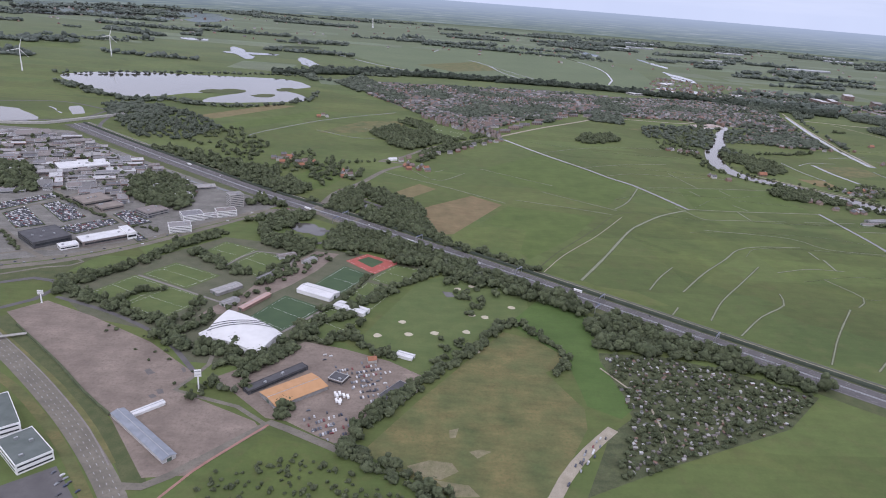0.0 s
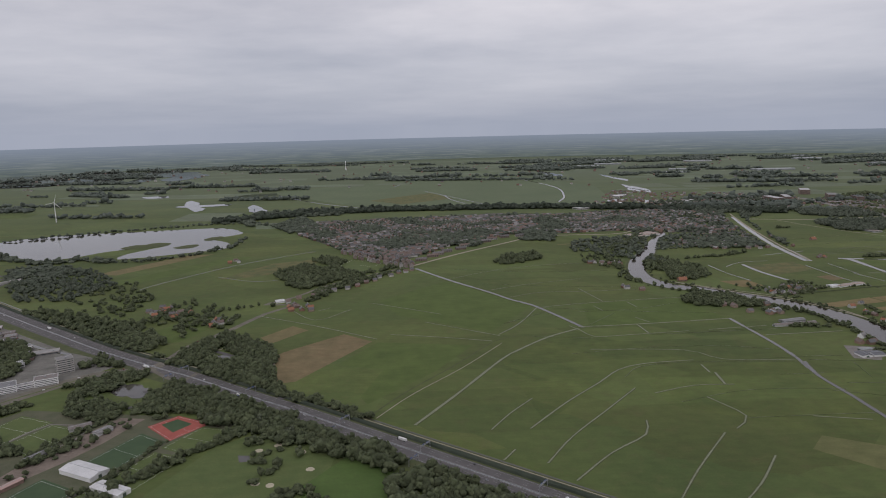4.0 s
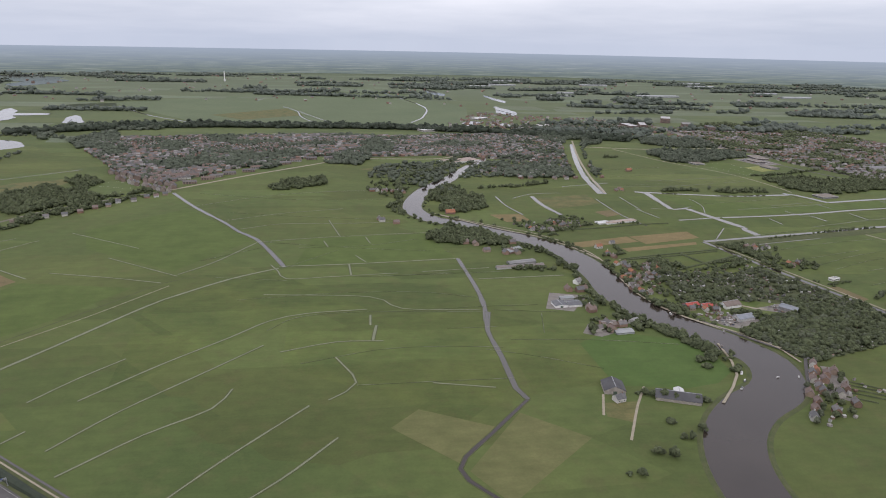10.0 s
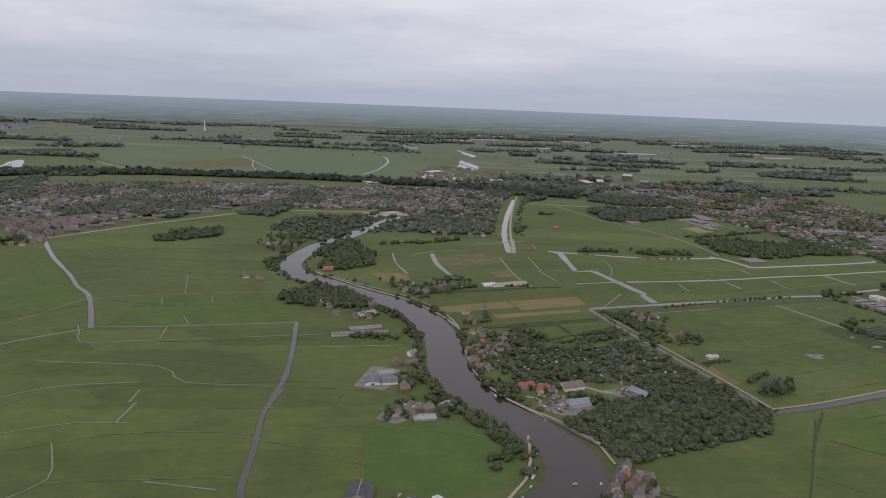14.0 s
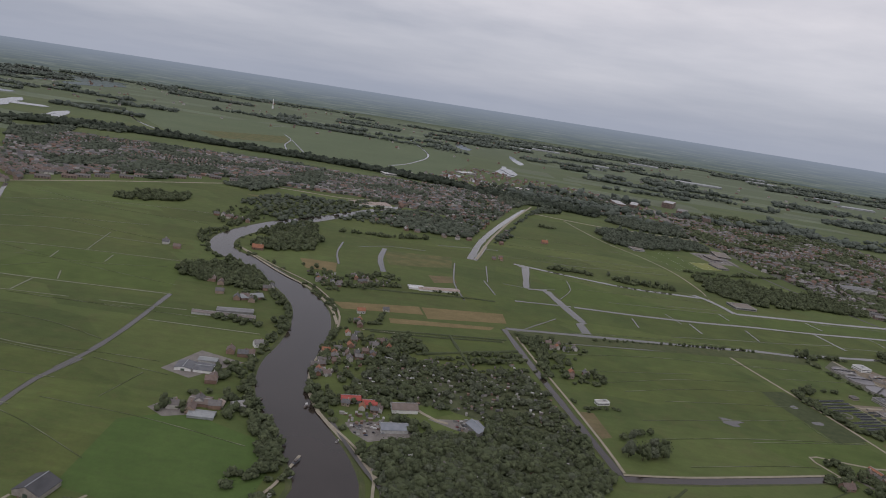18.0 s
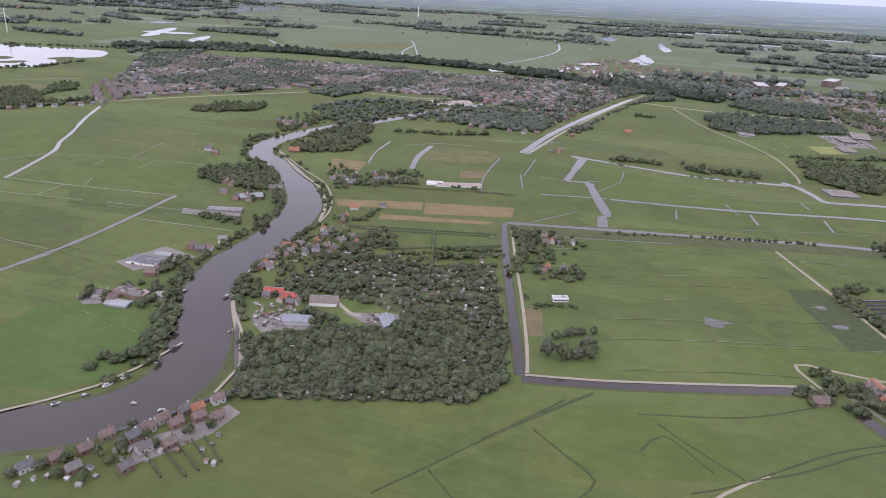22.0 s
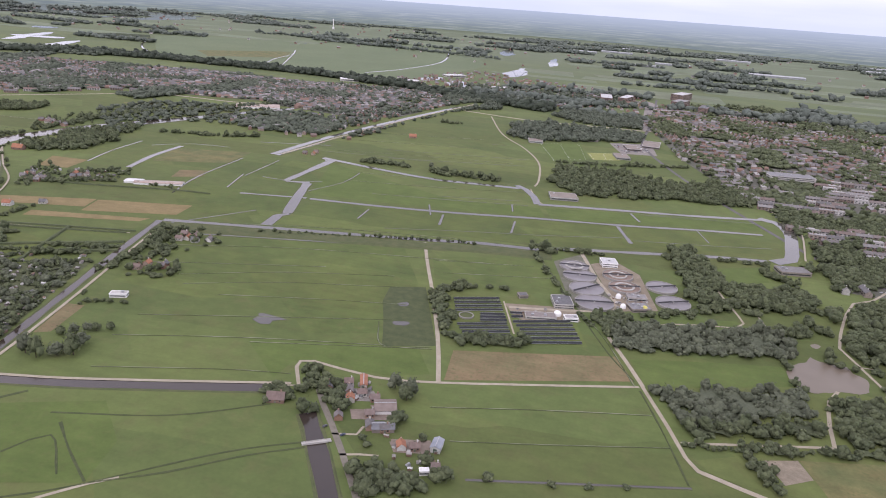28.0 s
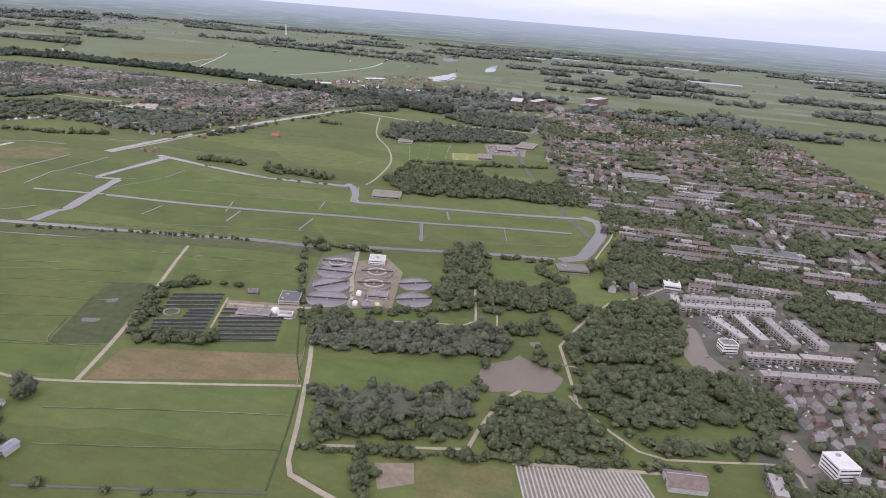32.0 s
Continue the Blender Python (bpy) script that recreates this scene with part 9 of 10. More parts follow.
strip("verge", [(1027.8, 694.4), (1038.3, 665.8), (1045.1, 645.0), (1049.0, 638.8), (1063.3, 634.4)], 0.7, GRASS, 0.16, "green strip in the middle of the track", "verge")
patch("field", [(934.7, 692.8), (1012.8, 719.1), (1022.7, 697.5), (938.3, 663.7)], SOIL, 0.07, "bare brown field with thin green", "field")
patch("field", [(1020.0, 719.2), (1055.2, 731.4), (1095.3, 742.7), (1097.4, 723.7), (1063.2, 708.3), (1028.5, 694.7)], LUSH, 0.07, "bright green pasture by the wood", "field")
patch("field", [(1026.5, 772.1), (1077.1, 792.1), (1082.4, 788.3), (1060.3, 778.2), (1029.7, 760.5)], LUSH, 0.07, "bright green clearing in woods", "field")
patch("field", [(1067.0, 876.3), (1105.5, 898.0), (1107.2, 868.2), (1076.1, 850.0)], LUSH, 0.07, "bright green field by the canal", "field")
for n, pts in enumerate(([(664.6, 530.8), (765.5, 581.1), (755.3, 554.5), (727.0, 513.2), (710.0, 491.3)], [(769.5, 574.4), (813.2, 594.4), (836.0, 574.1), (841.8, 551.1), (786.2, 530.5), (763.7, 550.0)], [(712.4, 489.2), (729.9, 512.8), (757.5, 551.3), (789.6, 528.6), (781.7, 509.9), (723.4, 479.7)])):
    patch("meadow", pts, (GRASS, LUSH, GRASS)[n], 0.045 + 0.002 * n, "soft green meadow below the canal", "meadow")
for pts in ([(768.4, 578.6), (754.2, 556.2), (727.0, 513.2), (713.4, 492.7)], [(808.0, 576.1), (822.9, 564.4), (841.6, 551.7)], [(760.0, 551.6), (775.4, 539.8), (787.9, 529.5), (780.5, 511.7)], [(842.7, 551.5), (863.8, 565.8), (884.5, 583.9), (903.0, 596.6)], [(728.1, 512.0), (745.5, 497.5)], [(802.6, 554.1), (811.0, 568.4), (830.1, 551.4)], [(822.1, 536.1), (839.7, 548.8), (876.7, 583.1), (904.6, 601.6)], [(799.7, 579.9), (843.0, 595.2), (876.0, 617.4)]):
    furrow(pts, 1.0, False)
strip("path", [(822.8, 526.7), (834.5, 541.5), (843.0, 551.0), (850.6, 557.7)], 1.4, PATH, 0.12, "pale trodden field track", "path")
ditch([(892.9, 617.2), (898.9, 609.1), (909.3, 594.3), (916.5, 583.5), (927.6, 566.8)], 8.6, "broad dark canal beside the lane", 1.0, 14.0, RIVER)
strip("footbridge", [(900.6, 597.1), (910.1, 603.4)], 1.6, CONCRETE, 1.0, "small pale bridge over the canal", "bridge", straight=True, profile=lambda w: [(-w / 2, 0.2), (-w / 2, 0.9), (-w / 2 + 0.12, 0.9), (-w / 2 + 0.12, 0.6), (w / 2 - 0.12, 0.6), (w / 2 - 0.12, 0.9), (w / 2, 0.9), (w / 2, 0.2)])

for pts in ([(690.4, 1203.2), (753, 1221), (822, 1242)], [(691.5, 1146.5), (763.6, 1167.3), (835.1, 1184.6)], [(688.5, 1080.9), (773.9, 1104.8), (881.8, 1127.0)], [(747.1, 1000.7), (833.1, 1018.6), (912.0, 1037.9)], [(750.4, 967.9), (832.7, 987.6), (919.1, 1013.9)], [(724.3, 809.8), (802.2, 836.8), (891.7, 857.2)], [(721.9, 757.1), (804.0, 789.2), (923.0, 818.1)], [(728.0, 726.8), (830.1, 766.3)]):
    furrow(pts, 0.9)

# ---- farm hamlet on the lane ----
patch("yard", [(908.0, 626.2), (924.8, 632.3), (928.3, 625.2), (911.4, 619.9)], PAVING, 0.09, "reddish paved farm yard", "yard")
patch("yard", [(931.1, 611.4), (944.5, 616.0), (948.6, 609.7), (935.0, 605.7)], PAVING, 0.09, "reddish paved farm yard", "yard")
patch("yard", [(900.2, 640.5), (912.1, 643.1), (917.1, 635.8), (903.1, 631.3)], YARD, 0.09, "pale paved farm yard", "yard")
barn(921.6, 632.0, 22.7, 9.0, 8.6, 1.8, 1.2, WHITE, mat("brown_sheet", (0.17, 0.14, 0.12), (0.22, 0.18, 0.16), 3.0, 0.8), "broad brown-roofed barn with white edges", "hamlet barns")
barn(926.0, 618.0, 22.0, 9.0, 5.0, 1.9, None, None, mat("dark_slate", (0.12, 0.125, 0.135), (0.17, 0.175, 0.185), 3.0, 0.7), "grey-roofed barn at the hamlet", "hamlet barns")
barn(949.9, 614.1, 1.5, 3.8, 6.3, 2.4, None, None, mat("slate_sheet", (0.20, 0.22, 0.25), (0.27, 0.29, 0.32), 4.0, 0.6), "slate-blue barn at the hamlet", "hamlet barns")
barn(905.7, 646.6, 22.2, 2.9, 8.8, 2.2, None, None, ROOF_ORANGE, "barn with an orange-red tiled roof", "hamlet barns")
for n, (x, y, w_, o) in enumerate(((899.6, 644.2, 5, 0), (902.4, 638.1, 6, 0), (908.5, 638.2, 5, 0), (905.5, 632.3, 5, 1), (917.4, 624.9, 5, 0), (920.6, 617.2, 6, 0), (926.9, 617.4, 5, 0), (936.8, 609.3, 5, 1), (941.8, 610.6, 5, 0), (906.3, 618.3, 4, 0), (952.9, 601.8, 4, 0), (893, 637.5, 5, 0), (915.2, 636.4, 5, 0))):
    house(x, y, 25 + 90 * (n % 2), w_ * 0.8, 3.5, 1.8, 1.5, None, ROOF_ORANGE if o else None, "farmhouse with tiled roof in a hamlet", "hamlet houses")
block(949.8, 598.0, 22.4, 3.7, 2.3, 1.8, 1, WHITE, WHITE_ROOF, "small white flat-roofed shed", "", 0)
sheds_lot("hamlet_sheds", scatter([(895.0, 638.3), (907.9, 646.2), (916.5, 633.3), (905.6, 628.8)], 4.0, 270, 0.5) + scatter([(918.7, 619.2), (926.3, 622.4), (931.8, 614.7), (924.8, 612.7)], 4.0, 271, 0.6) + scatter([(932.8, 609.5), (944.8, 614.3), (955.9, 599.7), (948.4, 593.7)], 5.0, 272, 0.5), "sheds, trailers and stored goods in farm yards", 272, 0.9)
for n, (pts, s_) in enumerate((([(873.7, 647.1), (883.9, 651.5), (896.9, 644.0), (909.1, 623.7), (902.4, 620.9), (885.9, 634.5)], 4.5), ([(873.8, 629.4), (884.6, 631.5), (896.6, 618.5), (890.5, 613.9)], 4.0), ([(923.4, 590.3), (936.6, 598.8), (952.2, 592.1), (946.3, 583.8), (933.2, 578.8)], 4.5), ([(945.7, 607.5), (952.4, 606.7), (960.7, 595.4), (955.6, 593.4)], 4.0), ([(922.2, 626.9), (928.7, 631.7), (934.3, 623.6), (930.6, 616.1)], 3.5), ([(916.2, 612.3), (919.5, 615.6), (927.7, 605.7), (924.1, 604.2)], 3.6), ([(933.1, 619.1), (945.0, 620.0), (940.4, 610.7)], 3.0))):
    wood("trees", scatter(pts, 4.2, 280 + n, 0.7), s_, LEAF, "garden trees round the hamlet")
strip("path", [(908.2, 607.9), (917.5, 610.9), (918.1, 617.0)], 1.2, PATH, 0.12, "short pale gravel drive", "path")
strip("path", [(916.5, 597.0), (923.5, 599.8), (930.5, 601.5)], 1.2, PATH, 0.12, "short pale gravel drive", "path")
cars_lot("parked_cars", [(903.7, 611.1), (912.7, 608.5), (942.7, 600.5)], "a few parked cars by the lane", 60)

house(876.5, 620.9, 15, 7.5, 5.0, 1.8, 2.4, None, None, "low farmhouse under a broad roof among trees")
wood("garden_trees", scatter([(866.8, 627.3), (869.5, 633.4), (876.5, 631.3), (884.7, 622.3), (883.6, 619.2), (876.0, 626.2), (875.9, 617.0), (871.9, 619.0)], 3.6, 285, 0.9), 3.6, LEAF, "trees round a low farmhouse")
wood("garden_trees", scatter([(889.8, 634.3), (894.0, 638.5), (900.8, 634.1), (902.9, 627.0), (898.3, 625.2)], 3.6, 286, 0.9), 4.4, LEAF, "large trees at the hamlet lane")
wood("garden_trees", scatter([(924.1, 589.7), (932.7, 596.4), (946.2, 596.5), (954.8, 588.0), (932.8, 577.3)], 4.0, 287, 0.85), 4.2, LEAF, "large trees at the hamlet lane")
patch("yard", [(931.1, 613.2), (946.2, 618.0), (950.3, 611.7), (933.7, 607.4)], PAVING, 0.1, "reddish paved farm yard", "yard")
patch("yard", [(914.9, 631.9), (923.2, 638.0), (926.0, 630.5), (918.5, 626.2)], PAVING, 0.1, "reddish paved farm yard", "yard")
sheds_lot("yard_goods", scatter([(897.3, 639.9), (908.4, 649.5), (914.3, 636.2), (904.2, 630.7)], 2.6, 288, 0.7) + scatter([(931.7, 602.3), (949.4, 613.5), (955.6, 600.1), (941.7, 596.4)], 4.0, 289, 0.5), "sheds, glasshouses and stored goods in yards", 289, 0.8)
strip("path", [(946.3, 762.2), (953.4, 741.6), (959.8, 723.0)], 1.0, PATH, 0.12, "pale path between solar rows", "path")

# ---- solar field ----
patch("solar_ground", [(908.8, 748.6), (945.4, 766.0), (990.1, 749.9), (998.5, 723.6), (964.6, 712.4), (931.1, 705.4)], GRASS, 0.06, "rough grass under solar panels", "grass")


def solar_rows(c, n, w=2.3):
    a, b, e, d = [Vector((*p, 0)) for p in c]
    for k in range(n):
        t_ = k / max(1, n - 1)
        p, q = a.lerp(d, t_), b.lerp(e, t_)
        L_ = (q - p).length
        ob = tagged(new("solar_row"), "long dark row of tilted solar panels on steel legs", "solar panels", "rows of the solar field")
        ob.matrix_world = pose(*((p + q) / 2), 0, 0, math.degrees(math.atan2(q.y - p.y, q.x - p.x)))
        pan = [(-L_ / 2, -w / 2, 0.5), (L_ / 2, -w / 2, 0.5), (L_ / 2, w / 2, 1.15), (-L_ / 2, w / 2, 1.15)]
        part("panel", mesh_of("panel", pan + [(x, y, z - 0.07) for x, y, z in pan], [(0, 1, 2, 3), (7, 6, 5, 4), (0, 4, 5, 1), (1, 5, 6, 2), (2, 6, 7, 3), (3, 7, 4, 0)], PANEL_BLUE), ob)
        part("frame", mesh_of("frame", *merge(box(L_, 0.08, 0.08, 0, -w / 2, 0.46), box(L_, 0.08, 0.08, 0, w / 2, 1.14)), STEEL), ob)
        leg = cached("solar_leg", lambda: mesh_of("leg", *box(0.12, 0.12, 0.7), STEEL))
        for j in range(4):
            part("leg", leg, ob).matrix_local = pose((j / 3 - 0.5) * (L_ - 1), 0, 0)


solar_rows([(918.3, 752.3), (943.3, 763.8), (948.4, 749.1), (923.4, 737.8)], 4, 1.5)
solar_rows([(937.6, 738.6), (950.5, 743.6), (953.2, 736.3), (939.4, 730.9)], 3, 1.5)
solar_rows([(928.9, 721.0), (954.1, 732.2), (959.1, 719.3), (936.1, 709.2)], 4, 1.5)
solar_rows([(953.0, 747.2), (959.5, 749.3), (960.8, 745.1), (954.6, 742.3)], 2, 1.5)
solar_rows([(956.7, 736.4), (986.8, 749.8), (995.3, 726.2), (969.6, 715.7)], 6, 1.5)
TANK_WATER = mat("tank_water", (0.165, 0.155, 0.16), (0.205, 0.195, 0.20), 6.0, 0.3)
ring = [(math.cos(a), math.sin(a)) for a in np.linspace(0, math.tau, 29)[:-1]]


def tank(x, y, r, h=1.2, bridge=True, water=None, label="round concrete settling tank full of grey water", island=False, turn=0.0):
    ob = tagged(new("settling_tank"), label, "tank", "round tanks of the sewage works")
    ob.matrix_world = pose(x, y, 0, 0, 0, turn)
    n = len(ring)
    V = [(r * c, r * s, 0) for c, s in ring] + [(r * c, r * s, h) for c, s in ring] + [((r - 0.5) * c, (r - 0.5) * s, h) for c, s in ring] + [((r - 0.5) * c, (r - 0.5) * s, h - 0.5) for c, s in ring]
    part("wall", mesh_of("wall", V, [(L0 * n + k, L0 * n + (k + 1) % n, (L0 + 1) * n + (k + 1) % n, (L0 + 1) * n + k) for L0 in range(3) for k in range(n)], mat("stained_concrete", (0.24, 0.23, 0.215), (0.32, 0.31, 0.29), 2.0, 0.85, (0.18, 0.17, 0.16))), ob)
    part("water", mesh_of("water", [((r - 0.45) * c, (r - 0.45) * s, h - 0.35) for c, s in ring], [tuple(range(n))], water or TANK_WATER), ob)
    if island:
        V = [(q * c, q * s, z) for q, z in ((r * 0.62, h - 0.4), (r * 0.62, h + 0.25), (r * 0.5, h + 0.25), (r * 0.5, h - 0.4)) for c, s in ring]
        part("inner_ring", mesh_of("inner_ring", V, [(L0 * n + k, L0 * n + (k + 1) % n, (L0 + 1) * n + (k + 1) % n, (L0 + 1) * n + k) for L0 in range(3) for k in range(n)], CONCRETE), ob)
    if bridge:
        part("bridge", mesh_of("bridge", *merge(box(2 * r, 0.7, 0.15, 0, 0, h + 0.15), box(2 * r, 0.06, 0.5, 0, -0.35, h + 0.3), box(2 * r, 0.06, 0.5, 0, 0.35, h + 0.3)), mat("dark_steel", (0.06, 0.06, 0.065), (0.10, 0.10, 0.105), 1.0, 0.5)), ob)
        part("pillar", mesh_of("pillar", *box(1.0, 1.0, h + 0.6), CONCRETE), ob)


tank(930.8, 733.5, 4.2, 1.0, False, REED, "round grass-grown pit among solar panels")
TAN_YARD = mat("tan_paving", (0.190, 0.158, 0.115), (0.26, 0.22, 0.165), 6.0, 0.9, (0.150, 0.138, 0.095))
patch("works_ground", [(989.7, 849.1), (1004.9, 862.8), (1022.6, 842.8), (1034.3, 787.1), (1011.9, 776.7)], TAN_YARD, 0.072, "tan paved ground of the sewage works", "paved ground")
patch("works_ground", [(965.1, 842.6), (983.7, 868.3), (1011.3, 776.4), (990.5, 766.7), (979.6, 791.4)], mat("weedy_asphalt", (0.115, 0.118, 0.085), (0.16, 0.155, 0.125), 5.0, 0.9, (0.095, 0.115, 0.055)), 0.07, "grey weedy ground of the sewage works", "paved ground")
patch("works_ground", [(946.9, 759.7), (975.3, 767.1), (984.9, 775.9), (992.1, 753.1), (963.7, 739.4), (955.6, 745.7)], TAN_YARD, 0.075, "pale paved yard beside the solar field", "paved ground")
strip("road", [(981.2, 869.6), (996.8, 819.5), (1009.2, 778.8), (967.4, 760.1), (950.7, 755.6)], 2.6, PATH, 0.11, "pale road through the sewage works", "road")
for x, y, rr, isl, tn in ((979.5, 838.2, 10.0, 1, 10), (984.7, 822, 11.0, 0, 10), (991, 801.7, 11.0, 0, 50), (997.3, 781.7, 11.6, 0, 15)):
    tank(x, y, rr, 1.3, True, None, "round concrete settling tank full of grey water", bool(isl), tn)
BROWN_WATER = mat("brown_process_water", (0.15, 0.10, 0.075), (0.20, 0.14, 0.10), 3.0, 0.3)
for x, y, rr in ((1008.6, 832.7, 10.0), (1013.7, 813.6, 10.0)):
    tank(x, y, rr, 1.6, True, BROWN_WATER, "round treatment tank with a brown inner ring", True, 20)
for x, y, rr in ((1036.5, 824.6, 10.0), (1043, 801.5, 10.5)):
    tank(x, y, rr, 1.3, True, None, "round concrete settling tank full of pale water", False, 30)
block(1001.4, 852.9, 15.4, 10.6, 10.9, 3.0, 2, WHITE, GREY_ROOF, "small white works building", "works buildings", 1)
block(979.0, 773.2, 17.5, 11.3, 14.1, 2.6, 2, CONCRETE, GREY_ROOF, "grey works building with windows", "works buildings", 2)
block(969.8, 749.8, 15.4, 17.3, 7.1, 1.4, 1, CONCRETE, GREY_ROOF, "low grey building of the works", "works buildings", 2)
block(986.5, 753.0, 19.4, 7.5, 4.9, 2.2, 1, WHITE, GREY_ROOF, "low white building of the works", "works buildings", 1)
block(1021.4, 799.8, 13.4, 11.6, 6.7, 2.0, 1, None, GREY_ROOF, "low works building between tanks", "works buildings", 2)
block(1023.1, 785.3, 25.1, 12.0, 9.3, 1.8, 1, mat("brown_cladding", (0.22, 0.19, 0.17), (0.27, 0.24, 0.21), 4.0, 0.8), GREY_ROOF, "low brown filter building", "works buildings", 3)
block(955.5, 773.5, 26.1, 5.5, 4.8, 1.8, 1, mat("brown_cladding", (0.22, 0.19, 0.17), (0.27, 0.24, 0.21), 4.0, 0.8), GREY_ROOF, "small brown hut at the works", "works buildings", 0)
for x, y, rr, m_, lb in ((1010.7, 797, 1.7, WHITE, "white domed gas tank at the works"), (1014, 782.7, 1.7, WHITE, "white domed gas tank at the works"), (1026.2, 785, 2.0, mat("yellow_paint", (0.55, 0.50, 0.12), (0.62, 0.57, 0.16), 2.0, 0.6), "yellow domed tank at the works"), (978.6, 756.3, 2.2, WHITE, "white domed tank in the yard")):
    ob = tagged(new("domed_tank"), lb, "tank", "domed tanks")
    ob.matrix_world = pose(x, y, 0)
    V, F = [], []
    for k, (q, z) in enumerate(((1, 0), (1, 1.2), (0.9, 1.9), (0.65, 2.5), (0.35, 2.8), (0.05, 2.95))):
        V += [(rr * q * c, rr * q * s, z) for c, s in ring]
        F += [((k - 1) * 28 + j, (k - 1) * 28 + (j + 1) % 28, k * 28 + (j + 1) % 28, k * 28 + j) for j in range(28)] if k else []
    part("shell", mesh_of("shell", V, F, m_, smooth=True), ob)
sheds_lot("works_units", scatter([(1000.4, 801.5), (1026.6, 809.3), (1032.7, 785.5), (1009.9, 777.4)], 4.5, 290, 0.5) + scatter([(952.1, 756.2), (975.4, 761.3), (976.3, 755.3), (957.1, 749.5)], 5.0, 291, 0.4), "small works units, skips and pipes", 291, 0.8)

# ---- woods and park by the town ----
for line_, reach_ in (([(1142.9, 726.2), (1139.5, 741.5), (1134.2, 762.6), (1129.9, 778.9), (1134.2, 796.5), (1145.5, 831.9), (1154.5, 853.0), (1168.6, 864.4), (1186.4, 890.8)], 4.0), ([(1139.2, 731.0), (1145.6, 721.7), (1158.2, 708.5), (1169.7, 698.6), (1180.5, 697.0), (1202.4, 703.5), (1226.6, 710.8), (1231.9, 696.7)], 4.5),
                      ([(1198.1, 838.5), (1204.0, 815.0), (1208.0, 785.0)], 8.0), ([(1105.0, 733.0), (1125.0, 738.0)], 11.0), ([(1234.0, 732.0), (1235.0, 711.0)], 7.0), ([(1243.0, 712.5), (1249.0, 713.0)], 9.0)):
    CLEAR.append((np.array([q.xy for q in smooth_line(line_, 2.5)]), reach_))
PLOTS_9 = []
PLOTS_9.append(([(1038.5, 892.7), (1058.7, 920.8), (1076.2, 863.9), (1076.8, 806.0), (1059.8, 789.8), (1050.3, 840.5)], 4.6, 5.5, LEAF, "dense dark wood beside the sewage works"))
PLOTS_9.append(([(1073.3, 844.4), (1128.9, 861.2), (1133.2, 838.5), (1113.4, 817.1), (1082.2, 802.6)], 4.6, 5.5, LEAF, "dense dark park wood"))
PLOTS_9.append(([(1011.3, 731.2), (1010.8, 757.9), (1050.0, 767.4), (1093.8, 784.3), (1104.3, 774.5), (1102.6, 753.9), (1053.5, 738.8), (1017.8, 725.6)], 4.6, 5.5, LEAF_LIGHT, "long wood of grey-green poplars"))
PLOTS_9.append(([(1032.7, 690.3), (1063.5, 706.8), (1098.1, 717.7), (1102.8, 697.3), (1045.3, 663.6)], 4.6, 4.8, LEAF_LIGHT, "planted grey-green young trees"))
PLOTS_9.append(([(1043.0, 666.9), (1100.9, 692.6), (1102.0, 678.3), (1046.0, 657.9)], 4.6, 4.8, LEAF, "planted grey-green young trees"))
PLOTS_9.append(([(1135.8, 829.1), (1152.7, 850.4), (1183.4, 862.0), (1195.1, 839.6), (1193.3, 794.7), (1185.6, 778.6), (1135.6, 763.2), (1131.2, 791.5)], 4.8, 6.0, LEAF, "dense dark park wood"))
PLOTS_9.append(([(1145.2, 761.2), (1188.0, 776.6), (1214.6, 779.0), (1231.0, 763.8), (1227.9, 742.8), (1194.6, 724.8), (1156.7, 713.9), (1144.3, 730.3)], 4.8, 5.8, LEAF, "dense dark park wood"))
PLOTS_9.append(([(1108.7, 713.0), (1138.0, 722.7), (1154.3, 712.9), (1174.2, 708.0), (1215.6, 720.4), (1212.9, 709.3), (1168.1, 692.8), (1107.3, 675.3)], 4.6, 5.2, LEAF, "grey-green trees of a park"))
PLOTS_9.append(([(1095.9, 794.4), (1114.2, 801.2), (1116.5, 784.9), (1100.5, 777.8)], 4.6, 4.8, LEAF, "small group of park trees"))
PLOTS_9.append(([(997.3, 761.0), (1013.6, 776.6), (1019.0, 759.3), (1009.2, 737.0)], 4.6, 5.0, LEAF, "trees beside the sewage works"))
PLOTS_9.append(([(1014.7, 773.0), (1058.3, 797.4), (1059.2, 783.9), (1025.9, 774.2)], 5.0, 3.6, LEAF, "trees round the sewage works"))
PLOTS_9.append(([(900.3, 753.4), (909.4, 762.3), (924.7, 731.4), (929.9, 704.9), (927.4, 703.8)], 4.0, 3.6, LEAF, "hedge trees round the solar field"))
PLOTS_9.append(([(929.2, 705.9), (963.8, 720.1), (972.5, 712.1), (936.0, 697.8)], 4.2, 3.8, LEAF, "hedge trees round the solar field"))
PLOTS_9.append(([(901.0, 761.0), (913.8, 773.9), (920.7, 765.0), (908.1, 752.6)], 4.0, 3.6, LEAF, "hedge trees round the solar field"))
PLOTS_9.append(([(931.9, 1065.9), (929.2, 1139.0), (991.2, 1140.1), (1053.0, 1123.4), (1064.7, 1065.2), (995.8, 1033.2), (960.4, 1025.3)], 5.5, 6.0, LEAF, "dark wood north of the canal"))
PLOTS_9.append(([(1043.8, 1104.8), (1107.1, 1185.1), (1136.6, 1136.3), (1121.2, 1070.2), (1060.4, 1056.1)], 5.5, 5.5, LEAF, "dark wood north of the canal"))
PLOTS_9.append(([(847.6, 1283.3), (830, 1364), (853, 1419), (1020, 1417), (1016, 1354), (890.9, 1279.0)], 7.0, 7.5, LEAF_FAR, "long dark wood beyond the sports fields"))
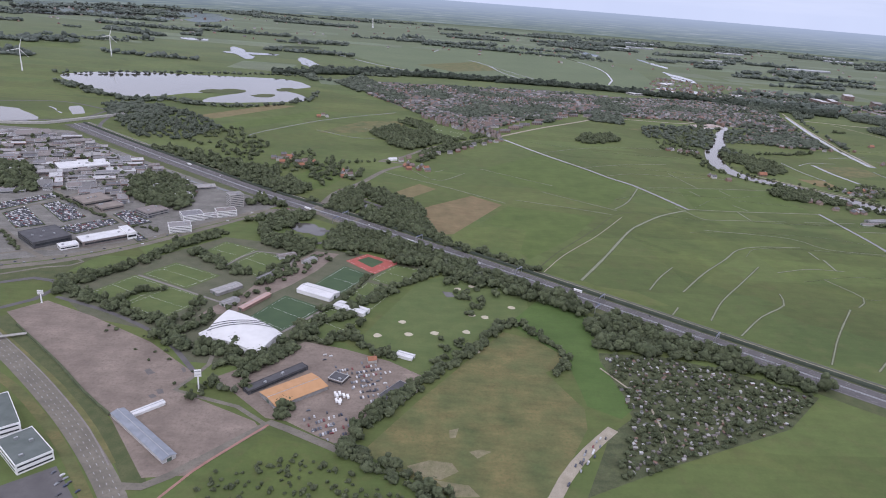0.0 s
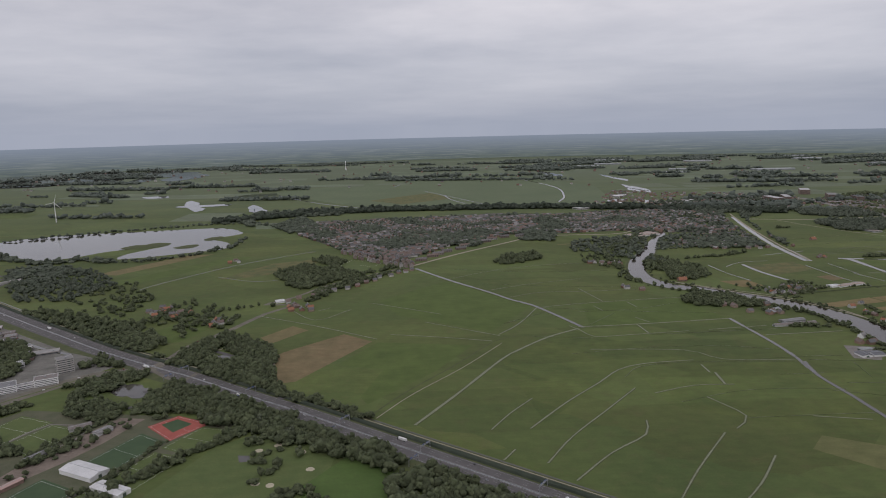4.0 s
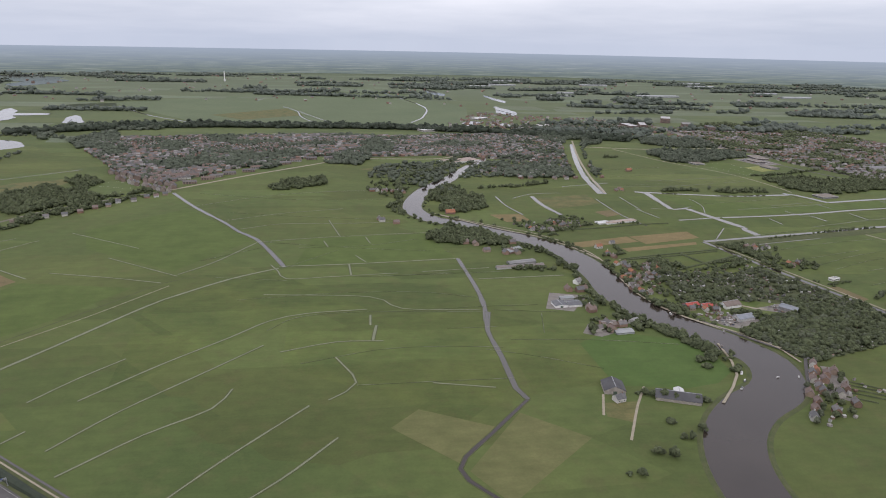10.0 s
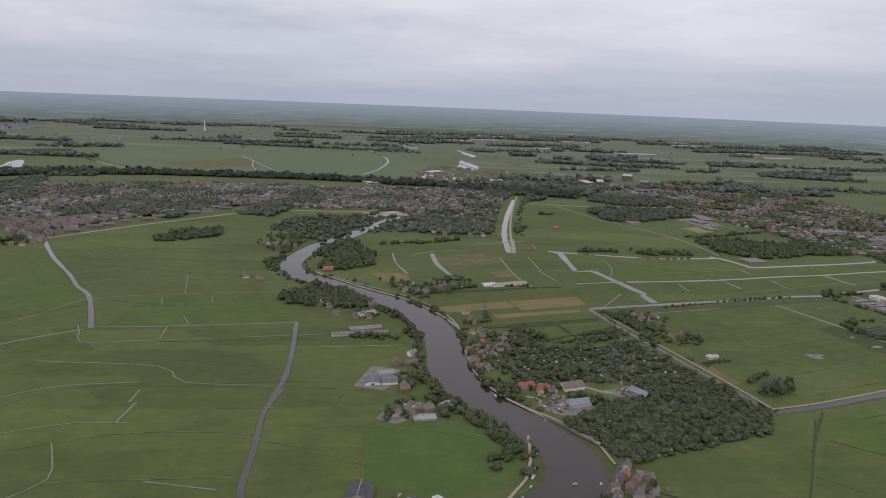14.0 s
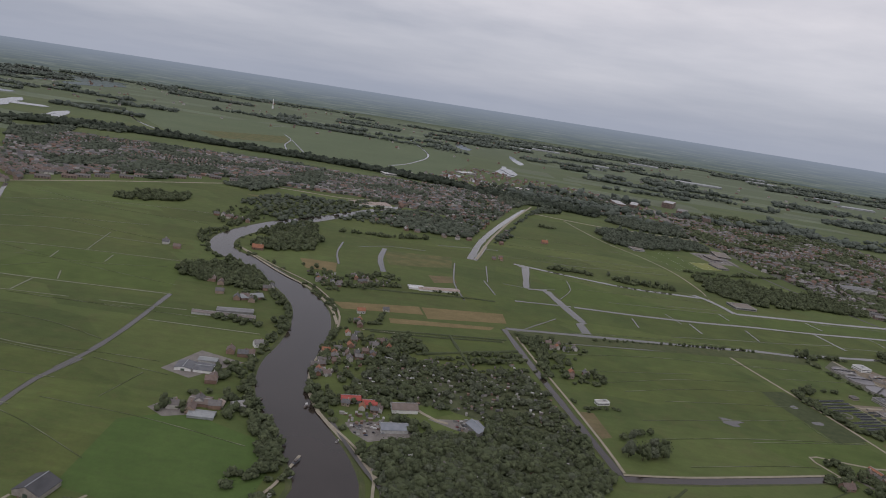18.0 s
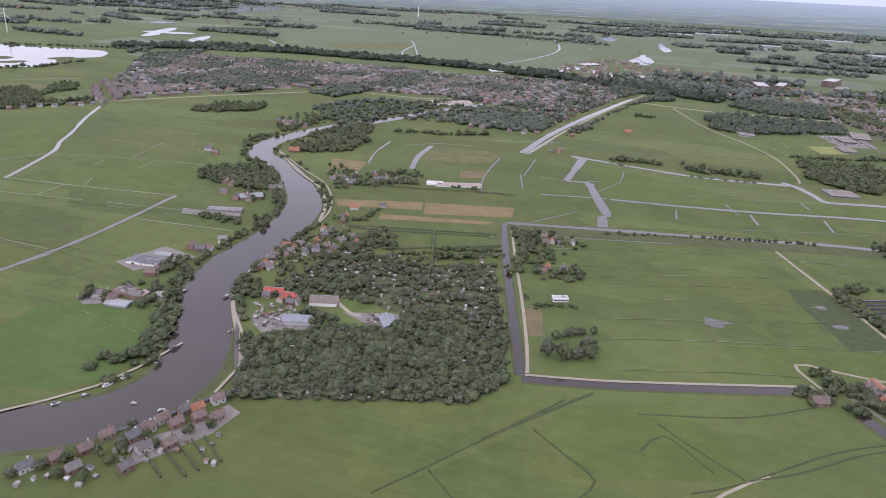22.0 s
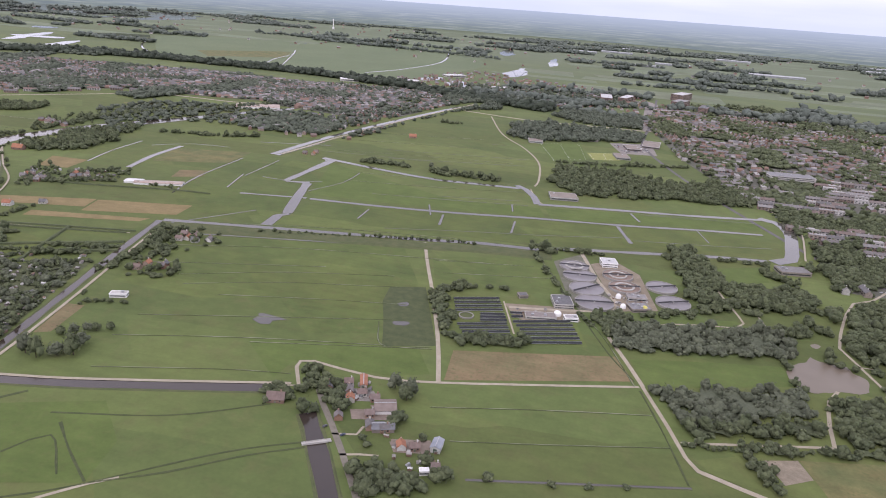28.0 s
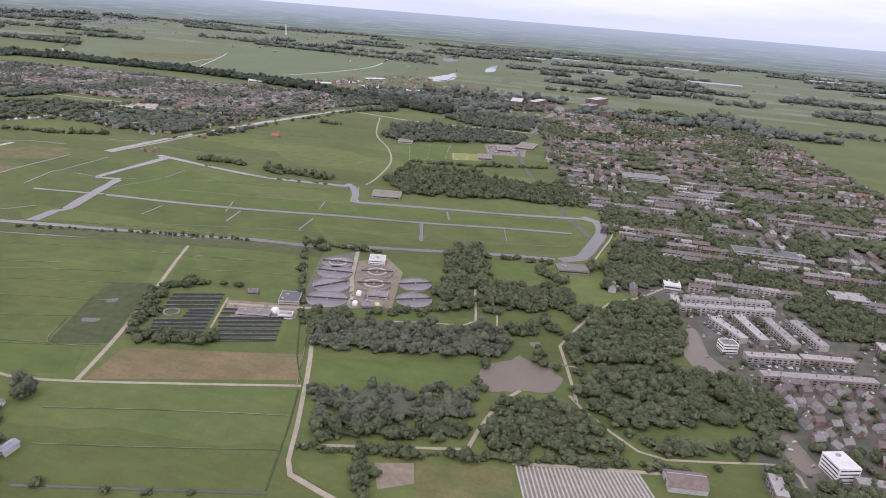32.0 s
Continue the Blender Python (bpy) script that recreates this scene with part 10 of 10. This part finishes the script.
PLOTS_9.append(([(675, 1524), (671, 1615), (770, 1573), (790, 1509), (732, 1455)], 7.5, 7.5, LEAF_FAR, "dark wood at the village edge"))
PLOTS_9.append(([(874, 1511), (901, 1612), (1010, 1594), (1015, 1468), (930, 1459)], 7.0, 7.5, LEAF_FAR, "dark wood beyond the sports fields"))
PLOTS_9.append(([(617, 1792), (695, 1816), (862, 1816), (970, 1870), (990, 1694), (802, 1604), (687, 1631)], 13.0, 7.0, LEAF_FAR, "trees among scattered buildings"))
PLOTS_9.append(([(1064.9, 660.3), (1124.6, 678.3), (1212.2, 706.4), (1210.9, 701.0), (1124.8, 672.8), (1066.0, 656.2)], 4.6, 4.5, LEAF, "hedge of trees along the park"))
PLOTS_9.append(([(1066.2, 655.2), (1074.8, 656.7), (1078.0, 637.5), (1071.4, 635.0)], 5.0, 4.0, LEAF, "hedge trees at the nursery"))
for n, (pts, gap, s_, m_, lb) in enumerate(PLOTS_9):
    wood("wood", scatter(pts, gap, 300 + n, 0.93), s_, m_, lb)
PLOTS_10 = []
PLOTS_10.append(([(944.6, 863.6), (952.0, 860.9), (961.1, 859.1)], 5, 6.0))
PLOTS_10.append(([(962.6, 866.4), (994.7, 870.1)], 5, 4.5))
PLOTS_10.append(([(919.7, 770.1), (944.3, 779.2)], 4, 3.6))
PLOTS_10.append(([(951.0, 847.6), (977.5, 790.4), (998.2, 749.9)], 3, 3.0))
PLOTS_10.append(([(922.4, 1163.9), (971.9, 1174.1), (1019.4, 1196.1), (1068.1, 1218.6)], 2, 4.0))
PLOTS_10.append(([(972.2, 1142.7), (1006.8, 1156.2)], 5, 5.0))
PLOTS_10.append(([(1129.7, 794.5), (1135.6, 769.5), (1140.9, 747.6)], 8, 4.5))
PLOTS_10.append(([(1114.3, 832.3), (1129.3, 826.1), (1139.1, 835.0)], 9, 4.5))
PLOTS_10.append(([(1106.3, 884.3), (1114.1, 877.0), (1121.6, 869.9)], 8, 5.5))
PLOTS_10.append(([(1139.8, 906.8), (1152.6, 895.9), (1150.1, 873.3)], 8, 5.5))
PLOTS_10.append(([(1094.7, 748.6), (1102.4, 725.9), (1113.0, 722.4)], 4, 3.6))
PLOTS_10.append(([(1121.7, 763.5), (1127.6, 750.6)], 8, 4.0))
PLOTS_10.append(([(1120.2, 805.5), (1126.9, 786.0)], 6, 4.0))
for n, (pts, w_, s_) in enumerate(PLOTS_10):
    wood("tree_row", along(pts, 3.6, w_, 330 + n, 0.85), s_, LEAF, "row of park trees")
patch("pond", shore([(1096.5, 736.2), (1099.6, 746.2), (1108.3, 753.6), (1111.6, 760.6), (1115.8, 756.8), (1122.7, 757.0), (1128.4, 756.2), (1129.8, 750.1), (1133.8, 747.5), (1134.5, 741.5), (1130.8, 730.0), (1123.5, 727.7), (1117.8, 726.6), (1105.7, 720.4), (1099.9, 723.1), (1097.0, 728.0)], 0.12), POND, 0.14, "brownish park pond with an uneven shore", "pond")
patch("pond", shore([(1114.5, 775.6), (1117.7, 779.0), (1120.2, 777.1), (1116.8, 772.6)], 0.1), POND, 0.14, "tiny brownish pond in the park", "pond")
wood("bushes", [(1097.6, 724.0), (1101.5, 720.8), (1119.3, 727.6), (1115.2, 726.3), (1122.0, 728.6), (1098.0, 742.0), (1134.6, 745.0), (1128.0, 729.0)], 3.2, LEAF, "bushes on the shore of the park pond", seed=611)
wood("tree_row", along([(1043.6, 651.9), (1070.6, 659.8), (1100.3, 668.4), (1133.6, 677.9), (1159.8, 684.8), (1189.2, 692.4)], 2.8, 3.0, 612, 0.9), 2.6, LEAF, "low hedge of bushes along the park path")
wood("tree_row", along([(1067.2, 659.0), (1071.5, 647.0), (1075.8, 635.2)], 3.0, 3.0, 613, 0.9), 3.0, LEAF, "bushes between meadow and bare plot")
wood("bushes", [(971.5, 604.5), (973.0, 603.0), (995.5, 608.1), (1008.5, 612.2), (1022.0, 617.0)], 2.4, LEAF, "bushes beside a ditch", seed=614)
ditch([(965.0, 600.1), (1004.8, 612.8), (1045.4, 625.8)], 1.3)
for pts in ([(992.5, 759.0), (1010.4, 718.9), (1023.0, 697.4)], [(1025.6, 689.7), (1034.3, 663.1), (1044.4, 627.0)]):
    furrow(pts, 0.9, False)
patch("pond", [(1198.1, 838.5), (1202.7, 828.8), (1205.8, 800.1), (1214.2, 787.2), (1209.7, 780.4), (1198.6, 776.9), (1193.3, 794.7), (1194.0, 815.9)], POND, 0.14, "brownish town pond between houses and wood", "pond")
PLOTS_11 = []
PLOTS_11.append(([(1029.4, 761.8), (1039.6, 771.1), (1060.3, 778.2), (1077.0, 782.0), (1082.1, 790.5), (1076.6, 814.7), (1068.9, 849.6)], 1.4))
PLOTS_11.append(([(1104.6, 675.0), (1106.2, 691.2), (1111.0, 715.0), (1117.4, 726.8)], 1.8))
PLOTS_11.append(([(1042.0, 653.9), (1073.0, 664.4), (1104.6, 675.0)], 1.6))
PLOTS_11.append(([(1142.9, 726.2), (1139.5, 741.5), (1134.2, 762.6), (1129.9, 778.9), (1134.2, 796.5), (1145.5, 831.9), (1154.5, 853.0), (1168.6, 864.4), (1186.4, 890.8)], 1.6))
PLOTS_11.append(([(1091.7, 804.5), (1095.1, 786.4)], 1.0))
PLOTS_11.append(([(1132.9, 758.9), (1143.8, 759.4)], 1.0))
PLOTS_11.append(([(1139.2, 731.0), (1145.6, 721.7), (1158.2, 708.5), (1169.7, 698.6), (1180.5, 697.0), (1202.4, 703.5), (1226.6, 710.8), (1230.6, 705.0), (1231.9, 696.7)], 1.4))
PLOTS_11.append(([(789, 1436), (835, 1298), (879.1, 1218.7), (907.6, 1147.1), (920.1, 1066.3), (919.8, 1040.5)], 2.0))
PLOTS_11.append(([(918.5, 1027.6), (936.2, 983.0), (979.1, 994.0)], 1.4))
for pts, w_ in PLOTS_11:
    strip("path", pts, w_, PATH, 0.15, "pale winding park path", "path")
patch("nursery_plot", [(1074.1, 654.6), (1087.8, 659.7), (1091.4, 648.5), (1080.0, 640.8)], mat("rubble_soil", (0.20, 0.17, 0.125), (0.26, 0.22, 0.165), 3.0, 0.95, (0.15, 0.14, 0.10), mottle=0.12), 0.09, "bare pale plot with rubble", "plot")
patch("nursery_plot", [(1088.4, 659.9), (1122.8, 670.2), (1127.6, 648.7), (1095.4, 636.4)], DRY, 0.08, "dull dry grass plot", "plot")
NUR = [(1124.5, 671.5), (1169.2, 684.4), (1176.8, 667.5), (1131.5, 650.2)]
patch("nursery_plot", NUR, mat("nursery_soil", (0.19, 0.175, 0.14), (0.24, 0.22, 0.18), 3.0, 0.95, (0.15, 0.145, 0.11)), 0.09, "nursery ground with long pale rows", "plot")
a_, b_, c_, d_ = [Vector((*p, 0)) for p in NUR]
for k in range(30):
    t_ = k / 29
    strip("nursery_row", [tuple(a_.lerp(b_, t_).xy), tuple(d_.lerp(c_, t_).xy)], 0.7, mat("dusty_fleece", (0.36, 0.35, 0.32), (0.44, 0.43, 0.40), 3.0, 0.8), 0.2, "long pale covered nursery row", "nursery row", straight=True,
          profile=lambda w: [(-w / 2, 0.05), (-w * 0.3, 0.5), (w * 0.3, 0.5), (w / 2, 0.05)])
strip("road", [(1122.7, 672.7), (1146.0, 678.9), (1177.7, 687.0)], 2.0, PATH, 0.14, "pale road beside the nursery", "road")
barn(1186.3, 683.2, 10.8, 14.4, 10.0, 2.6, None, None, ROOFS, "brown-roofed building of the nursery")
block(1246.0, 712.5, 22, 9.0, 11.0, 6.5, 4, WHITE, WHITE_ROOF, "white apartment block by the water", "", 1)

# ---- sports fields beyond the canal ----
pitch([(888.0, 1267.8), (939.8, 1293.2), (957.5, 1198.5), (921.3, 1163.2)], LUSH, "green sports field with poplars round it")
pitch([(952.7, 1239.9), (989.7, 1258.3), (993.4, 1216.1), (962.8, 1202.1)], mat("yellow_turf", (0.20, 0.22, 0.07), (0.25, 0.26, 0.09), 6.0, 0.95), "yellow-green mown sports field")
patch("yard", [(975.0, 1323.9), (1028, 1349), (1036.4, 1271.8), (992.9, 1260.6)], YARD, 0.1, "paved yard of the sports club", "yard")
for f in ((948.2, 1332.2, 13.6, 18.7, 25.2), (883.5, 1273.4, 13.3, 17.9, 23.3), (994.2, 1235.5, 13.7, 16.5, 26.8), (1005.0, 1300.6, 13.7, 17.7, 27.0), (1028.7, 1338.8, -3.1, 22.0, 41.0), (950.9, 1013.0, 13.8, 25.2, 19.5), (1004.0, 1501.0, 18.4, 12.6, 44.3), (779.3, 1658.0, 19.7, 29.7, 63.8)):
    block(*f, 2.4, 1, None, mat("brown_roofing", (0.24, 0.21, 0.19), (0.30, 0.27, 0.24), 6.0, 0.85), "low brown-roofed clubhouse beyond the canal", "clubhouses beyond the canal", 1)
cars_lot("parked_cars", scatter([(979.7, 1318.3), (1025, 1343), (1027.9, 1285.4), (994.9, 1269.9)], 4.5, 340, 0.6), "cars at the sports club", 10)
ditch([(560, 1409), (598, 1490), (681, 1486), (760, 1482)], 2.0)
strip("road", [(739, 1462), (847, 1439), (932, 1449), (1016, 1457), (1081, 1464)], 6.0, PATH, 0.12, "pale railway dike seen from afar", "road")
patch("cleared_ground", [(1018, 1843), (1044, 1789), (1042, 1539), (1025, 1448), (1015, 1468), (1015, 1636)], YARD, 0.1, "pale cleared ground beside the town", "cleared ground")
strip("road", [(1038, 1884), (1030, 1576), (1020, 1417), (1020.0, 1321.4), (1051.3, 1194.6), (1089.5, 1084.4), (1127.3, 990.5), (1162.6, 912.2), (1186.4, 890.8)], 4.0, ASPHALT, 0.12, "grey asphalt town street", "road")

# ---- town ----
TOWN = [(1013, 1561), (1044, 1789), (1250, 1934), (1402, 1654), (1441, 1293), (1391.9, 989.5), (1338.3, 808.3), (1292.1, 713.2), (1240.3, 675.1), (1216.1, 690.7), (1217.7, 748.2), (1209.0, 776.6), (1196.8, 840.4), (1184.2, 869.9), (1150.1, 873.3), (1151.1, 972.1), (1136.4, 1058.4), (1102.9, 1141.2), (1063.8, 1271.8)]
patch("town_ground", TOWN, TOWN_GROUND, 0.06, "streets and gardens of the town", "town ground")
cx_, cy_ = 1185.6, 852.2
(ax_, ay_), (bx_, by_) = [(1200.2, 884.2), (1258.2, 888.1)]
ROW_TURN = math.degrees(math.atan2(by_ - ay_, bx_ - ax_))
ESTATE = [(1191.7, 889.4), (1257.0, 910.0), (1276.3, 848.7), (1297.7, 833.0), (1287.1, 797.6), (1215.4, 773.7), (1193.7, 861.3)]
VILLAS = [(1226.8, 772.8), (1289.4, 798.5), (1275.0, 740.0), (1256.0, 722.0), (1240.3, 727.0), (1233.3, 759.5)]
built = lambda p: inside(ESTATE, p[0], p[1]) or inside(VILLAS, p[0], p[1])
TS = [p for p in streets(TOWN, ROW_TURN, 350, 13.5, (12.0, 18.0), 0.88, 0.1, 60.0) if not built(p)]
TS.sort(key=lambda p: (p[0] - cx_) ** 2 + (p[1] - cy_) ** 2)
for k, (x, y, tn) in enumerate(TS[:230]):
    terrace(x, y, tn, 4, 3.2, 4.6, 3.0, 1.7, "row of terraced brick houses in the town", "terraces in the town", k % 4 == 0)
far_ = (TS[229][0] - cx_) ** 2 + (TS[229][1] - cy_) ** 2
houses_lot("town_houses", [p for p in streets(TOWN, ROW_TURN, 351, 6.4, (11.0, 17.0), 0.88, 0.14, 60.0) if (p[0] - cx_) ** 2 + (p[1] - cy_) ** 2 > far_], "brick town houses with brown and red roofs", 28, 0.9, 351)
for (ax, ay), (bx, by) in (((1198.0, 873.2), (1224.5, 879.8)), ((1226.1, 881.5), (1249.4, 886.6)), ((1194.1, 858.2), (1249.9, 873.9)), ((1211.9, 847.0), (1226.1, 823.4)), ((1226.5, 856.2), (1237.1, 825.3)), ((1242.7, 859.3), (1253.1, 826.5)),
                           ((1258.7, 862.3), (1268.4, 831.8)), ((1223.8, 802.8), (1251.0, 810.5)), ((1252.5, 812.4), (1279.3, 818.0)), ((1229.0, 783.6), (1283.7, 798.2))):
    L_ = math.hypot(bx - ax, by - ay)
    n_ = round(L_ / 3.0)
    terrace((ax + bx) / 2, (ay + by) / 2, math.degrees(math.atan2(by - ay, bx - ax)), n_, L_ / n_, 5.2, 3.0, 1.4, "long flat-roofed terrace of pale brick houses", "terraces of the estate", True)
    side = Vector((ay - by, bx - ax)).normalized() * 6.0
    cars_lot("parked_cars", [(ax + (bx - ax) * t_ - side.x, ay + (by - ay) * t_ - side.y) for t_ in np.arange(0.05, 0.95, 1.6 / L_)], "row of parked cars before a terrace", math.degrees(math.atan2(by - ay, bx - ax)) + 90)
patch("estate_ground", ESTATE, TOWN_GROUND, 0.09, "paved streets and small yards between terraces", "paving")
sheds_lot("yard_sheds", scatter(ESTATE, 5.5, 360, 0.55), "garden sheds and fences between terraces", 360, 0.9)
wood("garden_trees", scatter(ESTATE, 9.0, 361, 0.7), 2.6, LEAF, "small garden trees between terraces", spread=0.5)
for k, (x, y) in enumerate(scatter(VILLAS, 8.0, 362, 0.9)):
    house(x, y, 25 + 90 * (k % 2), 4.8, 4.0, 2.2, 1.8, TOWN_WALLS, TOWN_ROOFS, "detached brick house with a dark tiled roof", "detached houses by the park", False)
wood("garden_trees", scatter(VILLAS, 7.0, 363, 0.6), 2.8, LEAF, "garden trees round detached houses", spread=0.5)
near_ = lambda p: (p[0] - cx_) ** 2 + (p[1] - cy_) ** 2 < 210 ** 2
wooded = lambda p: noise.noise((p[0] / 60.0, p[1] / 60.0, 350.0)) > 0.06
wood("town_trees", [p for p in scatter(TOWN, 5.6, 352, 0.62) if near_(p) and not built(p)], 3.7, LEAF, "street and garden trees between town houses", spread=0.5)
wood("town_trees", [p for p in scatter(TOWN, 4.8, 357, 0.95) if near_(p) and wooded(p) and not built(p)], 4.8, LEAF, "tall trees in town parks and avenues", spread=0.4)
wood("town_trees", [p for p in scatter(TOWN, 9.0, 358, 0.6) if not near_(p)], 4.4, LEAF, "street and garden trees between town houses", spread=0.5, far=True)
wood("town_trees", [p for p in scatter(TOWN, 6.6, 359, 0.95) if not near_(p) and wooded(p)], 6.4, LEAF, "tall trees in town parks and avenues", spread=0.4, far=True)
cars_lot("parked_cars", [p for p in scatter(TOWN, 9.0, 353, 0.6) if near_(p) and not built(p)], "cars parked along town streets", 28)
patch("pond", shore([(1227.4, 729.2), (1232.4, 735.5), (1236.8, 724.6), (1240.1, 711.1), (1234.2, 707.4), (1229.3, 713.8)], 0.08), POND, 0.14, "brownish water beside the apartment block", "pond")
for pts in ([(1188.9, 881.8), (1227.7, 910.6), (1288.6, 924.1)], [(1200.0, 983.1), (1218.8, 1000.1), (1242.6, 951.8)], [(1199.2, 975.5), (1212.1, 925.0)]):
    strip("street", pts, 3.0, YARD, 0.12, "paved town street with parked cars", "road")
    cars_lot("parked_cars", along(pts, 2.4, 3.5, 354, 0.7), "row of parked cars in the street", 60)
block(1176.7, 1215.9, 12.3, 49.7, 20.3, 7.0, 4, CONCRETE, GREY_ROOF, "long four-storey flat building in the town", "flats in the town", 3)
block(1263.9, 992.5, 5.1, 48.1, 14.9, 5.5, 3, CONCRETE, GREY_ROOF, "long three-storey flat building in the town", "flats in the town", 3)
block(1216.0, 811.0, 20, 8.5, 7.0, 5.0, 3, WHITE, GREY_ROOF, "white three-storey flats by the town pond", "flats in the town", 1)
block(1303.0, 919.0, 10, 22.0, 14.0, 5.0, 3, CONCRETE, GREY_ROOF, "grey office block with window bands", "flats in the town", 2)
block(1126.0, 896.2, 15.4, 21.2, 12.2, 2.6, 1, mat("brown_cladding", (0.22, 0.19, 0.17), (0.27, 0.24, 0.21), 4.0, 0.8), GREY_ROOF, "low brown building by the canal", "flats in the town", 2)
block(1191.2, 896.3, 4.9, 10.5, 10.2, 3.0, 1, WHITE, WHITE_ROOF, "white low hall by the park", "flats in the town", 1)
for f, h_ in (((1079.4, 1780.2, -18.4, 22.1, 50.0), 14), ((1087.5, 1934.5, -21.4, 24.7, 60.2), 12), ((941.1, 1792.6, 5.2, 22.1, 63.5), 8), ((979.4, 1807.8, -14.0, 16.5, 61.4), 9), ((1120.2, 1740.1, -11.3, 15.3, 48.0), 12)):
    block(*f, h_, max(3, h_ // 2), mat("red_brick_block", (0.20, 0.145, 0.125), (0.25, 0.18, 0.155), 4.0, 0.85), GREY_ROOF, "red brick apartment block in the town", "apartment blocks", 1)
V3 = [(469, 1754), (604, 2111), (895, 1976), (1016, 1863), (1013, 1561), (901, 1612), (759, 1607), (665, 1661)]
houses_lot("far_town_houses", scatter(V3, 16.0, 355, 0.5), "scattered houses and sheds beyond the village", 15, 1.0, 356)
for f in ((442.2, 1684.9, 27.4, 36.0, 30.0), (730.9, 1796.3, 28.2, 40.0, 24.0), (540.9, 1758.4, 27.7, 45.0, 22.0), (589.6, 1944.0, 52.4, 50.0, 24.0)):
    block(*f, 4.0, 1, CONCRETE, WHITE_ROOF, "pale industrial hall beyond the village", "white halls", 1)

# ---- riverside houses nearest to the flight ----
for n, (x, y, tn) in enumerate(((618.3, 498.4, 70), (625.2, 498.2, 70), (622.9, 506.7, 65), (626.7, 509.4, 65), (630.2, 518.4, 60), (637.6, 508.3, 60), (615.9, 484.9, 70), (617.4, 491.2, 70), (624.4, 481.1, 70), (630.8, 505.1, 65), (626.1, 470, 75), (631.3, 487, 70), (605.1, 472.4, 68), (599.1, 464.7, 70), (593.3, 456.6, 72), (616.1, 488.8, 62), (606, 482, 66), (609.5, 462.3, 70))):
    house(x, y, tn, 5.4, 4.2, 2.4, 2.0, None, ROOF_ORANGE if n == 3 else None, "riverside house with a tiled roof and long garden", "riverside houses")
sheds_lot("garden_sheds", [(600.4, 453.8), (603.7, 456.7), (611.2, 458.2), (613.9, 465.7), (619.1, 463.0), (615.2, 476.6), (620.7, 473.6), (617.1, 457.4), (620.0, 478.6), (597.5, 449.5)] + [(636.2, 485.4), (635.9, 491.0), (644.5, 489.3), (653.4, 484.2), (650.0, 484.5), (630.7, 482.9), (629.2, 476.7), (645.6, 493.6), (644.6, 499.1)], "sheds in long riverside gardens", 400, 1.0)
for pts in ([(636.4, 493.3), (652.5, 483.8)], [(639.8, 496.8), (654.9, 486.7)], [(630.2, 484.6), (648.3, 475.0)], [(625.2, 480.4), (640.4, 471.4)], [(630.8, 490.6), (650.4, 479.4)]):
    strip("hedge", pts, 0.8, LEAF, 0, "garden hedge beside the riverside houses", "hedge", uneven=0.4, profile=lambda w: [(-w / 2, 0), (-w * 0.3, 0.8), (w * 0.3, 0.9), (w / 2, 0)])
patch("yard", [(615.5, 481.6), (629.4, 500.2), (635.2, 518.4), (643.5, 515.6), (641.3, 499.6), (632.0, 481.7), (627.0, 473.9)], YARD, 0.07, "paved front gardens along the river road", "yard")
strip("road", [(604.5, 483.5), (614.8, 497.6), (626.0, 518.7), (631.8, 528.8), (617.9, 548.9), (602.0, 572.3), (588.6, 594.4)], 2.2, ASPHALT, 0.68, "narrow asphalt river road", "road")
for n, (x, y) in enumerate([(598.2, 459.3), (603.5, 465.5), (611.4, 472.2), (614.7, 480.0), (621.5, 486.5), (606.4, 457.8), (618.0, 470.8), (592.0, 451.9), (616.6, 460.4)] + [(633.2, 522.2), (626.1, 484.6), (633.7, 496.0), (617.9, 477.0), (638.6, 502.4), (610.2, 491.2), (626.5, 541.9), (618.4, 555.1)]):
    tree(x, y, 4.2, "garden tree by the river road", "garden trees by the river")
wood("trees", along([(560.4, 520.4), (569.2, 530.5), (576.4, 546.2), (565.6, 567.4), (545.3, 595.8)], 4.0, 9.0, 410), 4.0, LEAF, "trees on the far river bank")
